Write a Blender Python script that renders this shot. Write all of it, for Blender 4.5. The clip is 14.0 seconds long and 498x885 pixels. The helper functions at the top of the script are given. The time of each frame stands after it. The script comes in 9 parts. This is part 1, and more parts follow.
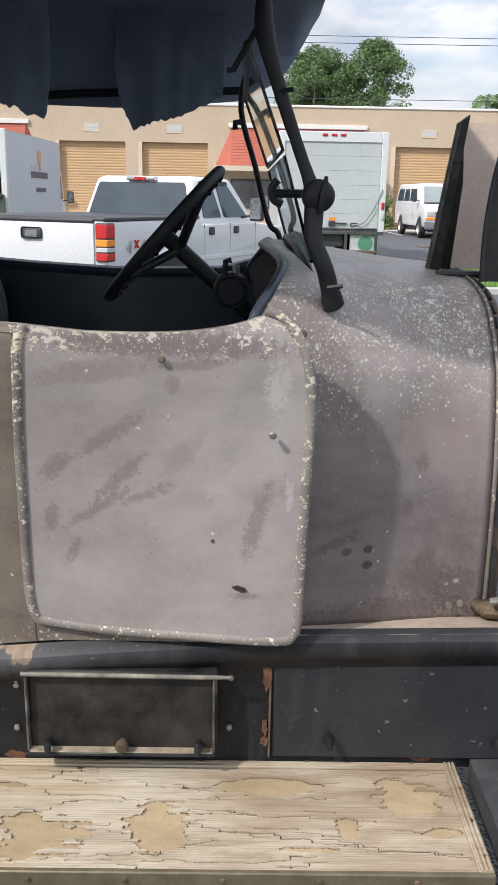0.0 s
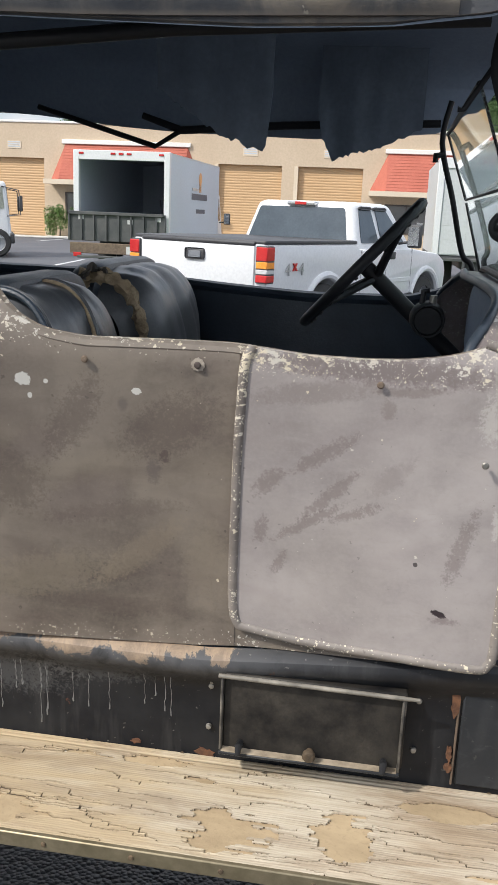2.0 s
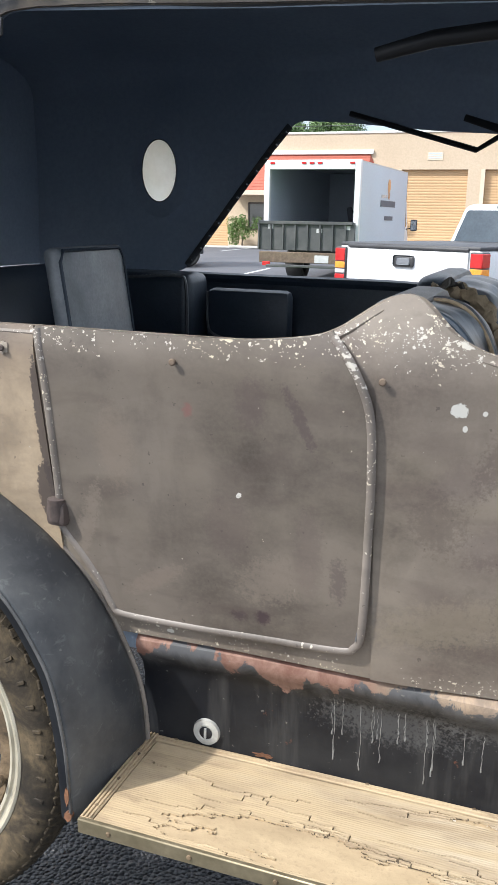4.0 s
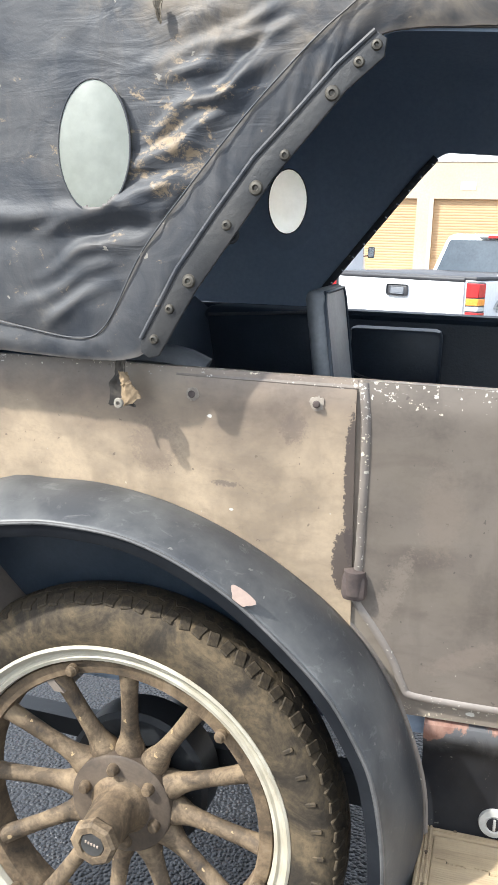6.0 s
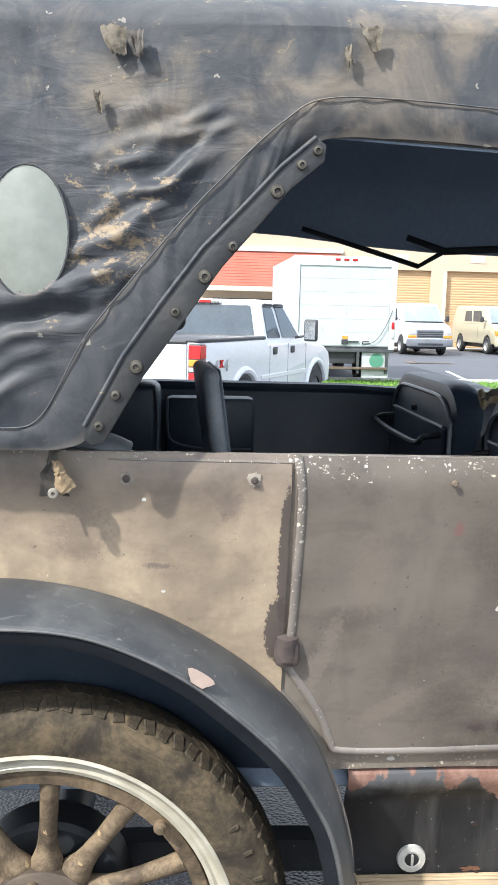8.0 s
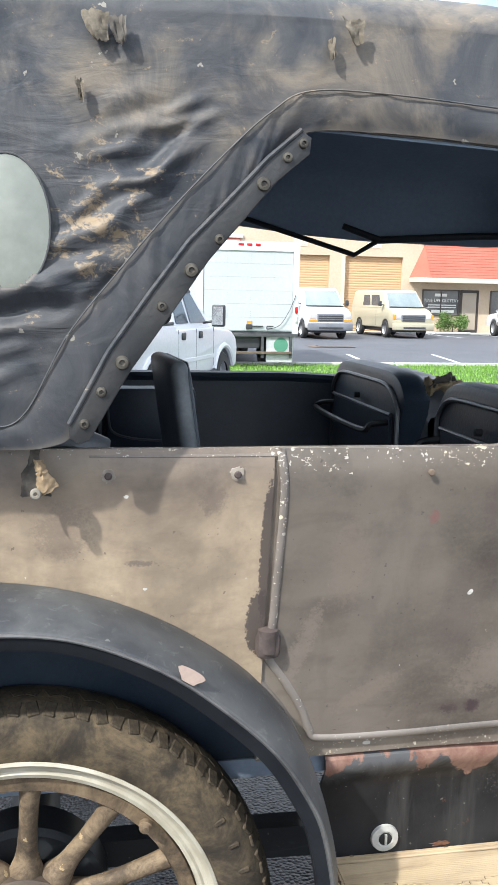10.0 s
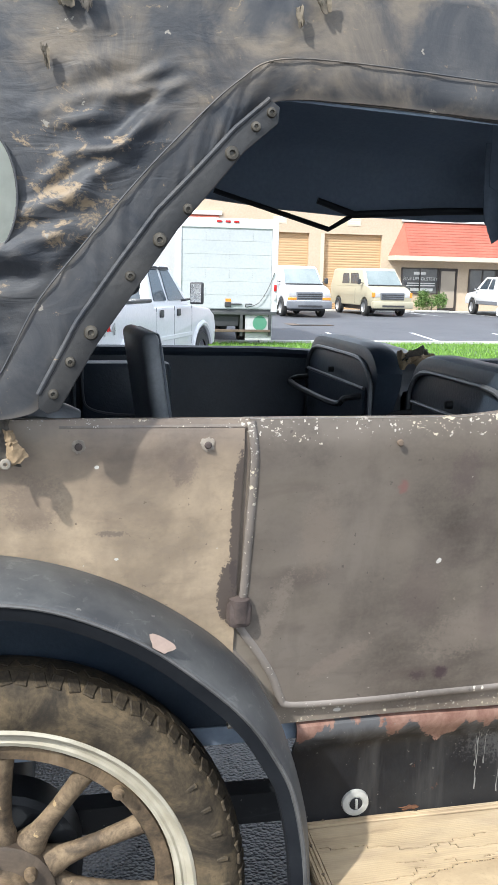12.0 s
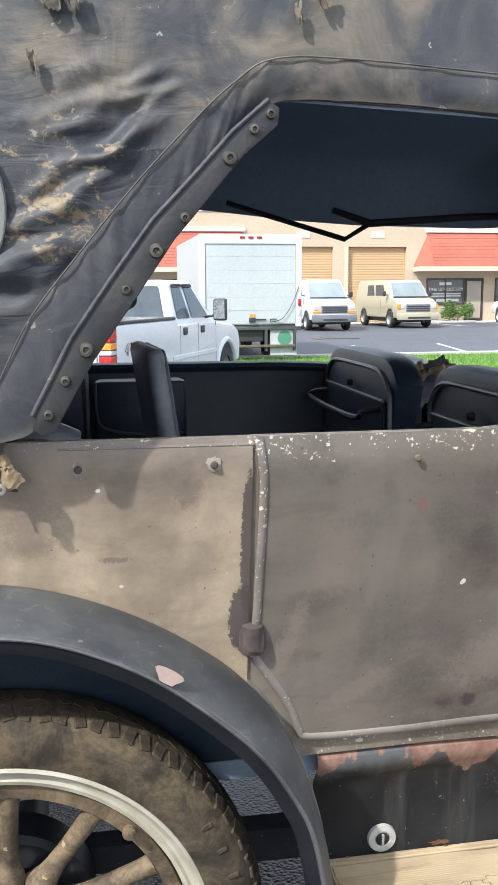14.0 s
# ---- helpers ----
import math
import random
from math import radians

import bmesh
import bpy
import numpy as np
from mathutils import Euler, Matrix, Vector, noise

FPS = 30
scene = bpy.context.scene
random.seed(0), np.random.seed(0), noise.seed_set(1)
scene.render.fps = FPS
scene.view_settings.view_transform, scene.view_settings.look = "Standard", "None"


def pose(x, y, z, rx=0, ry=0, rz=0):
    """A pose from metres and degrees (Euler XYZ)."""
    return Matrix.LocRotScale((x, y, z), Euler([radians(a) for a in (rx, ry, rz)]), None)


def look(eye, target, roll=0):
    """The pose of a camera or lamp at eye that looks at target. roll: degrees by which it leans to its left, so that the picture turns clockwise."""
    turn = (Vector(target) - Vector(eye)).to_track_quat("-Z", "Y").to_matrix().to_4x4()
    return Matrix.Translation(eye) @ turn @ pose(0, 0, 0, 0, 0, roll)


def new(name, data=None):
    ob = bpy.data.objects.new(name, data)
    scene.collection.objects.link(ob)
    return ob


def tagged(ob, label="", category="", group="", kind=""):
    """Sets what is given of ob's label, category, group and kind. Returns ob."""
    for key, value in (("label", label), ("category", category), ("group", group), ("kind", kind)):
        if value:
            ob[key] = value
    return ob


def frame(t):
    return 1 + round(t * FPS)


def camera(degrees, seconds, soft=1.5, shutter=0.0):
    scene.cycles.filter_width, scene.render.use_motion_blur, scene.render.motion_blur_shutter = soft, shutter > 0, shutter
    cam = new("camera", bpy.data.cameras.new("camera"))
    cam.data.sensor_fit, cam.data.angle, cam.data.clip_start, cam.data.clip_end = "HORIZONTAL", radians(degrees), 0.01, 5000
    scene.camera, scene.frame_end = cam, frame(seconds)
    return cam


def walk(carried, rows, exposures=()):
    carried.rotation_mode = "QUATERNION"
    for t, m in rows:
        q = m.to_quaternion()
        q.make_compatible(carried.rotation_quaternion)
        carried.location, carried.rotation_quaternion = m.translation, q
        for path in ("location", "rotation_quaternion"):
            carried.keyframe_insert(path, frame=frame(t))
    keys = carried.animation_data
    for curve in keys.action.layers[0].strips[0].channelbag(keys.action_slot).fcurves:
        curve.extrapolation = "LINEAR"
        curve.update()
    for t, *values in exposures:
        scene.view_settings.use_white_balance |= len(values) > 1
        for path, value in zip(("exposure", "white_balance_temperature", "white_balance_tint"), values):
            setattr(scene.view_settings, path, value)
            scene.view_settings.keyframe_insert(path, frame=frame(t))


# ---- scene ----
cam = camera(32.0, 14.0)
PATH = [
    (0, (0.061, -0.026, 1.425), (0.082, 1.897, 0.879), 1.1),
    (0.5, (0.031, -0.048, 1.417), (0.126, 1.869, 0.857), 2.7),
    (1, (0.034, -0.023, 1.427), (-0.003, 1.903, 0.887), 2.6),
    (1.5, (0.01, -0.028, 1.432), (-0.186, 1.895, 0.917), 2.4),
    (2, (-0.06, -0.088, 1.435), (-0.349, 1.825, 0.929), 2.4),
    (2.5, (-0.114, -0.155, 1.431), (-0.448, 1.749, 0.921), 2.6),
    (3, (-0.174, -0.183, 1.429), (-0.562, 1.712, 0.922), 2.8),
    (3.5, (-0.324, -0.111, 1.422), (-0.841, 1.755, 0.922), 1.9),
    (4, (-0.503, -0.034, 1.43), (-1.162, 1.786, 0.929), 1.0),
    (4.2, (-0.562, -0.032, 1.427), (-1.237, 1.778, 0.91), 1.1),
    (6.3, (-1.208, -0.09, 1.451), (-1.656, 1.813, 1.029), 1.8),
    (6.5, (-1.247, -0.128, 1.464), (-1.569, 1.804, 1.058), 2.2),
    (7, (-1.357, -0.209, 1.469), (-1.411, 1.755, 1.096), 3.1),
    (7.5, (-1.436, -0.183, 1.467), (-1.361, 1.79, 1.148), 2.6),
    (7.7, (-1.46, -0.142, 1.467), (-1.363, 1.834, 1.174), 2.0),
    (10, (-1.617, -0.107, 1.478), (-1.259, 1.834, 1.154), 1.1),
    (10.5, (-1.613, -0.103, 1.472), (-1.261, 1.837, 1.137), 1.0),
    (11, (-1.595, -0.106, 1.462), (-1.233, 1.83, 1.111), 1.1),
    (11.5, (-1.595, -0.111, 1.467), (-1.219, 1.819, 1.1), 1.1),
    (12, (-1.604, -0.12, 1.467), (-1.201, 1.803, 1.096), 1.2),
    (12.5, (-1.602, -0.119, 1.473), (-1.172, 1.799, 1.105), 1.2),
    (13, (-1.594, -0.125, 1.472), (-1.142, 1.791, 1.121), 0.9),
    (13.5, (-1.571, -0.105, 1.468), (-1.111, 1.812, 1.128), 0.4),
    (14, (-1.56, -0.06, 1.46), (-1.221, 1.882, 1.123), -0.4),
]
EXPOSURES = [(0.0, 0.44, 6380, 10), (1.5, 0.48, 6420, 9), (2.0, 0.55, 6480, 9), (2.5, 0.64, 6680, 10), (3.5, 0.88, 6420, 9), (4.2, 1.12, 6200, 8), (6.3, 1.60, 6220, 7), (6.6, 1.52, 6220, 7), (7.0, 1.36, 6190, 7), (7.5, 1.34, 6160, 7), (10.0, 1.24, 6140, 7), (12.0, 1.16, 6140, 7), (14.0, 1.06, 6120, 7)]
walk(cam, [(t, look(eye, target, roll)) for t, eye, target, roll in PATH], EXPOSURES)

# ---- world and sun ----
SUN_TRAVEL = Vector((0.56, 0.46, -0.69)).normalized()
world = bpy.data.worlds.new("sky")
scene.world = world
world.use_nodes = True
wn, wl = world.node_tree.nodes, world.node_tree.links
wn.clear()
sky = wn.new("ShaderNodeTexSky")
sky.sky_type, sky.sun_disc = "NISHITA", False
sky.sun_elevation = math.asin(-SUN_TRAVEL.z)
sky.sun_rotation = math.atan2(-SUN_TRAVEL.x, -SUN_TRAVEL.y)
sky.air_density, sky.dust_density = 1.0, 1.5
co = wn.new("ShaderNodeTexCoord")
mp = wn.new("ShaderNodeMapping")
mp.inputs["Scale"].default_value = (2.2, 2.2, 6.0)
cl = wn.new("ShaderNodeTexNoise")
cl.inputs["Scale"].default_value, cl.inputs["Detail"].default_value, cl.inputs["Roughness"].default_value = 1.6, 8.0, 0.6
cr = wn.new("ShaderNodeValToRGB")
cr.color_ramp.elements[0].position, cr.color_ramp.elements[1].position = 0.34, 0.54
shade = wn.new("ShaderNodeTexNoise")
shade.inputs["Scale"].default_value, shade.inputs["Detail"].default_value = 3.2, 6.0
sr = wn.new("ShaderNodeValToRGB")
sr.color_ramp.elements[0].color, sr.color_ramp.elements[1].color = (2.5, 2.7, 3.1, 1), (4.2, 4.25, 4.4, 1)
sr.color_ramp.elements[0].position, sr.color_ramp.elements[1].position = 0.38, 0.62
mx = wn.new("ShaderNodeMix")
mx.data_type = "RGBA"
bg = wn.new("ShaderNodeBackground")
bg.inputs["Strength"].default_value = 0.13
wo = wn.new("ShaderNodeOutputWorld")
wl.new(co.outputs["Generated"], mp.inputs["Vector"])
wl.new(mp.outputs["Vector"], cl.inputs["Vector"])
wl.new(mp.outputs["Vector"], shade.inputs["Vector"])
wl.new(cl.outputs["Fac"], cr.inputs["Fac"])
wl.new(shade.outputs["Fac"], sr.inputs["Fac"])
wl.new(cr.outputs["Color"], mx.inputs["Factor"])
wl.new(sky.outputs["Color"], mx.inputs["A"])
sp = wn.new("ShaderNodeSeparateXYZ")
wl.new(co.outputs["Generated"], sp.inputs["Vector"])
up = wn.new("ShaderNodeMath")
up.operation = "MULTIPLY_ADD"
up.inputs[1].default_value, up.inputs[2].default_value = 2.0, 1.0
wl.new(sp.outputs["Z"], up.inputs[0])
over = wn.new("ShaderNodeMath")
over.operation = "MAXIMUM"
over.inputs[1].default_value = 0.6
wl.new(up.outputs["Value"], over.inputs[0])
lift = wn.new("ShaderNodeVectorMath")
lift.operation = "SCALE"
wl.new(sr.outputs["Color"], lift.inputs[0])
wl.new(over.outputs["Value"], lift.inputs["Scale"])
wl.new(lift.outputs["Vector"], mx.inputs["B"])
wl.new(mx.outputs["Result"], bg.inputs["Color"])
wl.new(bg.outputs["Background"], wo.inputs["Surface"])

sun = new("sun", bpy.data.lights.new("sun", "SUN"))
sun.data.energy, sun.data.angle, sun.data.color = 2.75, radians(1.5), (1.0, 0.95, 0.88)
sun.matrix_world = look((0, 0, 30), Vector((0, 0, 30)) + SUN_TRAVEL)

# ---- materials ----
def nodes_of(name):
    m = bpy.data.materials.new(name)
    m.use_nodes = True
    nt = m.node_tree
    return m, nt, nt.nodes["Principled BSDF"]


def noise_node(nt, scale, detail=5.0, rough=0.6, stretch=None, kind="Object", distort=0.0):
    c = nt.nodes.new("ShaderNodeTexCoord")
    n = nt.nodes.new("ShaderNodeTexNoise")
    n.inputs["Scale"].default_value, n.inputs["Detail"].default_value = scale, detail
    n.inputs["Roughness"].default_value, n.inputs["Distortion"].default_value = rough, distort
    if stretch:
        m = nt.nodes.new("ShaderNodeMapping")
        m.inputs["Scale"].default_value = stretch
        nt.links.new(c.outputs[kind], m.inputs["Vector"])
        nt.links.new(m.outputs["Vector"], n.inputs["Vector"])
    else:
        nt.links.new(c.outputs[kind], n.inputs["Vector"])
    return n.outputs["Fac"]


def ramp(nt, fac, stops):
    r = nt.nodes.new("ShaderNodeValToRGB")
    e = r.color_ramp.elements
    while len(e) < len(stops):
        e.new(0.5)
    for el, (p, c) in zip(e, stops):
        el.position = p
        el.color = (c, c, c, 1) if isinstance(c, (int, float)) else (*c, 1)
    nt.links.new(fac, r.inputs["Fac"])
    return r.outputs["Color"]


def mix(nt, fac, a, b, blend="MIX"):
    m = nt.nodes.new("ShaderNodeMix")
    m.data_type, m.blend_type = "RGBA", blend
    for sock, v in (("Factor", fac), ("A", a), ("B", b)):
        if isinstance(v, bpy.types.NodeSocket):
            nt.links.new(v, m.inputs[sock])
        elif sock == "Factor":
            m.inputs[sock].default_value = v
        else:
            m.inputs[sock].default_value = (*v, 1)
    return m.outputs["Result"]


def calc(nt, op, a, b=0.0, c=0.0):
    m = nt.nodes.new("ShaderNodeMath")
    m.operation = op
    for i, v in enumerate((a, b, c)):
        if isinstance(v, bpy.types.NodeSocket):
            nt.links.new(v, m.inputs[i])
        else:
            m.inputs[i].default_value = v
    return m.outputs["Value"]


def rise(nt, v, a, b, lo=0.0, hi=1.0):
    """Straight passage from lo at a to hi at b, held beyond."""
    m = nt.nodes.new("ShaderNodeMapRange")
    nt.links.new(v, m.inputs["Value"])
    for nm, val in (("From Min", a), ("From Max", b), ("To Min", lo), ("To Max", hi)):
        m.inputs[nm].default_value = val
    return m.outputs["Result"]


def axis(nt, which, kind="Object"):
    c = nt.nodes.new("ShaderNodeTexCoord")
    s = nt.nodes.new("ShaderNodeSeparateXYZ")
    nt.links.new(c.outputs[kind], s.inputs["Vector"])
    return s.outputs[which]


def bump(nt, bsdf, height, strength=0.3, distance=0.002):
    b = nt.nodes.new("ShaderNodeBump")
    b.inputs["Strength"].default_value, b.inputs["Distance"].default_value = strength, distance
    nt.links.new(height, b.inputs["Height"])
    nt.links.new(b.outputs["Normal"], bsdf.inputs["Normal"])


def plain(name, dark, light, scale=6.0, rough=0.6, metal=0.0, fine=80.0, bumps=0.15, spec=0.5, depth=0.001):
    """Two-scale mottled surface between two colours."""
    m, nt, b = nodes_of(name)
    big = noise_node(nt, scale)
    small = noise_node(nt, fine, 3.0)
    c = mix(nt, ramp(nt, big, [(0.3, 0.0), (0.7, 1.0)]), dark, light)
    c = mix(nt, ramp(nt, small, [(0.35, 0.0), (0.75, 0.35)]), c, tuple(v * 0.7 for v in dark))
    nt.links.new(c, b.inputs["Base Color"])
    r = calc(nt, "MULTIPLY_ADD", big, 0.25, rough - 0.12)
    nt.links.new(r, b.inputs["Roughness"])
    b.inputs["Metallic"].default_value = metal
    b.inputs["Specular IOR Level"].default_value = spec
    if bumps:
        bump(nt, b, small, bumps, depth)
    return m


def spots(nt, c, marks):
    """Stains, chips and tone patches with a place of their own: (x, z, half width, half height, colour, strength,
    raggedness, turn).
    """
    X, Z = axis(nt, "X"), axis(nt, "Z")
    rag_ = calc(nt, "ADD", calc(nt, "MULTIPLY", noise_node(nt, 105.0, 6.0, 0.75), 2.1), calc(nt, "MULTIPLY_ADD", noise_node(nt, 280.0, 3.0, 0.6), 0.9, -1.5))
    for mk in marks:
        x, z, rx, rz, col, k, rg = mk[:7]
        turn = radians(mk[7]) if len(mk) > 7 else 0.0
        dx, dz = calc(nt, "SUBTRACT", X, x), calc(nt, "SUBTRACT", Z, z)
        u = calc(nt, "ADD", calc(nt, "MULTIPLY", dx, math.cos(turn) / rx), calc(nt, "MULTIPLY", dz, math.sin(turn) / rx))
        v = calc(nt, "ADD", calc(nt, "MULTIPLY", dx, -math.sin(turn) / rz), calc(nt, "MULTIPLY", dz, math.cos(turn) / rz))
        d = calc(nt, "ADD", calc(nt, "MULTIPLY", u, u), calc(nt, "MULTIPLY", v, v))
        d = calc(nt, "MULTIPLY_ADD", rag_, 1.6 * rg + 0.6, d)
        soft = 0.10 if k > 0.85 else 0.75
        c = mix(nt, ramp(nt, d, [(max(0.0, 1.0 - soft), k), (1.0, 0.0)]), c, col)
    return c


def specks(nt, scale, density, size=0.36, stretch=(1.0, 1.0, 1.0)):
    """Small ragged flakes strewn over a surface; density is a socket or number from 0 to 1."""
    tc = nt.nodes.new("ShaderNodeTexCoord")
    wob = nt.nodes.new("ShaderNodeTexNoise")
    wob.inputs["Scale"].default_value, wob.inputs["Detail"].default_value = scale * 1.3, 3.0
    sc = nt.nodes.new("ShaderNodeVectorMath")
    sc.operation = "SCALE"
    sc.inputs["Scale"].default_value = 1.5 / scale
    ad = nt.nodes.new("ShaderNodeVectorMath")
    ad.operation = "ADD"
    mp_ = nt.nodes.new("ShaderNodeMapping")
    mp_.inputs["Scale"].default_value = stretch
    v = nt.nodes.new("ShaderNodeTexVoronoi")
    v.inputs["Scale"].default_value = scale
    nt.links.new(tc.outputs["Object"], wob.inputs["Vector"])
    nt.links.new(wob.outputs["Color"], sc.inputs[0])
    nt.links.new(tc.outputs["Object"], ad.inputs[0])
    nt.links.new(sc.outputs["Vector"], ad.inputs[1])
    nt.links.new(ad.outputs["Vector"], mp_.inputs["Vector"])
    nt.links.new(mp_.outputs["Vector"], v.inputs["Vector"])
    sx_ = nt.nodes.new("ShaderNodeSeparateColor")
    nt.links.new(v.outputs["Color"], sx_.inputs["Color"])
    on = calc(nt, "GREATER_THAN", density, sx_.outputs["Red"])
    big_ = calc(nt, "MULTIPLY_ADD", sx_.outputs["Green"], size, size * 0.45)
    return calc(nt, "MULTIPLY", on, calc(nt, "GREATER_THAN", big_, v.outputs["Distance"]))


def panel_paint(name, dark, light, tan=None, chip_z=(1.13, 1.25), chips=0.3, base=0.012, rough=0.5, marks=(), fleck=120.0, fore=None, contrast=1.0, flake_col=(0.51, 0.475, 0.42), patches=0.0, sill_chips=0.0):
    """Old body paint rubbed down to primer: clouds, smudges and pale flakes towards the upper edge."""
    m, nt, b = nodes_of(name)
    cloud = noise_node(nt, 2.6, 5.0, 0.55, (1.0, 1.0, 1.5), distort=0.2)
    smear = noise_node(nt, 5.0, 6.0, 0.60, (1.0, 1.0, 1.2), distort=0.25)
    grain = noise_node(nt, 160.0, 2.0)
    brush = noise_node(nt, 24.0, 5.0, 0.65, (0.7, 1.0, 1.8), distort=0.5)
    wash = noise_node(nt, 11.0, 5.0, 0.6, (1.6, 1.0, 0.45))
    c = mix(nt, ramp(nt, cloud, [(0.36, 0.0), (0.64, 1.0)]), dark, light)
    if tan:
        z = axis(nt, "Z")
        band = rise(nt, calc(nt, "MULTIPLY_ADD", smear, 0.22, z), tan[1], tan[2], 0.9, 0.0)
        c = mix(nt, band, c, mix(nt, ramp(nt, smear, [(0.4, 0.0), (0.62, 1.0)]), tan[0], tuple(v * 0.72 for v in tan[0])))
    c = mix(nt, ramp(nt, smear, [(0.50, 0.0), (0.68, 0.6 * contrast)]), c, tuple(v * 0.62 for v in dark))
    c = mix(nt, ramp(nt, wash, [(0.52, 0.0), (0.72, 0.3 * contrast)]), c, tuple(v * 0.75 for v in dark))
    c = mix(nt, ramp(nt, brush, [(0.45, 0.0), (0.75, 0.26)]), c, light)
    c = mix(nt, ramp(nt, grain, [(0.4, 0.0), (0.8, 0.26)]), c, light)
    pits = calc(nt, "MULTIPLY", ramp(nt, brush, [(0.42, 0.0), (0.62, 1.0)]), 0.07)
    c = mix(nt, calc(nt, "MULTIPLY", specks(nt, 130.0, pits, 0.24), 0.55), c, tuple(v * 0.5 for v in dark))
    scuff = noise_node(nt, 46.0, 5.0, 0.7, (0.7, 1.0, 1.4), distort=0.6)
    c = mix(nt, ramp(nt, scuff, [(0.54, 0.0), (0.72, 0.20)]), c, tuple(v * 0.66 for v in dark))
    olive = noise_node(nt, 3.4, 4.0, 0.6, (1.0, 1.0, 1.4), distort=0.8)
    c = mix(nt, ramp(nt, olive, [(0.46, 0.0), (0.68, 0.30 * contrast)]), c, (light[0], light[1] * 0.99, light[2] * 0.93))
    sweep_tc, sweep_mp, sweep = nt.nodes.new("ShaderNodeTexCoord"), nt.nodes.new("ShaderNodeMapping"), nt.nodes.new("ShaderNodeTexNoise")
    sweep_mp.inputs["Rotation"].default_value, sweep_mp.inputs["Scale"].default_value = (0, radians(52), 0), (0.45, 1.0, 1.3)
    sweep.inputs["Scale"].default_value, sweep.inputs["Detail"].default_value, sweep.inputs["Distortion"].default_value = 9.0, 5.0, 0.8
    nt.links.new(sweep_tc.outputs["Object"], sweep_mp.inputs["Vector"])
    nt.links.new(sweep_mp.outputs["Vector"], sweep.inputs["Vector"])
    c = mix(nt, ramp(nt, sweep.outputs["Fac"], [(0.54, 0.0), (0.72, 0.28 * contrast)]), c, (dark[0] * 0.72, dark[1] * 0.64, dark[2] * 0.68))
    if marks:
        c = spots(nt, c, marks)
    # flakes, thickest towards the upper edge
    z = axis(nt, "Z")
    near_ = ramp(nt, calc(nt, "MULTIPLY", calc(nt, "SUBTRACT", z, chip_z[0]), 1.0 / (chip_z[1] - chip_z[0])), [(0.0, 0.0), (1.0, 1.0)])
    near_ = calc(nt, "MULTIPLY", near_, rise(nt, z, 1.265, 1.30, 1.0, 0.30))
    if fore:
        ahead = ramp(nt, calc(nt, "MULTIPLY", calc(nt, "SUBTRACT", axis(nt, "X"), fore[0]), 1.0 / (fore[1] - fore[0])), [(0.0, 0.25), (1.0, 1.0)])
        near_ = calc(nt, "MULTIPLY", near_, ahead)
    clump = ramp(nt, noise_node(nt, 12.0, 5.0, 0.65), [(0.42, 0.0), (0.62, 1.0)])
    dens = calc(nt, "MULTIPLY_ADD", calc(nt, "MULTIPLY", near_, calc(nt, "MULTIPLY_ADD", clump, 0.7, 0.3)), chips, calc(nt, "MULTIPLY", clump, base))
    if sill_chips:
        dens = calc(nt, "ADD", dens, calc(nt, "MULTIPLY", clump, rise(nt, z, 0.708, 0.692, 0.0, sill_chips)))
    flake = specks(nt, fleck, dens, 0.34)
    flake = calc(nt, "MAXIMUM", flake, specks(nt, fleck * 2.2, calc(nt, "MULTIPLY", dens, 0.8), 0.34))
    if patches:
        pn = noise_node(nt, 62.0, 6.0, 0.7, (0.7, 1.0, 1.3))
        pn = calc(nt, "ADD", calc(nt, "MULTIPLY_ADD", near_, patches * 0.13, pn), calc(nt, "MULTIPLY_ADD", clump, 0.10, -0.10))
        pn = calc(nt, "ADD", pn, rise(nt, near_, 0.0, 0.12, -0.25, 0.0))
        flake = calc(nt, "MAXIMUM", flake, ramp(nt, pn, [(0.640, 0.0), (0.648, 1.0)]))
    c = mix(nt, flake, c, mix(nt, ramp(nt, noise_node(nt, 14.0), [(0.45, 0.0), (0.6, 1.0)]), flake_col, (0.58, 0.51, 0.38)))
    nt.links.new(c, b.inputs["Base Color"])
    r = calc(nt, "MULTIPLY_ADD", smear, 0.3, rough - 0.15)
    nt.links.new(calc(nt, "MULTIPLY_ADD", flake, 0.2, r), b.inputs["Roughness"])
    h = calc(nt, "ADD", calc(nt, "MULTIPLY", grain, 0.12), calc(nt, "MULTIPLY", flake, -0.5))
    bump(nt, b, calc(nt, "ADD", h, calc(nt, "MULTIPLY", cloud, 0.8)), 0.25, 0.003)
    return m


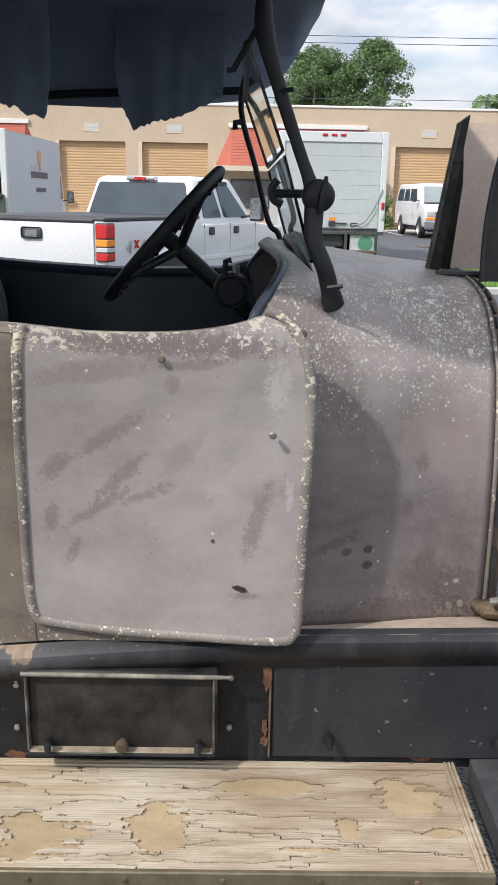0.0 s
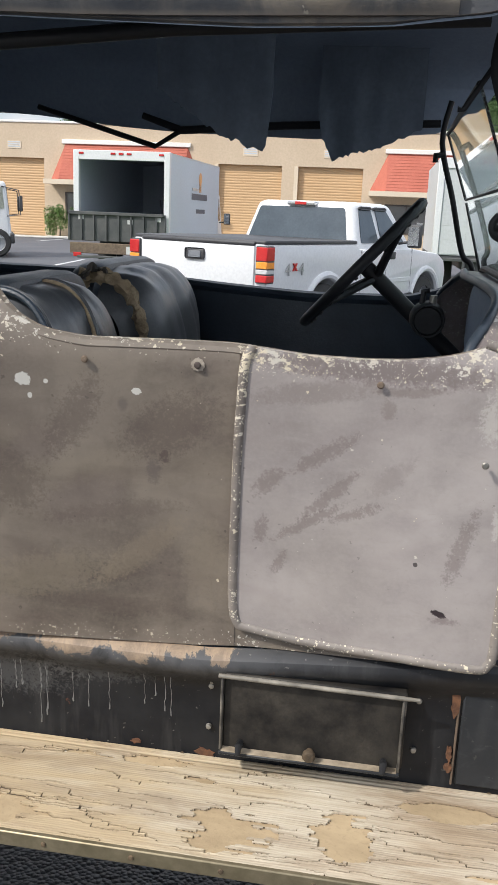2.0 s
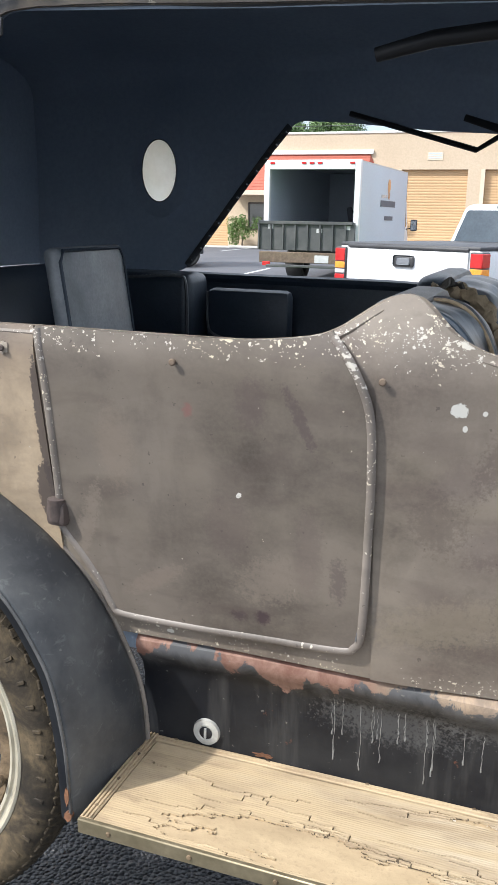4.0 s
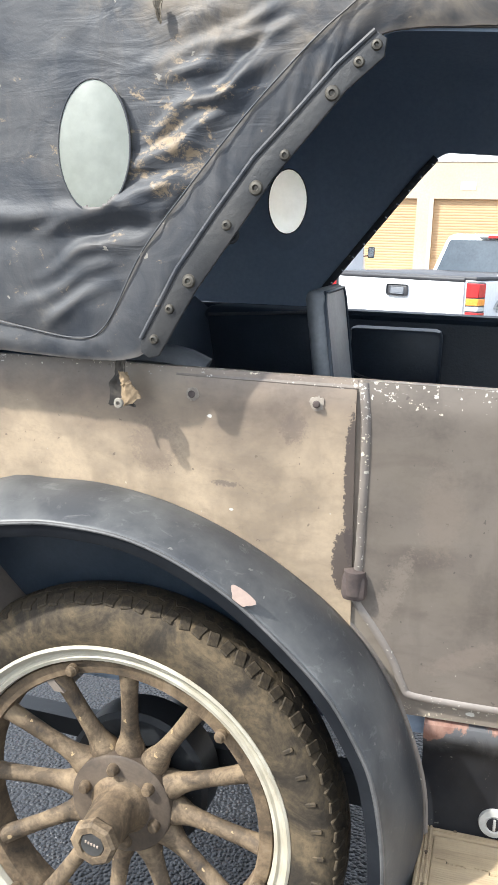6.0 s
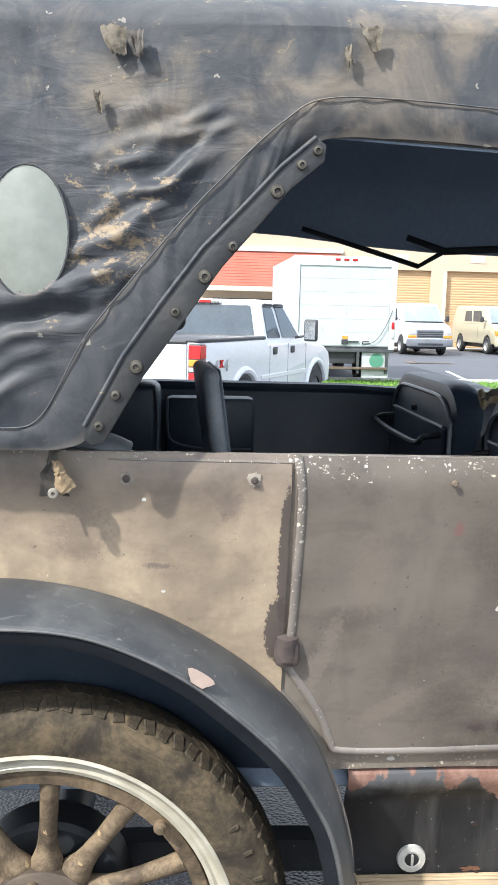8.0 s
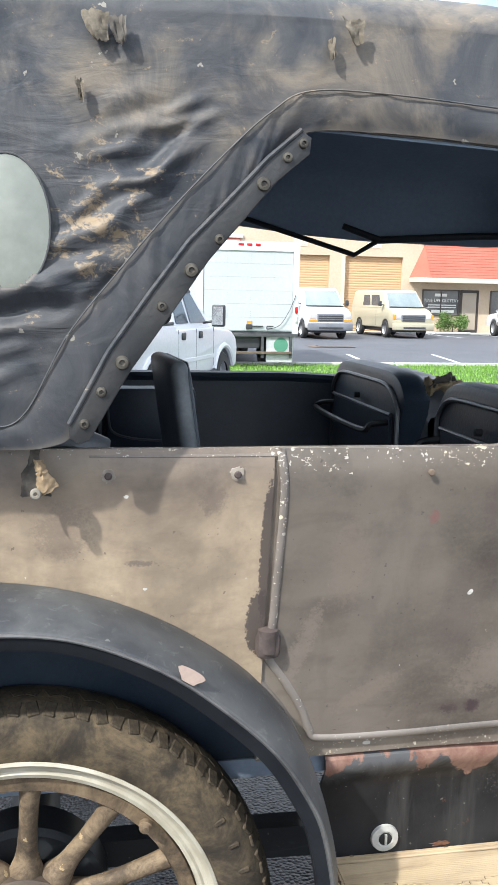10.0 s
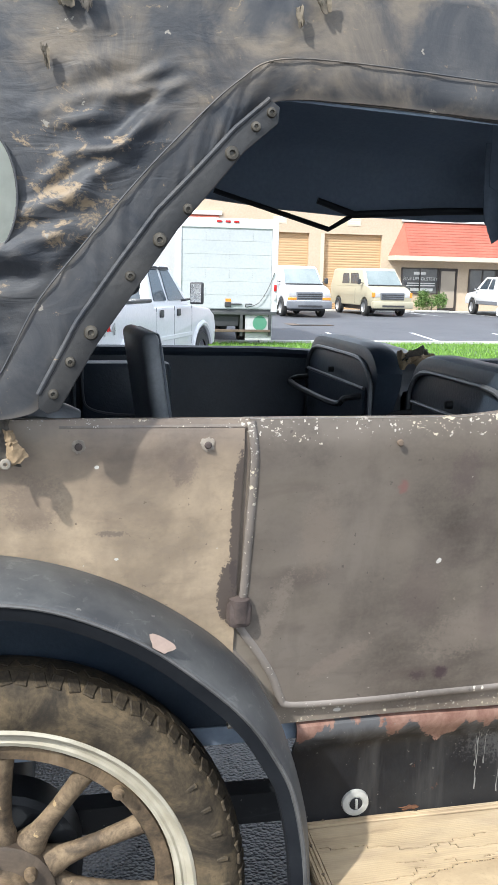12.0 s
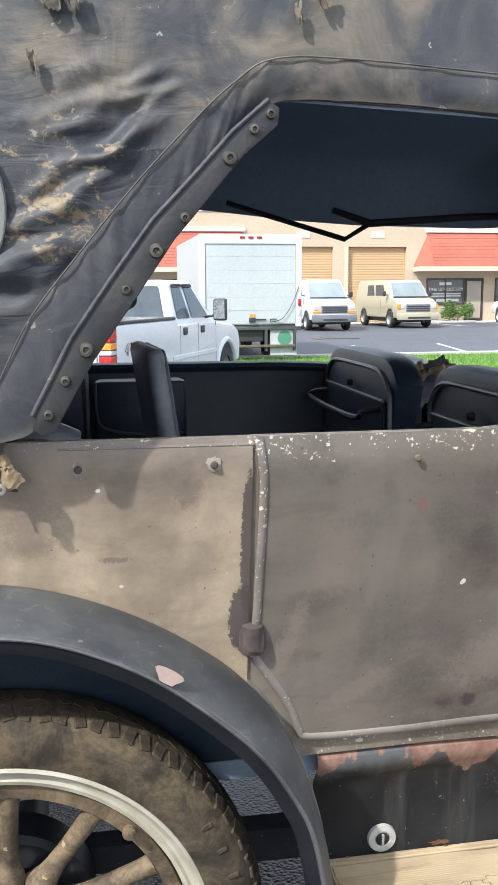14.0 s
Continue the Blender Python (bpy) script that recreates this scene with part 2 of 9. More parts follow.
DARKSTAIN = (0.075, 0.06, 0.055)
PALE = (0.60, 0.58, 0.53)
SMUDGE = (0.145, 0.115, 0.108)
M_DOOR = panel_paint("grey_primer_door", (0.262, 0.232, 0.222), (0.378, 0.341, 0.327), chip_z=(1.18, 1.232), chips=0.75, base=0.006, rough=0.36, contrast=0.75, patches=1.25, fleck=170.0,
                     marks=((-0.06, 1.208, 0.24, 0.026, (0.135, 0.108, 0.103), 0.75, 0.5, -2), (-0.16, 1.165, 0.13, 0.022, (0.19, 0.16, 0.15), 0.5, 0.5, 8), (-0.142, 1.061, 0.067, 0.016, SMUDGE, 0.50, 0.9, 34),
                            (-0.233, 1.004, 0.038, 0.018, SMUDGE, 0.50, 0.9, 43),
                            (-0.129, 0.990, 0.073, 0.013, SMUDGE, 0.50, 0.9, 45),
                            (-0.163, 0.939, 0.081, 0.011, SMUDGE, 0.50, 0.9, 33),
                            (-0.083, 0.964, 0.051, 0.012, SMUDGE, 0.50, 0.9, 23),
                            (0.090, 0.921, 0.078, 0.016, SMUDGE, 0.50, 0.9, 74),
                            (-0.243, 0.917, 0.030, 0.014, SMUDGE, 0.50, 0.9, 79),
                            (-0.210, 0.857, 0.029, 0.010, SMUDGE, 0.50, 0.9, 64),
                            (-0.030, 1.030, 0.054, 0.020, SMUDGE, 0.25, 0.45, 45),
                            (0.065, 0.802, 0.012, 0.006, (0.02, 0.012, 0.015), 0.95, 0.5, -20), (0.075, 0.79, 0.030, 0.008, (0.13, 0.10, 0.10), 0.5, 0.5), (-0.045, 1.145, 0.014, 0.02, (0.17, 0.14, 0.13), 0.5, 0.5), (0.02, 0.885, 0.004, 0.004, (0.05, 0.04, 0.04), 0.9, 0.1),
                            (-0.01, 1.175, 0.07, 0.010, (0.15, 0.12, 0.11), 0.5, 0.5, 4), (0.120, 1.14, 0.022, 0.05, (0.44, 0.41, 0.38), 0.6, 1.2), (0.142, 0.97, 0.008, 0.03, (0.46, 0.43, 0.40), 0.6, 1.2)))
M_BODY = panel_paint("brown_grey_body_paint", (0.136, 0.110, 0.092), (0.250, 0.213, 0.174), chip_z=(1.205, 1.262), chips=0.40, base=0.0008, rough=0.36, patches=0.85, fleck=150.0, contrast=1.4, sill_chips=0.25,
                     marks=((-0.636, 1.163, 0.012, 0.011, PALE, 0.95, 0.5), (-0.627, 1.135, 0.0035, 0.005, PALE, 0.95, 0.2), (-0.478, 1.125, 0.010, 0.015, (0.12, 0.10, 0.09), 0.6, 0.0), (-0.455, 1.148, 0.008, 0.006, PALE, 0.95, 0.3), (-0.60, 1.16, 0.004, 0.004, PALE, 0.95, 0.1),
                            (-0.93, 0.757, 0.035, 0.014, (0.05, 0.035, 0.038), 0.7, 0.3), (-0.978, 0.99, 0.006, 0.004, PALE, 0.95, 0.3, 50), (-1.06, 1.13, 0.010, 0.014, (0.22, 0.08, 0.075), 0.5, 0.5), (-0.43, 1.01, 0.014, 0.03, (0.11, 0.09, 0.085), 0.55, 0.8), (-0.55, 0.95, 0.09, 0.05, (0.13, 0.10, 0.095), 0.35, 0.5, 20),
                            (-0.62, 1.05, 0.06, 0.04, (0.13, 0.10, 0.095), 0.35, 0.5, 35), (-0.46, 0.85, 0.12, 0.03, (0.26, 0.21, 0.15), 0.35, 0.5, 40), (-0.95, 1.15, 0.03, 0.05, (0.11, 0.085, 0.085), 0.35, 0.6), (-1.00, 0.93, 0.05, 0.07, (0.12, 0.09, 0.085), 0.3, 0.5),
                            (-1.13, 0.69, 0.008, 0.004, PALE, 0.9, 0.8), (-0.40, 1.09, 0.10, 0.055, (0.105, 0.080, 0.070), 0.55, 0.9, 28), (-0.56, 1.10, 0.035, 0.09, (0.105, 0.080, 0.070), 0.5, 0.9, -30), (-0.66, 0.98, 0.05, 0.06, (0.11, 0.085, 0.073), 0.45, 0.9, 10), (-0.50, 0.93, 0.13, 0.02, (0.12, 0.092, 0.08), 0.4, 0.9, 8), (-0.63, 0.80, 0.16, 0.05, (0.245, 0.205, 0.150), 0.45, 0.9, 15), (-0.34, 0.83, 0.045, 0.10, (0.24, 0.20, 0.15), 0.35, 0.9), (-0.50, 0.745, 0.15, 0.022, (0.115, 0.088, 0.075), 0.4, 0.9, -3), (-0.41, 1.035, 0.012, 0.014, (0.08, 0.058, 0.052), 0.7, 0.8)))
M_REARDOOR = panel_paint("dark_brown_door_paint", (0.096, 0.079, 0.066), (0.185, 0.157, 0.131), chip_z=(1.205, 1.262), chips=0.35, base=0.0014, rough=0.34, patches=0.9, fleck=150.0, contrast=1.3,
                         marks=((-0.945, 0.762, 0.018, 0.016, (0.045, 0.028, 0.034), 0.85, 0.4), (-0.988, 0.758, 0.018, 0.012, (0.05, 0.033, 0.038), 0.75, 0.5), (-0.978, 0.99, 0.006, 0.004, PALE, 0.95, 0.3, 50), (-1.06, 1.13, 0.010, 0.014, (0.22, 0.08, 0.075), 0.5, 0.5), (-0.95, 1.15, 0.03, 0.05, (0.09, 0.065, 0.065), 0.4, 0.6), (-0.87, 1.13, 0.012, 0.07, (0.075, 0.056, 0.056), 0.6, 0.7, 25), (-0.81, 0.86, 0.018, 0.05, (0.075, 0.056, 0.056), 0.5, 0.8), (-1.27, 0.90, 0.02, 0.10, (0.26, 0.215, 0.175), 0.4, 0.9, -20), (-0.92, 0.84, 0.08, 0.05, (0.23, 0.19, 0.155), 0.35, 0.9, 20), (-1.00, 0.93, 0.05, 0.07, (0.10, 0.075, 0.07), 0.35, 0.5), (-1.15, 0.80, 0.08, 0.02, (0.24, 0.19, 0.155), 0.35, 0.6, 30), (-0.86, 0.90, 0.03, 0.10, (0.10, 0.075, 0.07), 0.35, 0.5), (-1.20, 1.05, 0.04, 0.09, (0.24, 0.19, 0.15), 0.3, 0.5)))
M_QUARTER = panel_paint("tan_below_body_paint", (0.15, 0.118, 0.098), (0.25, 0.205, 0.165), tan=((0.53, 0.41, 0.28), 1.20, 1.37), chip_z=(1.238, 1.262), chips=0.4, base=0.002, rough=0.36, patches=0.7, fleck=150.0, contrast=0.65,
                        marks=((-1.338, 1.07, 0.013, 0.13, DARKSTAIN, 0.9, 0.35), (-1.346, 0.95, 0.022, 0.06, DARKSTAIN, 0.9, 0.3), (-1.43, 1.17, 0.025, 0.03, (0.13, 0.10, 0.09), 0.45, 0.5), (-1.545, 1.065, 0.028, 0.006, (0.11, 0.09, 0.085), 0.6, 0.7), (-1.535, 1.02, 0.0035, 0.0025, PALE, 0.95, 0.4), (-1.565, 1.178, 0.004, 0.003, PALE, 0.95, 0.4), (-1.66, 1.12, 0.05, 0.05, (0.16, 0.12, 0.10), 0.4, 0.6)))
# marks include a darker band along the cowl's foot
M_COWL = panel_paint("cowl_paint", (0.150, 0.123, 0.116), (0.302, 0.260, 0.245), chip_z=(1.04, 1.20), chips=1.0, base=0.012, rough=0.38, fleck=185.0, fore=(0.10, 0.40), patches=0.70, flake_col=(0.50, 0.48, 0.44),
                     marks=((0.29, 0.80, 0.009, 0.008, (0.06, 0.05, 0.05), 0.9, 0.2), (0.29, 0.83, 0.010, 0.007, (0.06, 0.05, 0.05), 0.9, 0.2), (0.36, 0.90, 0.014, 0.02, (0.13, 0.10, 0.095), 0.6, 0.5), (0.466, 0.745, 0.006, 0.005, PALE, 0.9, 0.5), (0.447, 0.741, 0.005, 0.003, PALE, 0.9, 0.5), (0.40, 0.76, 0.06, 0.04, (0.10, 0.08, 0.075), 0.5, 0.5), (0.40, 0.80, 0.03, 0.02, (0.09, 0.07, 0.07), 0.45, 0.7, 30), (0.30, 0.70, 0.22, 0.035, (0.07, 0.052, 0.055), 0.6, 0.8), (0.46, 0.73, 0.05, 0.05, (0.085, 0.062, 0.062), 0.55, 0.8), (0.23, 0.85, 0.05, 0.012, (0.08, 0.062, 0.062), 0.5, 0.9, 20), (0.25, 0.83, 0.012, 0.009, (0.06, 0.05, 0.05), 0.8, 0.5), (0.22, 1.13, 0.05, 0.10, (0.10, 0.078, 0.074), 0.45, 0.8, 25), (0.385, 0.98, 0.015, 0.02, (0.11, 0.085, 0.08), 0.55, 0.9), (0.44, 1.03, 0.10, 0.07, (0.27, 0.20, 0.175), 0.4, 0.8)))
M_BEAD = panel_paint("door_bead_paint", (0.14, 0.120, 0.108), (0.27, 0.240, 0.215), chip_z=(0.60, 1.20), chips=0.5, base=0.12, patches=1.2, flake_col=(0.62, 0.57, 0.47))
M_BEAD_DARK = panel_paint("dark_door_bead_paint", (0.13, 0.11, 0.095), (0.23, 0.20, 0.175), chip_z=(0.85, 1.24), chips=0.45, base=0.09, patches=1.1)


def black_paint(name, base=(0.022, 0.024, 0.027), worn=(0.045, 0.047, 0.050), rough=0.42, rust=0.0, gloss=0.28):
    m, nt, b = nodes_of(name)
    big = noise_node(nt, 5.0, 6.0, 0.65)
    fine = noise_node(nt, 90.0, 3.0)
    streak = noise_node(nt, 14.0, 4.0, 0.6, (1.0, 1.0, 0.18))
    c = mix(nt, ramp(nt, big, [(0.42, 0.0), (0.78, 0.7)]), base, worn)
    c = mix(nt, ramp(nt, streak, [(0.56, 0.0), (0.75, 0.3)]), c, (0.075, 0.075, 0.075))
    c = mix(nt, ramp(nt, fine, [(0.68, 0.0), (0.72, 0.15)]), c, (0.2, 0.19, 0.17))
    c = mix(nt, calc(nt, "MULTIPLY", specks(nt, 70.0, 0.05, 0.2), 0.6), c, (0.20, 0.195, 0.18))
    scuff = noise_node(nt, 30.0, 5.0, 0.7, (0.6, 1.0, 1.6), distort=0.8)
    c = mix(nt, ramp(nt, scuff, [(0.58, 0.0), (0.74, 0.35)]), c, tuple(v * 1.5 for v in worn))
    if rust:
        c = mix(nt, ramp(nt, noise_node(nt, 8.0, 6.0, 0.7), [(0.62, 0.0), (0.66, rust)]), c, (0.24, 0.10, 0.045))
    nt.links.new(c, b.inputs["Base Color"])
    nt.links.new(calc(nt, "MULTIPLY_ADD", big, 0.4, rough - 0.2), b.inputs["Roughness"])
    b.inputs["Specular IOR Level"].default_value = gloss
    bump(nt, b, calc(nt, "ADD", fine, big), 0.2, 0.0012)
    return m


M_BLACK = black_paint("old_black_enamel")
# blacker than the fender: the dark ground it mirrors is put into the colour
M_FLANGE_SHADED = plain("turned_edge_shaded_black", (0.008, 0.009, 0.012), (0.018, 0.020, 0.023), 9, 0.55, 0, 80, 0.15, 0.18)
# paler than the turned edge: the bright line along the lip is painted in
M_FENDERLIP = plain("highlit_fender_lip", (0.06, 0.06, 0.06), (0.17, 0.165, 0.16), 9, 0.4, 0.3)
M_FENDERRUST = plain("fender_rust", (0.12, 0.055, 0.03), (0.26, 0.12, 0.06), 60, 0.9, 0, 150, 0.5)
M_FENDER = black_paint("black_fender_paint", (0.046, 0.048, 0.052), (0.175, 0.175, 0.167), 0.44, gloss=0.4)


def apron_paint(name):
    """Black paint worn off the upper ledge: pink primer to the rear, bare tan metal further on."""
    m, nt, b = nodes_of(name)
    at_ = nt.nodes.new("ShaderNodeAttribute")
    at_.attribute_name = "down"
    down = at_.outputs["Fac"]
    X = axis(nt, "X")
    big = noise_node(nt, 6.0, 6.0, 0.65)
    rag_ = noise_node(nt, 16.0, 7.0, 0.7, (1.0, 1.0, 0.6), distort=0.6)
    fine = noise_node(nt, 90.0, 3.0)
    streak = noise_node(nt, 22.0, 4.0, 0.6, (1.0, 1.0, 0.12))
    c = mix(nt, ramp(nt, big, [(0.4, 0.0), (0.7, 1.0)]), (0.008, 0.009, 0.012), (0.022, 0.023, 0.025))
    c = mix(nt, ramp(nt, streak, [(0.55, 0.0), (0.75, 0.4)]), c, (0.085, 0.083, 0.08))
    low_ = noise_node(nt, 8.0, 3.0, 0.6, (1.0, 0.0, 0.0))
    jag = noise_node(nt, 30.0, 8.0, 0.75, (1.0, 0.5, 0.8), distort=0.4)
    rear = rise(nt, calc(nt, "MULTIPLY_ADD", rag_, 0.1, X), -0.73, -0.66, 1.0, 0.0)
    chalk = calc(nt, "SUBTRACT", calc(nt, "MULTIPLY_ADD", rag_, 0.12, calc(nt, "MULTIPLY_ADD", low_, 0.08, -0.03)), down)
    c = mix(nt, calc(nt, "MULTIPLY", ramp(nt, chalk, [(0.0, 0.0), (0.05, 0.55)]), rise(nt, X, -0.40, 0.0, 1.0, 0.15)), c, (0.17, 0.17, 0.175))
    reach = calc(nt, "MULTIPLY", calc(nt, "SUBTRACT", low_, 0.40), calc(nt, "MULTIPLY_ADD", rear, 0.22, 0.14))
    reach = calc(nt, "SUBTRACT", reach, rise(nt, calc(nt, "MULTIPLY_ADD", rag_, 0.1, X), -1.02, -0.97, 0.035, 0.0))
    reach = calc(nt, "SUBTRACT", reach, rise(nt, calc(nt, "MULTIPLY_ADD", rag_, 0.2, X), -0.32, -0.02, 0.0, 0.05))
    worn = calc(nt, "SUBTRACT", calc(nt, "ADD", reach, calc(nt, "MULTIPLY_ADD", jag, 0.10, -0.042)), down)
    bare = mix(nt, rear, mix(nt, ramp(nt, jag, [(0.4, 0.0), (0.6, 1.0)]), (0.36, 0.27, 0.19), (0.22, 0.17, 0.13)), mix(nt, ramp(nt, jag, [(0.4, 0.0), (0.62, 1.0)]), (0.19, 0.100, 0.076), (0.28, 0.172, 0.135)))
    c = mix(nt, ramp(nt, worn, [(0.0, 0.0), (0.002, 1.0)]), c, bare)
    c = mix(nt, ramp(nt, noise_node(nt, 9.0, 6.0, 0.7), [(0.66, 0.0), (0.70, 0.8)]), c, (0.16, 0.06, 0.03))
    haze = spots(nt, c, ((-0.72, 0.575, 0.14, 0.05, (0.13, 0.13, 0.13), 0.35, 1.3), (-0.55, 0.60, 0.12, 0.03, (0.11, 0.11, 0.11), 0.35, 1.3)))
    c = haze
    c = mix(nt, ramp(nt, fine, [(0.68, 0.0), (0.72, 0.5)]), c, (0.22, 0.21, 0.19))
    nt.links.new(c, b.inputs["Base Color"])
    nt.links.new(calc(nt, "MULTIPLY_ADD", big, 0.4, 0.25), b.inputs["Roughness"])
    b.inputs["Specular IOR Level"].default_value = 0.28
    bump(nt, b, calc(nt, "ADD", fine, big), 0.25, 0.0012)
    return m


M_APRON = apron_paint("worn_apron_paint")
M_POST = plain("black_iron", (0.009, 0.010, 0.012), (0.024, 0.024, 0.026), 8, 0.5, 0, 80, 0.15, 0.32)
M_PRIMER = plain("red_oxide_primer", (0.27, 0.195, 0.16), (0.35, 0.265, 0.22), 14, 0.8)
M_WASHER = plain("flaked_pale_washer", (0.20, 0.165, 0.135), (0.43, 0.38, 0.315), 60, 0.75)
M_BARE = plain("worn_ledge_paint", (0.30, 0.24, 0.19), (0.52, 0.42, 0.33), 12, 0.7)
M_TRIM = plain("dull_brass_edging", (0.17, 0.14, 0.085), (0.30, 0.255, 0.17), 16, 0.45, 0.55)
M_BOXFACE = plain("dusty_black_box_face", (0.005, 0.005, 0.006), (0.050, 0.044, 0.036), 14, 0.55, 0, 110, 0.35, 0.3)
M_BOXROD = plain("rubbed_hinge_rod", (0.10, 0.09, 0.075), (0.32, 0.29, 0.24), 22, 0.5)
M_BOXLEDGE = plain("dusty_box_ledge", (0.16, 0.125, 0.085), (0.40, 0.33, 0.24), 30, 0.8)
M_PAD = plain("scuffed_grey_vinyl", (0.11, 0.12, 0.13), (0.33, 0.34, 0.35), 6, 0.42, 0, 150, 0.3)
M_WORNEDGE = plain("worn_bare_edge", (0.022, 0.021, 0.020), (0.20, 0.18, 0.15), 26, 0.55)
M_RAG = plain("torn_black_cloth", (0.13, 0.16, 0.205), (0.18, 0.215, 0.265), 12, 0.9)
M_FLAPCLOTH = plain("lifted_top_cloth", (0.04, 0.039, 0.038), (0.17, 0.145, 0.118), 26, 0.9, 0, 120, 0.5, depth=0.003)
M_STEEL = plain("dull_steel", (0.22, 0.21, 0.19), (0.40, 0.38, 0.34), 20, 0.45, 0.7)
M_CHROME = plain("bright_metal", (0.5, 0.5, 0.5), (0.65, 0.65, 0.64), 10, 0.25, 0.95)
M_LOCKWHITE = plain("white_enamel_ring", (0.34, 0.33, 0.30), (0.50, 0.49, 0.45), 30, 0.5)
M_LEATHER = plain("black_leather", (0.018, 0.028, 0.043), (0.037, 0.049, 0.066), 10, 0.40, 0, 120, 0.35, depth=0.002)
M_VINYL = plain("grey_black_vinyl", (0.06, 0.064, 0.07), (0.13, 0.135, 0.142), 7, 0.34, 0, 150, 0.3)
M_HINGE = plain("dark_hinge_iron", (0.045, 0.033, 0.030), (0.11, 0.083, 0.073), 30, 0.7, 0, 90, 0.5)
M_TABCLOTH = plain("tan_backing_cloth", (0.17, 0.12, 0.07), (0.40, 0.29, 0.175), 45, 0.9, 0, 140, 0.5, depth=0.002)
M_STUFFING = plain("tan_seat_stuffing", (0.24, 0.175, 0.105), (0.50, 0.385, 0.25), 25, 0.95, 0, 90, 0.8, depth=0.006)
M_LINER = plain("dark_top_lining", (0.235, 0.29, 0.375), (0.30, 0.355, 0.435), 3, 0.8)
M_RUST = plain("rusty_brown_iron", (0.10, 0.07, 0.05), (0.20, 0.15, 0.11), 16, 0.75, 0.2, 70, 0.5)
M_RIM = plain("cream_rim_paint", (0.36, 0.32, 0.24), (0.58, 0.54, 0.44), 20, 0.4, 0.1)
M_HOODTAN = plain("faded_hood_paint", (0.42, 0.33, 0.27), (0.56, 0.46, 0.38), 6, 0.65)


def grime(name, stops, scale, rough=0.8, flecks=None, relief=0.004, stretch=None):
    """Caked dust and worn patches in several tones."""
    m, nt, b = nodes_of(name)
    big = noise_node(nt, scale, 8.0, 0.68, stretch, distort=0.7)
    fine = noise_node(nt, scale * 9, 4.0, 0.6)
    k = calc(nt, "MULTIPLY_ADD", fine, 0.22, calc(nt, "SUBTRACT", big, 0.11))
    c = ramp(nt, k, stops)
    if flecks:
        c = mix(nt, specks(nt, flecks[0], flecks[1], 0.36), c, flecks[2])
    nt.links.new(c, b.inputs["Base Color"])
    nt.links.new(calc(nt, "MULTIPLY_ADD", big, 0.3, rough - 0.15), b.inputs["Roughness"])
    b.inputs["Specular IOR Level"].default_value = 0.35
    bump(nt, b, calc(nt, "ADD", big, calc(nt, "MULTIPLY", fine, 0.5)), 0.6, relief)
    return m


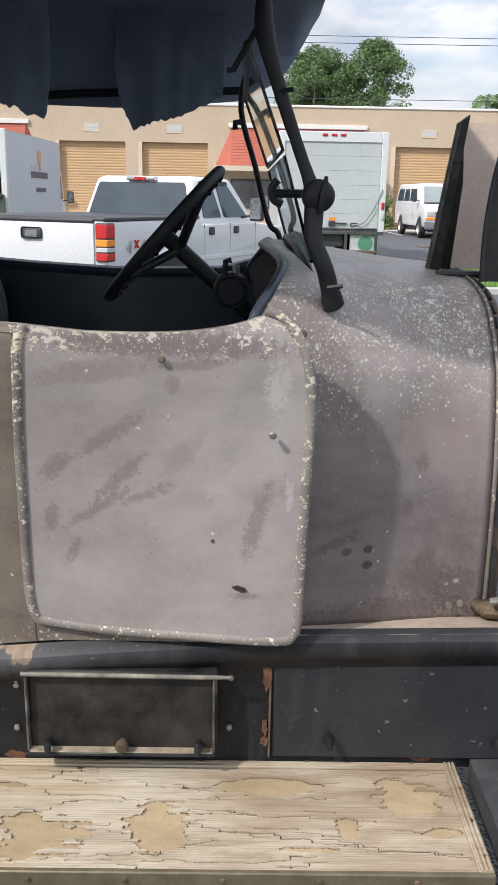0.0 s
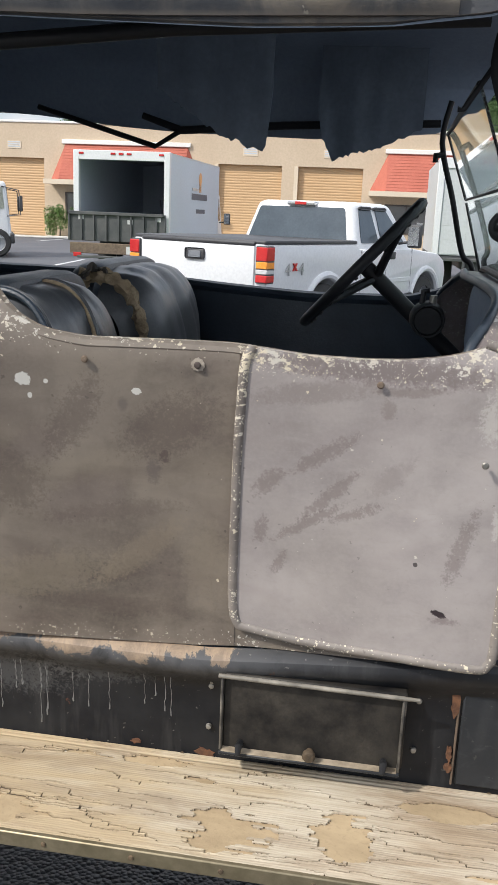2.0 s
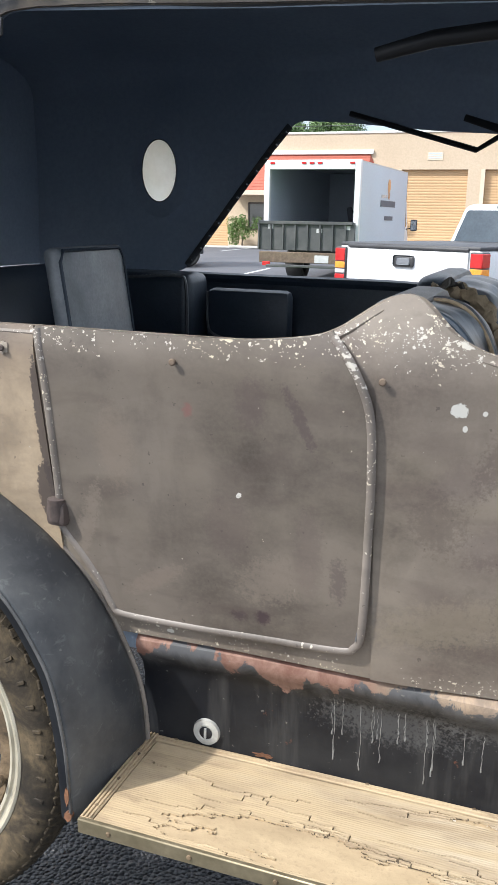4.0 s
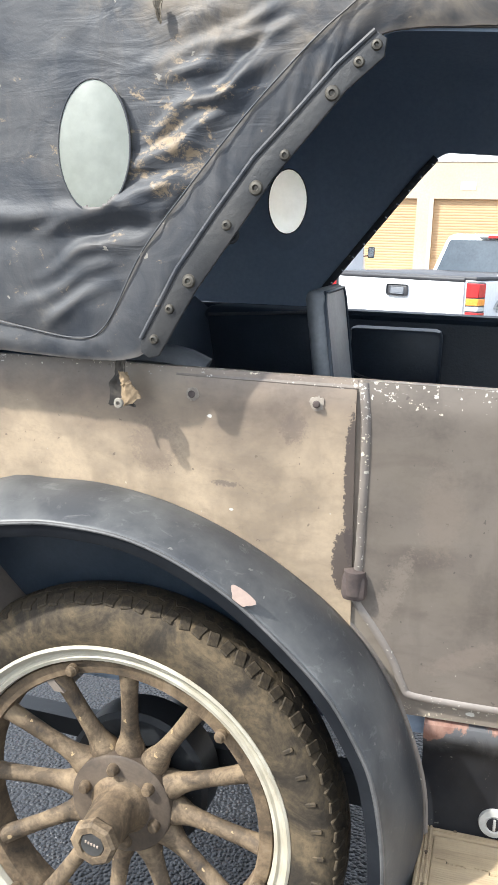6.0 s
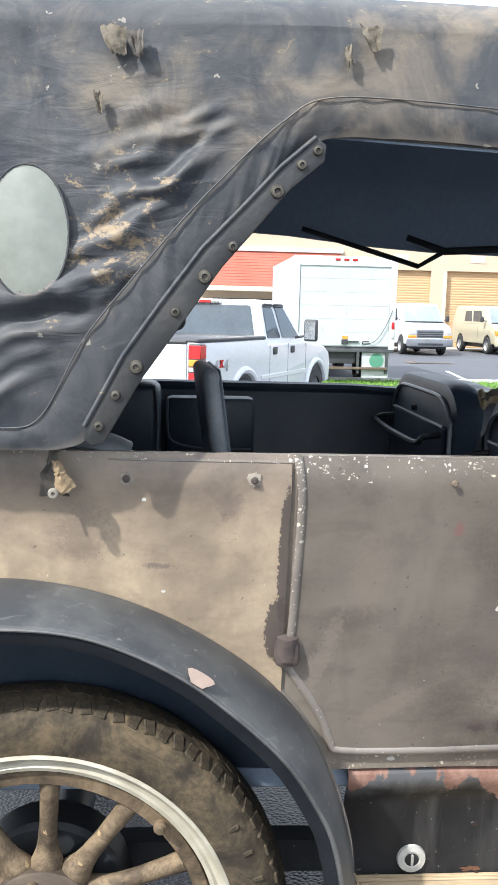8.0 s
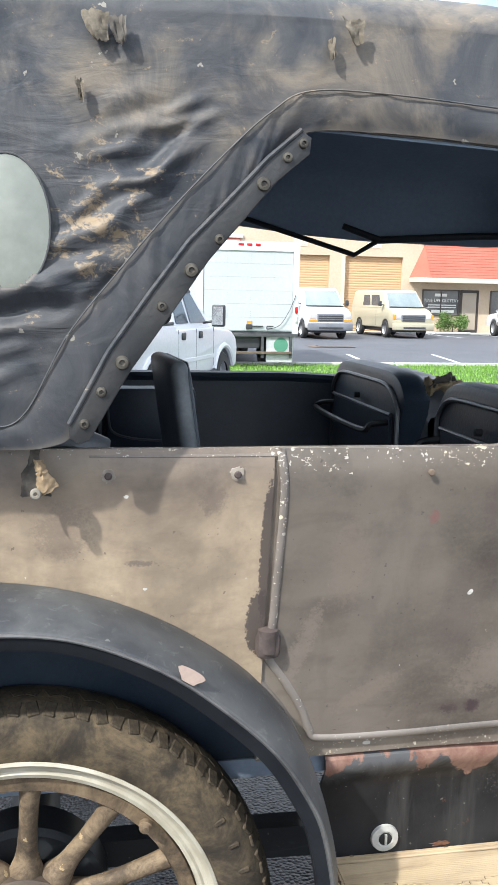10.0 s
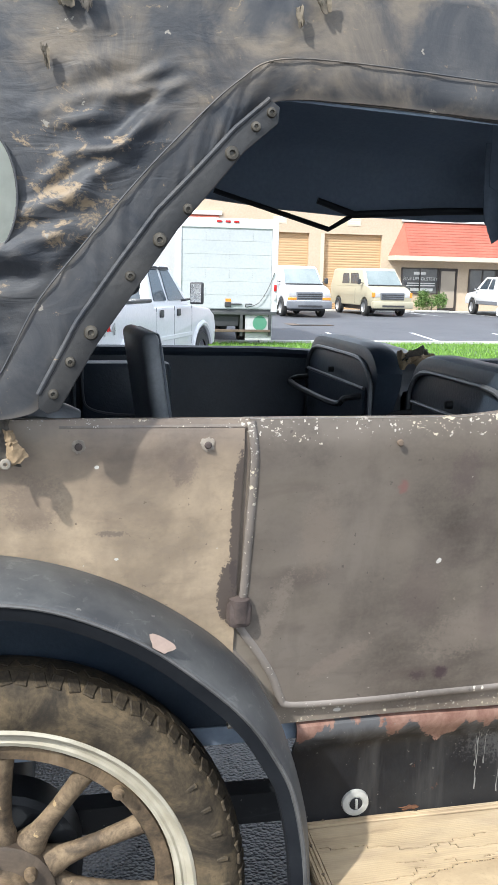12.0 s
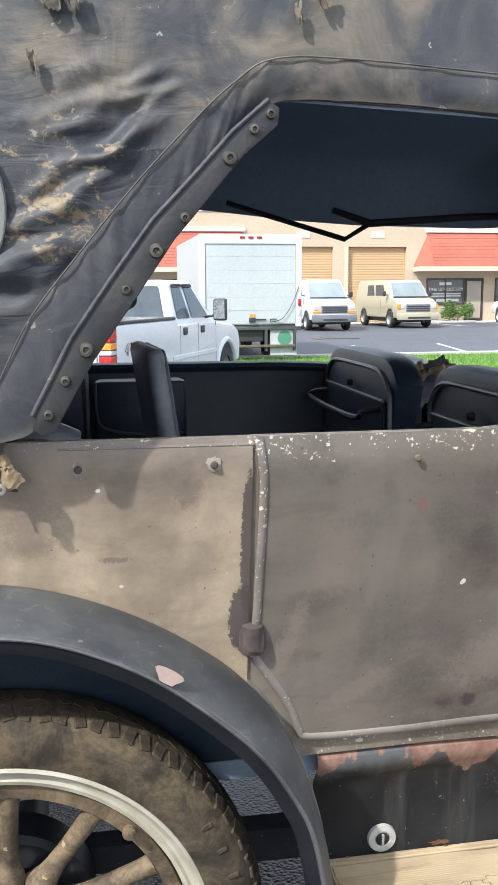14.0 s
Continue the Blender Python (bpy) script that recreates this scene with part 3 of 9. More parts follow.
def canvas(name, wear=1.0, folds=1.0):
    """Rubberised black top cloth, greyed by dust and rubbed through to tan on its folds."""
    m, nt, b = nodes_of(name)
    big = noise_node(nt, 3.2, 6.0, 0.6, distort=0.5)
    mid_ = noise_node(nt, 9.0, 7.0, 0.65, distort=0.8)
    tc_, mp_ = nt.nodes.new("ShaderNodeTexCoord"), nt.nodes.new("ShaderNodeMapping")
    mp_.inputs["Rotation"].default_value = (0, radians(32), 0)
    mp_.inputs["Scale"].default_value = (0.38, 1.0, 1.2)
    crease = nt.nodes.new("ShaderNodeTexNoise")
    crease.inputs["Scale"].default_value, crease.inputs["Detail"].default_value, crease.inputs["Distortion"].default_value = 24.0, 5.0, 1.1
    nt.links.new(tc_.outputs["Object"], mp_.inputs["Vector"])
    nt.links.new(mp_.outputs["Vector"], crease.inputs["Vector"])
    drip = noise_node(nt, 20.0, 6.0, 0.65, (1.0, 1.0, 0.22), distort=0.5)
    weave = noise_node(nt, 300.0, 2.0)
    c = mix(nt, ramp(nt, mid_, [(0.36, 0.0), (0.66, 1.0)]), (0.038, 0.042, 0.050), (0.088, 0.087, 0.088))
    c = mix(nt, ramp(nt, calc(nt, "MULTIPLY_ADD", mid_, 0.25, big), [(0.655, 0.0), (0.77, 0.75)]), c, mix(nt, ramp(nt, mid_, [(0.4, 0.0), (0.6, 1.0)]), (0.105, 0.092, 0.080), (0.20, 0.165, 0.125)))
    c = mix(nt, ramp(nt, drip, [(0.58, 0.0), (0.76, 0.25)]), c, (0.17, 0.145, 0.118))
    X, Z = axis(nt, "X"), axis(nt, "Z")
    a = calc(nt, "POWER", calc(nt, "ABSOLUTE", calc(nt, "MULTIPLY", calc(nt, "ADD", X, 1.565), 8.0)), 2.0)
    d = calc(nt, "POWER", calc(nt, "ABSOLUTE", calc(nt, "MULTIPLY", calc(nt, "SUBTRACT", Z, 1.575), 8.0)), 2.0)
    zone = rise(nt, calc(nt, "ADD", a, d), 0.2, 1.6, 1.0, 0.0)
    fibre = noise_node(nt, 34.0, 8.0, 0.75, (1.0, 1.0, 1.4), distort=0.5)
    worn = calc(nt, "ADD", calc(nt, "MULTIPLY_ADD", zone, 0.12 * wear, fibre), calc(nt, "MULTIPLY_ADD", mid_, 0.35, -0.20))
    c = mix(nt, ramp(nt, worn, [(0.60, 0.0), (0.68, 0.85)]), c, mix(nt, fibre, (0.16, 0.12, 0.08), (0.36, 0.27, 0.17)))
    pt = nt.nodes.new("ShaderNodeNewGeometry").outputs["Pointiness"]
    c = mix(nt, ramp(nt, pt, [(0.515, 0.0), (0.57, 0.45)]), c, (0.18, 0.155, 0.13))
    c = mix(nt, specks(nt, 60.0, 0.03, 0.22), c, (0.24, 0.22, 0.19))
    nt.links.new(c, b.inputs["Base Color"])
    nt.links.new(calc(nt, "MULTIPLY_ADD", mid_, 0.3, 0.40), b.inputs["Roughness"])
    b.inputs["Specular IOR Level"].default_value = 0.28
    h = calc(nt, "ADD", calc(nt, "MULTIPLY", weave, 0.06), calc(nt, "MULTIPLY", mid_, 0.7))
    soft_ = rise(nt, calc(nt, "ADD", a, d), 0.4, 6.0, 1.0, 0.25)
    h = calc(nt, "ADD", h, calc(nt, "MULTIPLY", calc(nt, "MULTIPLY", crease.outputs["Fac"], soft_), 1.6 * folds))
    bump(nt, b, h, 0.5, 0.006)
    return m


M_HUB = grime("dusty_brown_steel", [(0.30, (0.030, 0.023, 0.016)), (0.46, (0.090, 0.064, 0.040)), (0.60, (0.17, 0.120, 0.072)), (0.72, (0.22, 0.165, 0.11))], 14.0, 0.7, None, 0.002)
M_FLANGE = grime("dark_brown_flange_steel", [(0.30, (0.045, 0.034, 0.026)), (0.50, (0.080, 0.060, 0.044)), (0.70, (0.125, 0.094, 0.066))], 11.0, 0.62, None, 0.001)
M_TYRE = grime("dusty_tyre_rubber", [(0.30, (0.010, 0.009, 0.008)), (0.45, (0.036, 0.028, 0.019)), (0.56, (0.082, 0.062, 0.038)), (0.66, (0.14, 0.103, 0.060)), (0.72, (0.035, 0.027, 0.019))], 10.0)
M_SPOKE = grime("weathered_spoke_wood", [(0.30, (0.035, 0.027, 0.020)), (0.46, (0.095, 0.068, 0.043)), (0.60, (0.19, 0.138, 0.086)), (0.72, (0.26, 0.19, 0.115))], 16.0, 0.75, (90.0, 0.04, (0.33, 0.24, 0.13)), 0.002)
M_CANVAS = canvas("black_top_canvas")
M_CANVAS_EDGE = canvas("black_binding_cloth", 0.0, 0.45)


def board_base(name):
    """Smooth tan under-paint of the running board, sanded over and stained."""
    m, nt, b = nodes_of(name)
    stain = noise_node(nt, 7.0, 6.0, 0.62, (0.7, 1.6, 1.0))
    fine = noise_node(nt, 120.0, 3.0)
    c = mix(nt, ramp(nt, stain, [(0.34, 0.0), (0.66, 1.0)]), (0.29, 0.215, 0.128), (0.46, 0.35, 0.215))
    c = mix(nt, ramp(nt, fine, [(0.55, 0.0), (0.75, 0.4)]), c, (0.20, 0.15, 0.09))
    c = mix(nt, specks(nt, 110.0, calc(nt, "MULTIPLY", ramp(nt, noise_node(nt, 7.0), [(0.5, 0.0), (0.68, 0.5)]), rise(nt, axis(nt, "Y"), 1.22, 1.32)), 0.34), c, (0.62, 0.58, 0.50))
    nt.links.new(c, b.inputs["Base Color"])
    b.inputs["Roughness"].default_value = 0.75
    bump(nt, b, calc(nt, "ADD", fine, stain), 0.35, 0.002)
    return m


def board_top(name):
    """Ribbed upper layer of the running board: cream to the rear, bleached grey in the middle, brown-grey to the front."""
    m, nt, b = nodes_of(name)
    X, Y = axis(nt, "X"), axis(nt, "Y")
    cloud = noise_node(nt, 5.0, 5.0, 0.6, (0.6, 2.0, 1.0))
    grain = noise_node(nt, 30.0, 7.0, 0.7, (0.2, 7.0, 1.0))
    fine = noise_node(nt, 190.0, 3.0)
    along = calc(nt, "MULTIPLY_ADD", cloud, 1.1, calc(nt, "SUBTRACT", X, 0.55))
    c = ramp(nt, rise(nt, along, -1.15, 0.45), [(0.10, (0.43, 0.325, 0.195)), (0.44, (0.44, 0.345, 0.22)), (0.62, (0.51, 0.445, 0.345)), (0.84, (0.37, 0.285, 0.195))])
    c = mix(nt, ramp(nt, grain, [(0.42, 0.0), (0.72, 0.75)]), c, mix(nt, rise(nt, X, -0.7, 0.2), (0.36, 0.275, 0.17), (0.22, 0.175, 0.125)))
    c = mix(nt, ramp(nt, cloud, [(0.52, 0.0), (0.66, 0.65)]), c, (0.235, 0.17, 0.108))
    bleach = noise_node(nt, 11.0, 6.0, 0.65, (0.35, 1.6, 1.0), distort=0.6)
    c = mix(nt, calc(nt, "MULTIPLY", ramp(nt, bleach, [(0.50, 0.0), (0.66, 0.55)]), rise(nt, X, -0.9, -0.3, 0.15, 1.0)), c, (0.55, 0.485, 0.385))
    c = mix(nt, ramp(nt, bleach, [(0.30, 0.65), (0.42, 0.0)]), c, (0.21, 0.15, 0.095))
    rib = 0.0052
    rid = calc(nt, "MULTIPLY", calc(nt, "PINGPONG", calc(nt, "MULTIPLY_ADD", noise_node(nt, 9.0, 2.0), 0.0012, Y), rib * 0.5), 2.0 / rib)
    some = ramp(nt, noise_node(nt, 22.0, 4.0, 0.6, (0.25, 1.5, 1.0)), [(0.44, 0.0), (0.66, 0.8)])
    lines = calc(nt, "MULTIPLY", ramp(nt, rid, [(0.0, 1.0), (0.34, 0.0)]), some)
    c = mix(nt, calc(nt, "MULTIPLY", lines, rise(nt, X, -0.9, 0.1, 0.25, 0.85)), c, (0.12, 0.09, 0.062))
    nt.links.new(c, b.inputs["Base Color"])
    b.inputs["Roughness"].default_value = 0.82
    h = calc(nt, "ADD", calc(nt, "MULTIPLY", rid, 0.28), calc(nt, "ADD", calc(nt, "MULTIPLY", grain, 0.5), calc(nt, "MULTIPLY", fine, 0.25)))
    bump(nt, b, h, 0.55, 0.0022)
    return m


M_BOARD = board_base("tan_board_under_paint")
# dark brown for the cracks, the shade of the narrow gaps included
M_CRACKDARK = plain("packed_dirt_and_shade", (0.060, 0.044, 0.029), (0.16, 0.118, 0.075), 40, 0.95)
M_BOARDTOP = board_top("cracked_ribbed_board_layer")


def asphalt(name, lo, hi, coarse=55.0, depth=0.006, rough=0.75):
    m, nt, b = nodes_of(name)
    v = nt.nodes.new("ShaderNodeTexVoronoi")
    v.inputs["Scale"].default_value = coarse
    c0 = nt.nodes.new("ShaderNodeTexCoord")
    nt.links.new(c0.outputs["Object"], v.inputs["Vector"])
    big = noise_node(nt, 0.6, 6.0)
    fine = noise_node(nt, 150.0, 3.0)
    c = mix(nt, ramp(nt, big, [(0.3, 0.0), (0.7, 1.0)]), lo, hi)
    c = mix(nt, ramp(nt, v.outputs["Distance"], [(0.1, 0.5), (0.6, 0.0)]), c, tuple(x * 1.7 for x in hi))
    c = mix(nt, ramp(nt, fine, [(0.5, 0.0), (0.8, 0.4)]), c, tuple(x * 2.2 for x in hi))
    nt.links.new(c, b.inputs["Base Color"])
    b.inputs["Roughness"].default_value = rough
    bump(nt, b, calc(nt, "MULTIPLY_ADD", fine, 0.3, calc(nt, "MULTIPLY", v.outputs["Distance"], -1.0)), 0.9, depth)
    return m


M_ASPHALT_NEAR = asphalt("coarse_black_asphalt", (0.007, 0.008, 0.010), (0.014, 0.015, 0.018), 95.0, 0.007, 0.36)
M_ASPHALT_NEAR.node_tree.nodes["Principled BSDF"].inputs["Specular IOR Level"].default_value = 0.6
M_ASPHALT = asphalt("grey_lot_asphalt", (0.055, 0.058, 0.068), (0.085, 0.088, 0.098), 30.0, 0.004)
M_KERB = plain("pale_concrete", (0.42, 0.41, 0.38), (0.58, 0.57, 0.54), 2, 0.85, 0, 40, 0.3)
M_LINE = plain("white_line_paint", (0.55, 0.56, 0.58), (0.72, 0.72, 0.73), 3, 0.7)
M_SOIL = plain("lawn_soil", (0.05, 0.10, 0.02), (0.09, 0.17, 0.035), 2, 0.9)
M_STUCCO = plain("cream_stucco", (0.52, 0.41, 0.295), (0.58, 0.465, 0.345), 0.5, 0.9, 0, 12, 0.2, depth=0.01)
M_STUCCO_PALE = plain("pale_cream_trim", (0.62, 0.52, 0.395), (0.68, 0.585, 0.46), 0.7, 0.85)
M_GARAGE = plain("tan_steel_door", (0.52, 0.335, 0.175), (0.57, 0.375, 0.205), 0.4, 0.6)
M_TILE = plain("red_roof_shingle", (0.38, 0.105, 0.07), (0.47, 0.145, 0.10), 0.8, 0.85, 0, 8, 0.2)
M_WHITECAP = plain("white_trim_paint", (0.74, 0.72, 0.68), (0.82, 0.80, 0.77), 1.0, 0.6)
M_FRAME = plain("dark_window_frame", (0.05, 0.04, 0.035), (0.09, 0.07, 0.06), 2, 0.5)
M_WHITE = plain("white_vehicle_paint", (0.63, 0.64, 0.66), (0.69, 0.70, 0.71), 0.7, 0.3, 0, 30, 0)
M_TRUCKBOX = plain("white_box_panel", (0.47, 0.49, 0.505), (0.53, 0.55, 0.56), 0.6, 0.45, 0, 20, 0)
M_BOXBLUE = plain("pale_blue_box_panel", (0.49, 0.545, 0.61), (0.55, 0.605, 0.67), 0.6, 0.45, 0, 20, 0)
M_DARKPLASTIC = plain("dark_plastic", (0.03, 0.03, 0.033), (0.055, 0.055, 0.06), 3, 0.5)
M_GREYBUMPER = plain("grey_bumper", (0.14, 0.15, 0.17), (0.20, 0.21, 0.23), 3, 0.5)
M_RUBBER = plain("vehicle_tyre", (0.02, 0.02, 0.02), (0.04, 0.04, 0.04), 6, 0.8)
M_ALLOY = plain("grey_wheel_metal", (0.38, 0.39, 0.40), (0.5, 0.5, 0.51), 5, 0.4, 0.6)
M_RED = plain("red_lamp_lens", (0.42, 0.012, 0.015), (0.55, 0.03, 0.03), 8, 0.2)
M_AMBER = plain("amber_lamp_lens", (0.75, 0.26, 0.03), (0.85, 0.33, 0.05), 8, 0.25)
M_LENS = plain("clear_lamp_lens", (0.45, 0.45, 0.46), (0.6, 0.6, 0.6), 8, 0.2)
M_LIFT = plain("dirty_lift_gate_steel", (0.05, 0.055, 0.06), (0.12, 0.12, 0.12), 2.5, 0.6, 0.3)
M_BARK = plain("bark", (0.10, 0.08, 0.06), (0.2, 0.16, 0.12), 3, 0.9)
M_GOLD = plain("orange_emblem", (0.7, 0.33, 0.12), (0.78, 0.42, 0.18), 3, 0.6)
M_INK = plain("dark_lettering", (0.08, 0.08, 0.10), (0.14, 0.14, 0.16), 3, 0.6)
M_GREENLOGO = plain("green_mark", (0.07, 0.24, 0.15), (0.12, 0.30, 0.20), 3, 0.7)
M_ROPE = plain("straw_rope", (0.32, 0.24, 0.12), (0.5, 0.4, 0.22), 20, 0.9)
M_STRIP = plain("worn_black_strap_leather", (0.016, 0.017, 0.019), (0.048, 0.046, 0.044), 14, 0.55, 0, 120, 0.4, depth=0.002)
M_EYELET = plain("dull_eyelet_metal", (0.035, 0.032, 0.028), (0.14, 0.125, 0.10), 60, 0.5, 0.4)
M_ENGINE = plain("oily_engine_iron", (0.05, 0.05, 0.048), (0.16, 0.15, 0.14), 14, 0.5, 0.4)


def leaf_mat(name, lo, hi):
    m, nt, b = nodes_of(name)
    r = nt.nodes.new("ShaderNodeNewGeometry").outputs["Random Per Island"]
    c = mix(nt, r, lo, hi)
    nt.links.new(c, b.inputs["Base Color"])
    b.inputs["Roughness"].default_value = 0.6
    return m


M_LEAF = leaf_mat("tree_leaves", (0.055, 0.105, 0.035), (0.15, 0.23, 0.085))
M_HEDGE = leaf_mat("hedge_leaves", (0.05, 0.11, 0.02), (0.15, 0.24, 0.06))
M_BLADE = leaf_mat("grass_blades", (0.09, 0.20, 0.02), (0.22, 0.40, 0.06))


def glass(name, tint=(0.9, 0.95, 0.95), rough=0.02, alpha=0.0):
    m, nt, b = nodes_of(name)
    b.inputs["Base Color"].default_value = (*tint, 1)
    b.inputs["Roughness"].default_value = rough
    b.inputs["Transmission Weight"].default_value = 1.0
    b.inputs["IOR"].default_value = 1.45
    return m


M_GLASS = glass("old_windscreen_glass", (0.80, 0.92, 0.91))
M_AUTOGLASS = plain("tinted_vehicle_glass", (0.035, 0.05, 0.065), (0.06, 0.08, 0.10), 2, 0.12, 0, 30, 0, 0.55)
M_SHOPGLASS = plain("shop_window_glass", (0.10, 0.10, 0.10), (0.17, 0.165, 0.155), 1, 0.08, 0, 30, 0, 0.8)
M_CELLULOID = plain("cloudy_window_sheet", (0.36, 0.38, 0.33), (0.50, 0.52, 0.46), 18, 0.35, 0, 60, 0.1)
M_CELLULOID.node_tree.nodes["Principled BSDF"].inputs["Transmission Weight"].default_value = 0.45

# ---- builders ----
def thing(name, label, category, group="", kind="", at=None):
    e = new(name)
    e.empty_display_size = 0.1
    if at is not None:
        e.matrix_world = at
    return tagged(e, label, category, group, kind)


def part(name, bm, material, parent, label="", smooth=True, sharp=40):
    me = bpy.data.meshes.new(name)
    bm.normal_update()
    if smooth:
        for f_ in bm.faces:
            f_.smooth = True
        lim = radians(sharp)
        for e_ in bm.edges:
            if len(e_.link_faces) == 2 and e_.calc_face_angle(0) > lim:
                e_.smooth = False
    bm.to_mesh(me)
    bm.free()
    me.materials.append(material)
    ob = new(name, me)
    ob.parent = parent
    if label:
        ob["label"] = label
    return ob


def solo(name, bm, material, label, category, kind="", group="", smooth=True):
    ob = part(name, bm, material, None, "", smooth)
    return tagged(ob, label, category, group, kind)


def box(bm, a, b, bev=0.0, seg=1):
    lo, hi = [min(p) for p in zip(a, b)], [max(p) for p in zip(a, b)]
    vs = [bm.verts.new((x, y, z)) for x in (lo[0], hi[0]) for y in (lo[1], hi[1]) for z in (lo[2], hi[2])]
    fs = [bm.faces.new([vs[i] for i in q]) for q in ((0, 1, 3, 2), (4, 6, 7, 5), (0, 4, 5, 1), (2, 3, 7, 6), (0, 2, 6, 4), (1, 5, 7, 3))]
    if bev:
        es = list({e for f_ in fs for e in f_.edges})
        bmesh.ops.bevel(bm, geom=es, offset=bev, segments=seg, affect="EDGES", profile=0.5)
    return bm


def boxbm(a, b, bev=0.0, seg=1):
    return box(bmesh.new(), a, b, bev, seg)


def tube(bm, pts, r, seg=10, cap=True, flat=None, close=False):
    """A round bar along a line of points; r a number or one for each point; flat squeezes it along an axis."""
    pts = [Vector(p) for p in pts]
    n = len(pts)
    rr = [r] * n if isinstance(r, (int, float)) else list(r)
    rings, up = [], None
    for i, p in enumerate(pts):
        if close:
            d = (pts[(i + 1) % n] - pts[i - 1]).normalized()
        else:
            d = (pts[min(i + 1, n - 1)] - pts[max(i - 1, 0)]).normalized()
        if up is None:
            up = Vector((0, 0, 1)) if abs(d.z) < 0.9 else Vector((0, 1, 0))
        s = d.cross(up).normalized()
        up = s.cross(d).normalized()
        ring = []
        for k in range(seg):
            a = 2 * math.pi * k / seg
            o = s * math.cos(a) * rr[i] + up * math.sin(a) * rr[i]
            if flat:
                o = Vector([o[j] * flat[j] for j in range(3)])
            ring.append(bm.verts.new(p + o))
        rings.append(ring)
    for i in range(n if close else n - 1):
        a, b = rings[i], rings[(i + 1) % n]
        for k in range(seg):
            bm.faces.new((a[k], a[(k + 1) % seg], b[(k + 1) % seg], b[k]))
    if cap and not close:
        bm.faces.new(rings[0][::-1])
        bm.faces.new(rings[-1])
    return bm


def tubebm(pts, r, seg=10, **k):
    return tube(bmesh.new(), pts, r, seg, **k)


def lathe(bm, profile, centre, ax="y", seg=32, start=0.0, sweep=2 * math.pi):
    """profile: (radius, along) pairs turned about an axis through centre."""
    full = abs(sweep - 2 * math.pi) < 1e-6
    n = seg if full else seg + 1
    rings = []
    for k in range(n):
        a = start + sweep * k / seg
        c, s = math.cos(a), math.sin(a)
        ring = []
        for r, h in profile:
            v = {"y": (r * c, h, r * s), "x": (h, r * c, r * s), "z": (r * c, r * s, h)}[ax]
            ring.append(bm.verts.new(Vector(centre) + Vector(v)))
        rings.append(ring)
    for k in range(seg):
        a, b = rings[k], rings[(k + 1) % n]
        for i in range(len(profile) - 1):
            bm.faces.new((a[i], a[i + 1], b[i + 1], b[i]))
    bmesh.ops.recalc_face_normals(bm, faces=bm.faces)
    bmesh.ops.remove_doubles(bm, verts=bm.verts, dist=1e-6)
    return bm


def prism(bm, poly, lo, hi, ax="y", bev=0.0):
    """A polygon given in the plane square to an axis, with thickness from lo to hi."""
    def put(p, h):
        return {"y": (p[0], h, p[1]), "x": (h, p[0], p[1]), "z": (p[0], p[1], h)}[ax]
    a = [bm.verts.new(put(p, lo)) for p in poly]
    b = [bm.verts.new(put(p, hi)) for p in poly]
    fs = [bm.faces.new(a), bm.faces.new(b[::-1])]
    n = len(poly)
    for i in range(n):
        fs.append(bm.faces.new((a[i], b[i], b[(i + 1) % n], a[(i + 1) % n])))
    bmesh.ops.recalc_face_normals(bm, faces=fs)
    if bev:
        bmesh.ops.bevel(bm, geom=list({e for f_ in fs[:2] for e in f_.edges}), offset=bev, segments=2, affect="EDGES", profile=0.5)
    return bm


def prismbm(poly, lo, hi, ax="y", bev=0.0):
    return prism(bmesh.new(), poly, lo, hi, ax, bev)


def sheet(rows, thick=None, close=False):
    """A quad surface through rows of points; thick is a vector by which a second skin lies behind it."""
    bm = bmesh.new()
    g = [[bm.verts.new(p) for p in r] for r in rows]
    for i in range(len(g) - 1):
        for j in range(len(g[0]) - 1):
            bm.faces.new((g[i][j], g[i][j + 1], g[i + 1][j + 1], g[i + 1][j]))
    if thick is not None:
        t = Vector(thick)
        h = [[bm.verts.new(Vector(p) + t) for p in r] for r in rows]
        for i in range(len(g) - 1):
            for j in range(len(g[0]) - 1):
                bm.faces.new((h[i][j], h[i + 1][j], h[i + 1][j + 1], h[i][j + 1]))
        R, C = len(g), len(g[0])
        for i in range(R - 1):
            bm.faces.new((g[i][0], g[i + 1][0], h[i + 1][0], h[i][0]))
            bm.faces.new((g[i][C - 1], h[i][C - 1], h[i + 1][C - 1], g[i + 1][C - 1]))
        for j in range(C - 1):
            bm.faces.new((g[0][j], h[0][j], h[0][j + 1], g[0][j + 1]))
            bm.faces.new((g[R - 1][j], g[R - 1][j + 1], h[R - 1][j + 1], h[R - 1][j]))
    bmesh.ops.recalc_face_normals(bm, faces=bm.faces)
    return bm


def lerp_table(table, x):
    xs, ys = zip(*table)
    return float(np.interp(x, xs, ys))


def smooth_table(table, x, w=0.03):
    return sum(lerp_table(table, x + d * w) for d in (-1, -0.5, 0, 0.5, 1)) / 5


def spline(pts, n=8):
    """Points along a smooth line through pts."""
    pts = [Vector(p) for p in pts]
    out = []
    for i in range(len(pts) - 1):
        p0, p1, p2, p3 = pts[max(i - 1, 0)], pts[i], pts[i + 1], pts[min(i + 2, len(pts) - 1)]
        for k in range(n):
            t = k / n
            out.append(0.5 * ((2 * p1) + (p2 - p0) * t + (2 * p0 - 5 * p1 + 4 * p2 - p3) * t * t + (3 * p1 - p0 - 3 * p2 + p3) * t ** 3))
    out.append(pts[-1])
    return out


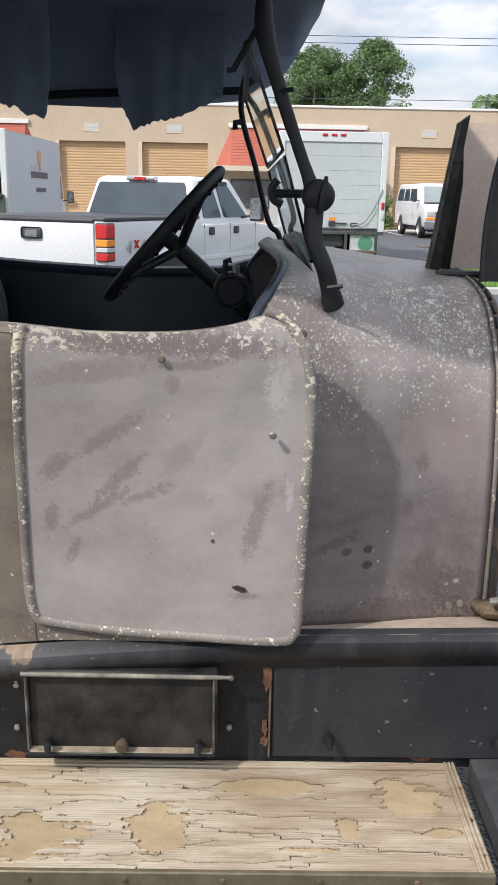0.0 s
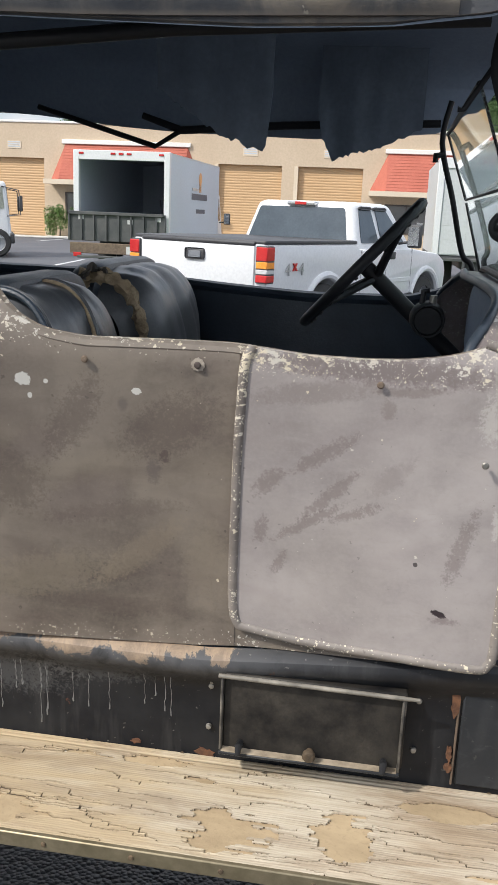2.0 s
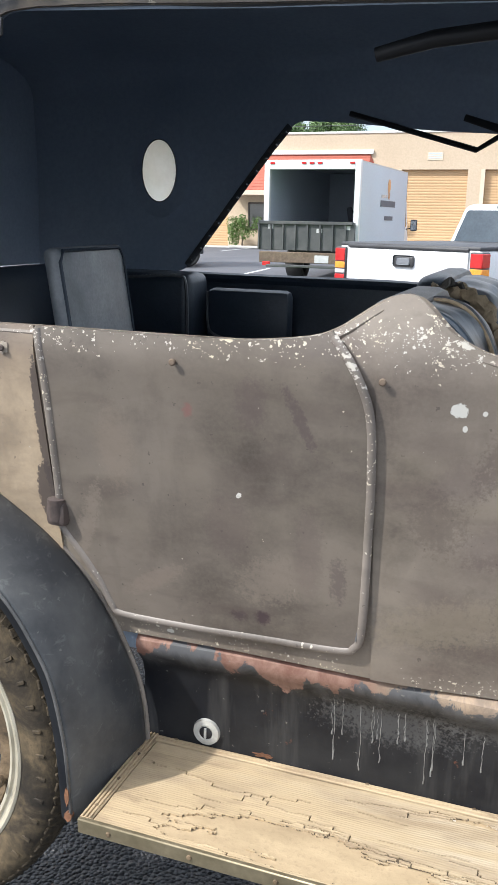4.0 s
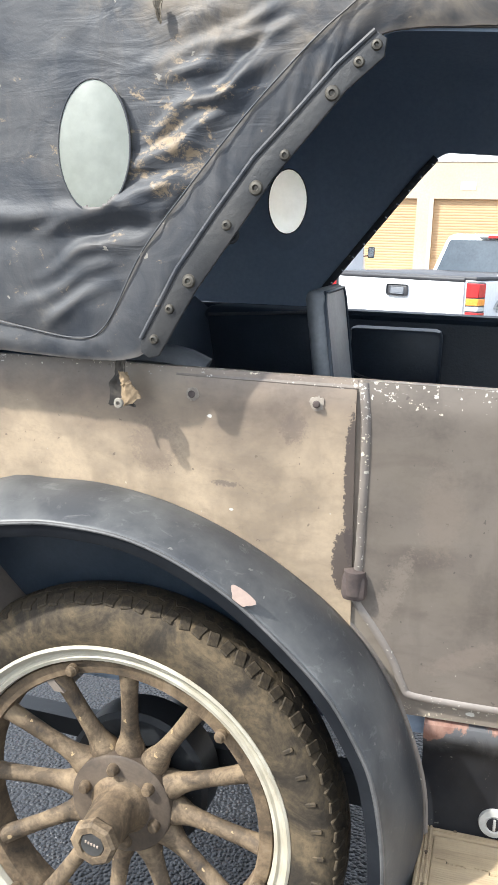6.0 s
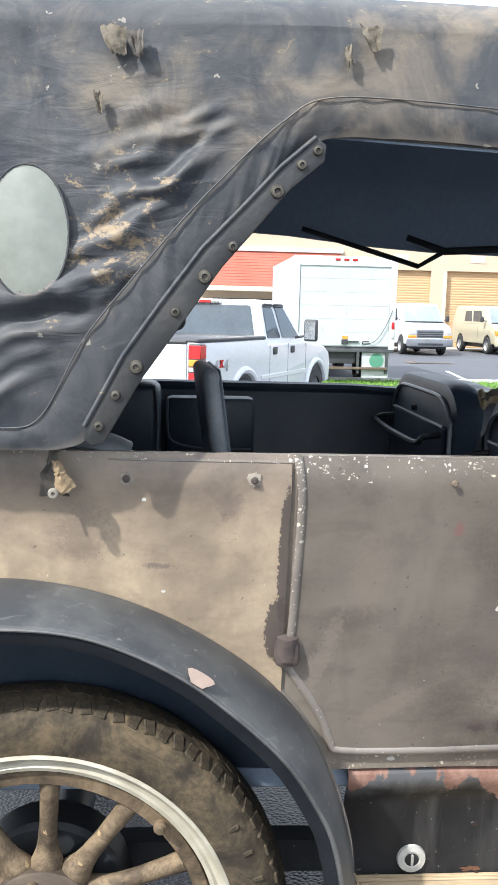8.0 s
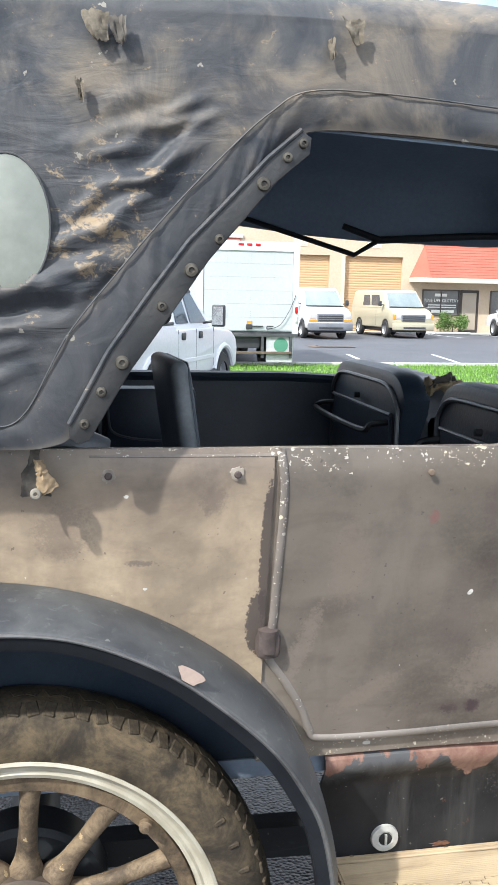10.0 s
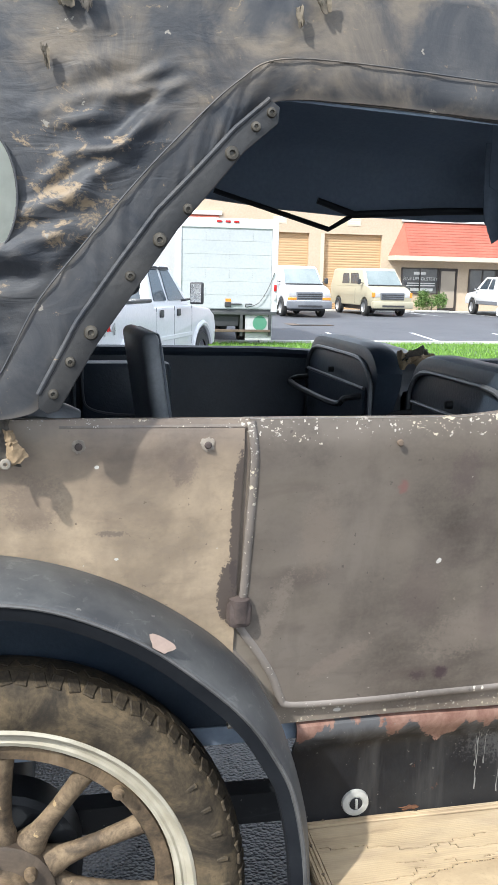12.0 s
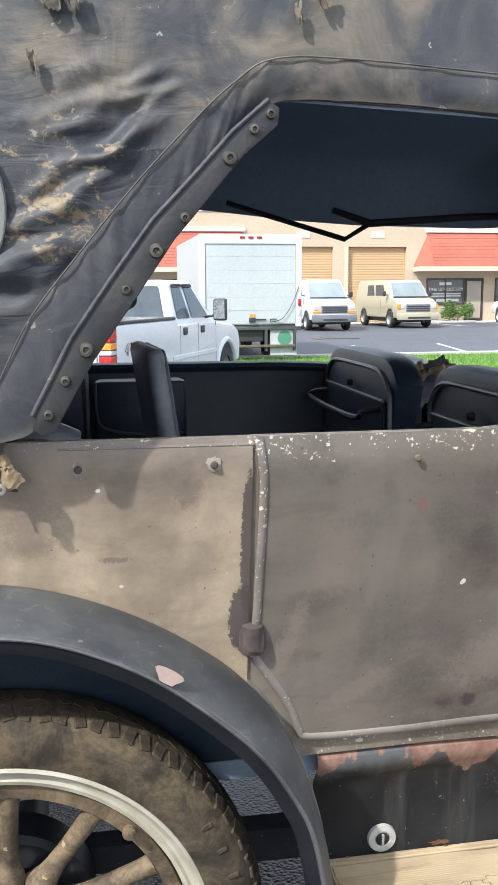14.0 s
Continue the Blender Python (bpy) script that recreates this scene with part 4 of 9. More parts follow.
def words(text, size, depth=0.004):
    """A flat word in the built-in font, standing in the xz plane."""
    cu = bpy.data.curves.new("word", "FONT")
    cu.body, cu.size, cu.extrude, cu.align_x, cu.align_y = text, size, depth, "CENTER", "CENTER"
    ob = bpy.data.objects.new("word", cu)
    scene.collection.objects.link(ob)
    bpy.context.view_layer.update()
    me = bpy.data.meshes.new_from_object(ob.evaluated_get(bpy.context.evaluated_depsgraph_get()))
    bpy.data.objects.remove(ob)
    bm = bmesh.new()
    bm.from_mesh(me)
    bpy.data.meshes.remove(me)
    bm.transform(Matrix.Rotation(radians(90), 4, "X"))
    return bm

# ---- ground ----
def ground_z(x, y):
    """A shallow dip under the street beyond the car."""
    return -0.15 * max(0.0, min(1.0, (y - 4) / 4)) * (1 - max(0.0, min(1.0, (y - 22) / 8)))


def strip(name, x0, x1, ys, mat_, label, lift=0.0):
    xs = [x0 + (x1 - x0) * i / 8 for i in range(9)]
    bm = sheet([[(x, y, ground_z(x, y) + lift) for x in xs] for y in ys])
    return solo(name, bm, mat_, label, "ground", "structure")


strip("ground", -600, 600, [-600, -60, -6, 0, 3, 4, 5, 6, 7, 8, 12, 20, 22, 24, 26, 28, 30, 60, 600], M_ASPHALT, "grey parking lot asphalt reaching to the horizon")
strip("pavement_near", -6, 5, [-4, -2, 0, 1, 2, 3, 4, 5, 5.6], M_ASPHALT_NEAR, "coarse black asphalt under the old car", 0.004)
strip("lawn", -60, 60, [15.38, 17, 19, 20.88], M_SOIL, "strip of mown green grass between two kerbs", 0.06)

# kerbs, in lengths
for ky, w in ((15.3, 0.15), (20.95, 0.15)):
    kerb = thing("kerb", "pale concrete kerb along the grass strip", "kerb", kind="structure")
    for i in range(40):
        x0 = -60 + 3 * i
        part("kerb_stone", boxbm((x0, ky - w / 2, -0.3), (x0 + 2.985, ky + w / 2, -0.02 if ky > 20 else -0.04), 0.02), M_KERB, kerb)

rng = random.Random(4)
verts, faces = [], []
for i in range(26000):
    x, y = rng.uniform(-0.5, 15), rng.uniform(15.42, 20.85)
    h, a = rng.uniform(0.03, 0.09), rng.uniform(0, math.pi)
    w, l = 0.006 + 0.008 * rng.random(), rng.uniform(-0.03, 0.03)
    z = ground_z(x, y) + 0.055
    k = len(verts)
    verts += [(x - w * math.cos(a), y - w * math.sin(a), z), (x + w * math.cos(a), y + w * math.sin(a), z), (x + l, y + l, z + h)]
    faces.append((k, k + 1, k + 2))
me = bpy.data.meshes.new("grass")
me.from_pydata(verts, [], faces)
me.materials.append(M_BLADE)
tagged(new("grass", me), "short bright green mown grass blades", "grass", kind="stuff")

lines = thing("parking_lines", "white painted parking bay lines on asphalt", "road marking", kind="structure")
for x0, y0, x1, y1 in ((6.03, 25.2, 5.6, 21.1), (8.8, 25.4, 8.25, 21.1), (11.55, 25.4, 11.0, 21.1), (14.3, 25.4, 13.75, 21.1), (3.3, 25.4, 2.85, 21.1),
                       (-9.3, 25.8, -9.2, 22.0), (-11.98, 25.8, -11.88, 22.0), (-14.7, 25.8, -14.6, 22.0), (-17.4, 25.8, -17.3, 22.0),
                       (14.4, 40.0, 14.5, 36.0), (17.1, 40.0, 17.2, 36.0), (6.4, 40.0, 6.5, 36.0), (-15.2, 40.0, -15.0, 36.0)):
    d = Vector((x1 - x0, y1 - y0, 0)).normalized()
    s = Vector((d.y, -d.x, 0)) * 0.06
    n = 6
    rows = [[Vector((x0, y0, 0)).lerp(Vector((x1, y1, 0)), i / n) - s, Vector((x0, y0, 0)).lerp(Vector((x1, y1, 0)), i / n) + s] for i in range(n + 1)]
    part("line", sheet([[(p.x, p.y, ground_z(p.x, p.y) + 0.006) for p in r] for r in rows]), M_LINE, lines)

manhole = thing("drain_cover", "rusty iron drain cover in the asphalt", "drain cover", at=pose(6.38, 28.5, ground_z(6, 28.5)))
part("frame", boxbm((-0.75, -0.5, 0.002), (0.75, 0.5, 0.012), 0.004), M_RUST, manhole)
part("grate", boxbm((-0.4, -0.4, 0.006), (0.62, 0.4, 0.022), 0.004), M_LIFT, manhole)

# ---- the long warehouse building ----
FY = 41.73
PERIOD = 15.32
bld = thing("warehouse_building", "long cream stucco warehouse with tan roll-up doors and red shingled awnings", "building", kind="structure")
DOORS = []
for k in (-2, -1, 0, 1):
    DOORS += [(6.95 + PERIOD * k, 9.95 + PERIOD * k), (10.71 + PERIOD * k, 13.69 + PERIOD * k)]
DOORS.sort()
SHOPS = [(14.69 + PERIOD * k, 21.54 + PERIOD * k) for k in (-3, -2, -1, 0)]
# wall with openings
x = -46.0
for a, b in DOORS:
    part("wall", boxbm((x, FY, -0.1), (a, FY + 0.3, 3.7)), M_STUCCO, bld)
    x = b
part("wall", boxbm((x, FY, -0.1), (50, FY + 0.3, 3.7)), M_STUCCO, bld)
part("upper_wall", boxbm((-46, FY, 3.7), (50, FY + 0.3, 5.3)), M_STUCCO, bld)
part("parapet_cap", boxbm((-46, FY - 0.05, 5.3), (50, FY + 0.4, 5.4), 0.02), M_WHITECAP, bld)
part("roof", boxbm((-46, FY + 0.3, 5.0), (50, FY + 20, 5.1)), M_KERB, bld)
for i, (a, b) in enumerate(DOORS):
    g = part("garage_door", boxbm((a, FY + 0.2, 0.0), (b, FY + 0.24, 3.7)), M_GARAGE, bld)
    if -24 < a < 15:
        bm = bmesh.new()
        for k in range(30):
            z = 0.03 + k * 0.122
            prism(bm, [(FY + 0.2, z), (FY + 0.19, z + 0.02), (FY + 0.19, z + 0.10), (FY + 0.2, z + 0.118)], a + 0.02, b - 0.02, "x")
        part("slats", bm, M_GARAGE, g)
    part("pilaster", boxbm((a - 0.18, FY - 0.04, 0), (a, FY, 3.7)), M_STUCCO_PALE, bld)
    part("sign_plate", boxbm(((a + b) / 2 - 0.35, FY - 0.02, 4.1), ((a + b) / 2 + 0.35, FY, 4.45)), M_STUCCO_PALE, bld)
    for z in (4.18, 4.28, 4.38):
        part("bar", boxbm(((a + b) / 2 - 0.3, FY - 0.026, z), ((a + b) / 2 + 0.3, FY - 0.02, z + 0.045)), M_BOXBLUE, bld)
for a0, b0 in SHOPS:
    L, R = a0 - 0.65, b0
    # hipped awning, shingled in courses
    aw = part("awning", prismbm([(FY, 2.72), (FY - 1.0, 2.72), (FY - 0.02, 4.38), (FY, 4.38)], L + 0.75, R - 0.75, "x"), M_TILE, bld)
    bm = bmesh.new()
    for side, xa, xb in ((0, L, L + 0.75), (1, R, R - 0.75)):
        v = [bm.verts.new(p) for p in ((xa, FY, 2.72), (xb, FY - 1.0, 2.72), (xb, FY - 0.02, 4.38), (xb, FY, 2.72))]
        for q in ((0, 1, 2), (0, 2, 3), (0, 3, 1), (1, 3, 2)):
            bm.faces.new([v[i] for i in q])
    bmesh.ops.recalc_face_normals(bm, faces=bm.faces)
    part("awning_hip", bm, M_TILE, aw, smooth=False)
    bm = bmesh.new()
    for k in range(12):
        z = 2.75 + k * 0.135
        y = FY - 1.0 + (z - 2.72) * 0.98 / 1.66
        ins = (z - 2.72) / 1.66 * 0.1
        box(bm, (L + 0.72, y - 0.008, z), (R - 0.72, y + 0.05, z + 0.012))
    part("shingle_courses", bm, M_TILE, aw, smooth=False)
    part("fascia", boxbm((L, FY - 1.02, 2.5), (R, FY, 2.72)), M_STUCCO_PALE, bld)
    part("awning_cap", boxbm((L + 0.6, FY - 0.12, 4.38), (R - 0.6, FY, 4.58), 0.02), M_WHITECAP, bld)
    # shop front
    for wa, wb, z0, kind in ((0.1, 2.05, 0.9, "window"), (2.13, 3.06, 0.05, "shop_door"), (3.74, 5.2, 0.9, "window"), (5.25, 6.6, 0.9, "window")):
        w = part(kind, boxbm((a0 + wa, FY - 0.012, z0), (a0 + wb, FY - 0.006, 2.12)), M_SHOPGLASS if kind == "window" else M_FRAME, bld)
        for fa, fb, fz0, fz1 in ((wa - 0.03, wa + 0.05, z0 - 0.03, 2.16), (wb - 0.05, wb + 0.03, z0 - 0.03, 2.16)):
            part("frame", boxbm((a0 + fa, FY - 0.05, fz0), (a0 + fb, FY - 0.01, fz1)), M_FRAME, w)
        for fz in (z0 - 0.04, 2.10):
            part("frame", boxbm((a0 + wa, FY - 0.05, fz), (a0 + wb, FY - 0.01, fz + 0.07)), M_FRAME, w)
        if kind == "window":
            mid = (wa + wb) / 2
            part("mullion", boxbm((a0 + mid - 0.03, FY - 0.05, z0), (a0 + mid + 0.03, FY - 0.01, 2.12)), M_FRAME, w)
        else:
            part("pane", boxbm((a0 + wa + 0.09, FY - 0.03, 0.2), (a0 + wb - 0.09, FY - 0.014, 2.03)), plain("door_glass", (0.40, 0.34, 0.27), (0.47, 0.40, 0.32), 1, 0.15, 0, 30, 0), w)
# lettering on the upholsterer's window
win = [o for o in bld.children if o.name.startswith("window") and 14.6 < o.data.vertices[0].co.x < 15.0][0]
bm = words("FINE UPHOLSTERY", 0.22, 0.003)
bm.transform(Matrix.Translation((15.8, FY - 0.03, 1.62)))
part("lettering", bm, M_WHITECAP, win, "white window lettering")
for x0, x1, z0, z1 in ((15.43, 16.08, 1.83, 1.97), (15.03, 16.58, 1.38, 1.43), (15.03, 16.58, 1.27, 1.32), (15.28, 16.48, 1.02, 1.16)):
    part("lettering_bar", boxbm((x0, FY - 0.03, z0), (x1, FY - 0.024, z1)), M_WHITECAP, win)
part("sidewalk", boxbm((-46, FY - 1.3, -0.1), (50, FY, 0.05), 0.02), M_KERB, bld)
for k, xs_ in enumerate((12.9, 14.9, 17.9, -16.2)):
    stop = solo("wheel_stop", boxbm((xs_, FY - 1.75, 0.0), (xs_ + 1.8, FY - 1.6, 0.12), 0.03), M_KERB, "white concrete wheel stop on the asphalt", "wheel stop", group="wheel stops")


def leaf_cloud(bm_v, bm_f, centre, radii, n, size, seed):
    r = random.Random(seed)
    for _ in range(n):
        while True:
            p = Vector((r.uniform(-1, 1), r.uniform(-1, 1), r.uniform(-1, 1)))
            if 0.35 < p.length < 1:
                break
        p = Vector((p.x * radii[0], p.y * radii[1], p.z * radii[2])) + Vector(centre)
        a = Vector((r.gauss(0, 1), r.gauss(0, 1), r.gauss(0, 1))).normalized()
        b = a.cross(Vector((r.gauss(0, 1), r.gauss(0, 1), r.gauss(0, 1)))).normalized()
        s = size * r.uniform(0.6, 1.3)
        k = len(bm_v)
        bm_v += [p - a * s, p - b * s * 0.45, p + a * s, p + b * s * 0.45]
        bm_f.append((k, k + 1, k + 2, k + 3))


def leaves_ob(name, v, f_, mat_, parent):
    me_ = bpy.data.meshes.new(name)
    me_.from_pydata([tuple(p) for p in v], [], f_)
    me_.materials.append(mat_)
    ob = new(name, me_)
    ob.parent = parent
    return ob


for k, (hx_, w) in enumerate(((16.15, 1.3), (-15.9, 1.5), (6.3, 0.7))):
    hd = thing("hedge", "clipped green hedge by the shop front", "hedge", group="hedges", at=pose(hx_, FY - 0.75, 0.05))
    h = 1.0 if k == 0 else 1.5
    part("stems", tubebm([(0, 0, 0), (0.05, 0, h * 0.7)], [0.04, 0.015], 6), M_BARK, hd)
    v, f_ = [], []
    r = random.Random(20 + k)
    for i in range(14):
        leaf_cloud(v, f_, (r.uniform(-w / 2, w / 2), r.uniform(-0.2, 0.2), r.uniform(0.25, h - 0.2)), (0.3, 0.3, 0.3), 170, 0.055, i + 50 * k)
    leaves_ob("foliage", v, f_, M_HEDGE, hd)


def tree(x, y, z0, height, crown_r, seed, label):
    t = thing("tree", label, "tree", group="trees behind the building", at=pose(x, y, 0))
    r = random.Random(seed)
    part("trunk", tubebm(spline([(0, 0, 0), (0.2, 0, height * 0.3), (-0.1, 0.1, height * 0.6), (0.1, 0, height * 0.85)]), [0.35 - 0.3 * i / 24 for i in range(25)], 8), M_BARK, t)
    v, f_ = [], []
    for i in range(70):
        a, q = r.uniform(0, 2 * math.pi), math.sqrt(r.random())
        zz = r.uniform(z0, height)
        rad = crown_r * math.sqrt(max(0.08, 1 - ((zz - (z0 + height) / 2) / ((height - z0) / 2)) ** 2)) * 0.85
        c = (q * rad * math.cos(a), q * rad * math.sin(a) * 0.8, zz)
        if i % 6 == 0:
            part("limb", tubebm([(0, 0, height * 0.4), (c[0] * 0.6, c[1] * 0.6, (height * 0.45 + c[2]) / 2), c], [0.12, 0.07, 0.02], 6), M_BARK, t)
        s = r.uniform(0.55, 1.0)
        leaf_cloud(v, f_, c, (s, s, s * 0.7), 420, 0.09, seed * 100 + i)
    leaves_ob("crown", v, f_, M_LEAF, t)


for i, (x, y, h, cr_, lab) in enumerate(((4.6, 62, 10.7, 2.9, "leafy green tree rising behind the warehouse roof"), (8.4, 61, 10.9, 2.7, "leafy green tree rising behind the warehouse roof"), (6.5, 64, 9.9, 3.0, "lower leafy green tree behind the roof"), (-22.0, 63, 8.6, 3.4, "broad green tree seen over the roof"), (-17.5, 64, 8.4, 2.6, "broad green tree seen over the roof"))):
    tree(x, y, 5.0, h, cr_, i + 3, lab)

palm = thing("palm_tree", "wind-blown palm tree behind the warehouse roof", "palm", at=pose(16.3, 60, 0))
part("trunk", tubebm(spline([(0, 0, 0), (0.2, 0, 3), (0.1, 0, 7.2)]), 0.16, 8), M_BARK, palm)
r = random.Random(9)
for i in range(16):
    a = i * 2.4
    L = r.uniform(1.6, 2.3)
    mid = Vector((math.cos(a) * L * 0.5, math.sin(a) * L * 0.5, 7.2 + r.uniform(0.5, 1.0)))
    tip = Vector((math.cos(a) * L + 0.4, math.sin(a) * L, 7.2 + r.uniform(-0.6, 0.5)))
    pts = spline([(0.1, 0, 7.2), mid, tip], 8)
    bm = tubebm(pts, 0.02, 4)
    for p, q in zip(pts[1:], pts[2:]):
        d = (q - p).normalized()
        s = d.cross(Vector((0, 0, 1))).normalized()
        for sg in (-1, 1):
            for w in (0.0, 0.5):
                b0 = p.lerp(q, w)
                e = b0 + s * sg * 0.42 + d * 0.25 + Vector((0, 0, -0.22))
                bm.faces.new([bm.verts.new(c) for c in (b0 - d * 0.03, b0 + d * 0.04, e)])
    part("frond", bm, M_LEAF, palm)

# overhead wires far behind
for xp in (-60, 60):
    solo("utility_pole", tubebm([(xp, 58, -0.2), (xp, 58, 11.8)], [0.16, 0.11], 10), M_BARK, "wooden utility pole carrying overhead cables", "utility pole", group="utility poles")
for z in (10.9, 10.5, 7.3):
    wire = solo("overhead_wire", tubebm([(-60, 58, z + 0.5), (-20, 58, z), (20, 58, z + 0.1), (60, 58, z - 0.2)], 0.02, 5), M_DARKPLASTIC, "thin overhead cable behind the building", "cable", group="overhead wires")

# ---- parked vehicles; local axes: x to the right, y forward, z up, origin on the ground at the tail's middle ----
def arch(yc, r, z0, n=10):
    """Points of a wheel arch, from front to rear."""
    a0 = math.asin(max(-1, min(1, (z0 - 0.36) / r)))
    return [(yc + r * math.cos(a0 + (math.pi - 2 * a0) * i / n), 0.36 + r * math.sin(a0 + (math.pi - 2 * a0) * i / n)) for i in range(n + 1)]


def lower_body(w, tail, nose, z0, top, arches, r=0.45, bev=0.06):
    """Side outline with two wheel arches, extruded over the width."""
    poly = [(tail, z0)] + [p for p in top] + [(nose, z0)]
    for yc in sorted(arches, reverse=True):
        poly += arch(yc, r, z0)
    bm = bmesh.new()
    prism(bm, poly, -w, w, "x", bev)
    return bm


def frustum(lo, hi, bev=0.0):
    """Cab shape between a lower and an upper rectangle: (x half, y0, y1, z)."""
    bm = bmesh.new()
    a = [bm.verts.new(p) for p in ((-lo[0], lo[1], lo[3]), (lo[0], lo[1], lo[3]), (lo[0], lo[2], lo[3]), (-lo[0], lo[2], lo[3]))]
    b = [bm.verts.new(p) for p in ((-hi[0], hi[1], hi[3]), (hi[0], hi[1], hi[3]), (hi[0], hi[2], hi[3]), (-hi[0], hi[2], hi[3]))]
    bm.faces.new(a[::-1]), bm.faces.new(b)
    for i in range(4):
        bm.faces.new((a[i], a[(i + 1) % 4], b[(i + 1) % 4], b[i]))
    if bev:
        bmesh.ops.bevel(bm, geom=[e for e in bm.edges if max(v.co.z for v in e.verts) > lo[3] + 0.01], offset=bev, segments=3, affect="EDGES", profile=0.5)
    return bm


def pane(c, u0, u1, v0, v1, out=0.012, thick=0.01, slant=0.0):
    """A slab lying proud of a four-cornered face (lower left, lower right, upper right, upper left)."""
    c = [Vector(p) for p in c]
    n = (c[1] - c[0]).cross(c[3] - c[0]).normalized()

    def at(u, v):
        return c[0].lerp(c[1], u).lerp(c[3].lerp(c[2], u), v)
    q = [at(u0, v0), at(u1, v0), at(u1 - slant, v1), at(u0 + slant * 0.5, v1)]
    bm = bmesh.new()
    a = [bm.verts.new(p + n * (out - thick)) for p in q]
    b = [bm.verts.new(p + n * out) for p in q]
    bm.faces.new(b), bm.faces.new(a[::-1])
    for i in range(4):
        bm.faces.new((a[i], a[(i + 1) % 4], b[(i + 1) % 4], b[i]))
    bmesh.ops.bevel(bm, geom=[e for e in bm.edges if abs((e.verts[1].co - e.verts[0].co).normalized().dot(n)) > 0.9], offset=0.03, segments=2, affect="EDGES", profile=0.5)
    return bm


def car_wheel(parent, x, y, r=0.37, w=0.24):
    s = 1 if x > 0 else -1
    wh = part("wheel", lathe(bmesh.new(), [(r * 0.62, -w / 2), (r * 0.9, -w / 2), (r, -w / 3), (r, w / 3), (r * 0.9, w / 2), (r * 0.62, w / 2)], (x, y, r), "x", 28), M_RUBBER, parent, "black tyre on a grey rim")
    part("rim", lathe(bmesh.new(), [(0.0, 0.03 * s), (r * 0.25, 0.05 * s), (r * 0.3, 0.02 * s), (r * 0.55, 0.04 * s), (r * 0.64, 0.10 * s), (r * 0.64, -0.08 * s), (0.0, -0.08 * s)], (x, y, r), "x", 24), M_ALLOY, wh)


def side_face(lo, hi, s):
    """Corners of one flank of a cab, seen from outside."""
    if s > 0:
        return [(lo[0], lo[1], lo[3]), (lo[0], lo[2], lo[3]), (hi[0], hi[2], hi[3]), (hi[0], hi[1], hi[3])]
    return [(-lo[0], lo[2], lo[3]), (-lo[0], lo[1], lo[3]), (-hi[0], hi[1], hi[3]), (-hi[0], hi[2], hi[3])]


def rear_face(lo, hi):
    return [(-lo[0], lo[1], lo[3]), (lo[0], lo[1], lo[3]), (hi[0], hi[1], hi[3]), (-hi[0], hi[1], hi[3])]


def front_face(lo, hi):
    return [(lo[0], lo[2], lo[3]), (-lo[0], lo[2], lo[3]), (-hi[0], hi[2], hi[3]), (hi[0], hi[2], hi[3])]


def mirror_arm(parent, x, y, z, w=0.16, h=0.26):
    s = 1 if x > 0 else -1
    m = part("mirror", boxbm((x + s * 0.14, y - 0.05, z), (x + s * (0.14 + w), y + 0.05, z + h), 0.03, 2), M_DARKPLASTIC, parent, "black door mirror")
    part("arm", tubebm([(x, y, z + 0.05), (x + s * 0.16, y, z + 0.08)], 0.02, 6), M_DARKPLASTIC, m)
    part("mirror_glass", boxbm((x + s * 0.16, y - 0.056, z + 0.03), (x + s * (0.12 + w), y - 0.051, z + h - 0.03)), M_CHROME, m)


# white crew-cab pickup
PICK = pose(-2.29, 9.99, -0.14, 0, 0, -25)
pick = thing("pickup_truck", "white crew-cab pickup with a black bed cover", "pickup truck", at=PICK)
W = 0.985
RW, FW = 1.36, 4.42
part("body", lower_body(W, 0.02, 5.2, 0.54, [(0.0, 0.64), (0.0, 1.27), (2.2, 1.27), (2.24, 1.2), (3.9, 1.2), (4.9, 1.12), (5.15, 1.02), (5.24, 0.85)], (RW, FW), 0.52, 0.06), M_WHITE, pick)
part("underbody", boxbm((-0.8, 0.3, 0.35), (0.8, 4.9, 0.58)), M_DARKPLASTIC, pick)
part("tailgate", boxbm((-0.82, -0.025, 0.72), (0.82, 0.02, 1.25), 0.02, 2), M_WHITE, pick)
part("tailgate_cap", boxbm((-0.82, -0.03, 1.25), (0.82, 0.06, 1.295), 0.02, 2), M_DARKPLASTIC, pick)
cover = part("bed_cover", boxbm((-0.95, 0.0, 1.265), (0.95, 2.2, 1.312), 0.02, 2), M_DARKPLASTIC, pick, "black soft bed cover")
hand = part("tailgate_handle", boxbm((-0.14, -0.04, 1.06), (0.14, -0.02, 1.19), 0.03, 3), M_DARKPLASTIC, pick)
part("lever", boxbm((-0.09, -0.048, 1.085), (0.09, -0.038, 1.165), 0.012), M_GREYBUMPER, hand)
part("badge_bar", boxbm((0.52, -0.032, 0.76), (0.74, -0.025, 0.81), 0.004), M_RED, pick, "small red badge shape")
part("badge_bar", boxbm((-0.76, -0.032, 0.77), (-0.42, -0.025, 0.80), 0.004), M_ALLOY, pick)
part("bumper", boxbm((-0.98, -0.16, 0.48), (0.98, 0.1, 0.66), 0.03, 2), M_CHROME, pick, "chromed rear bumper")
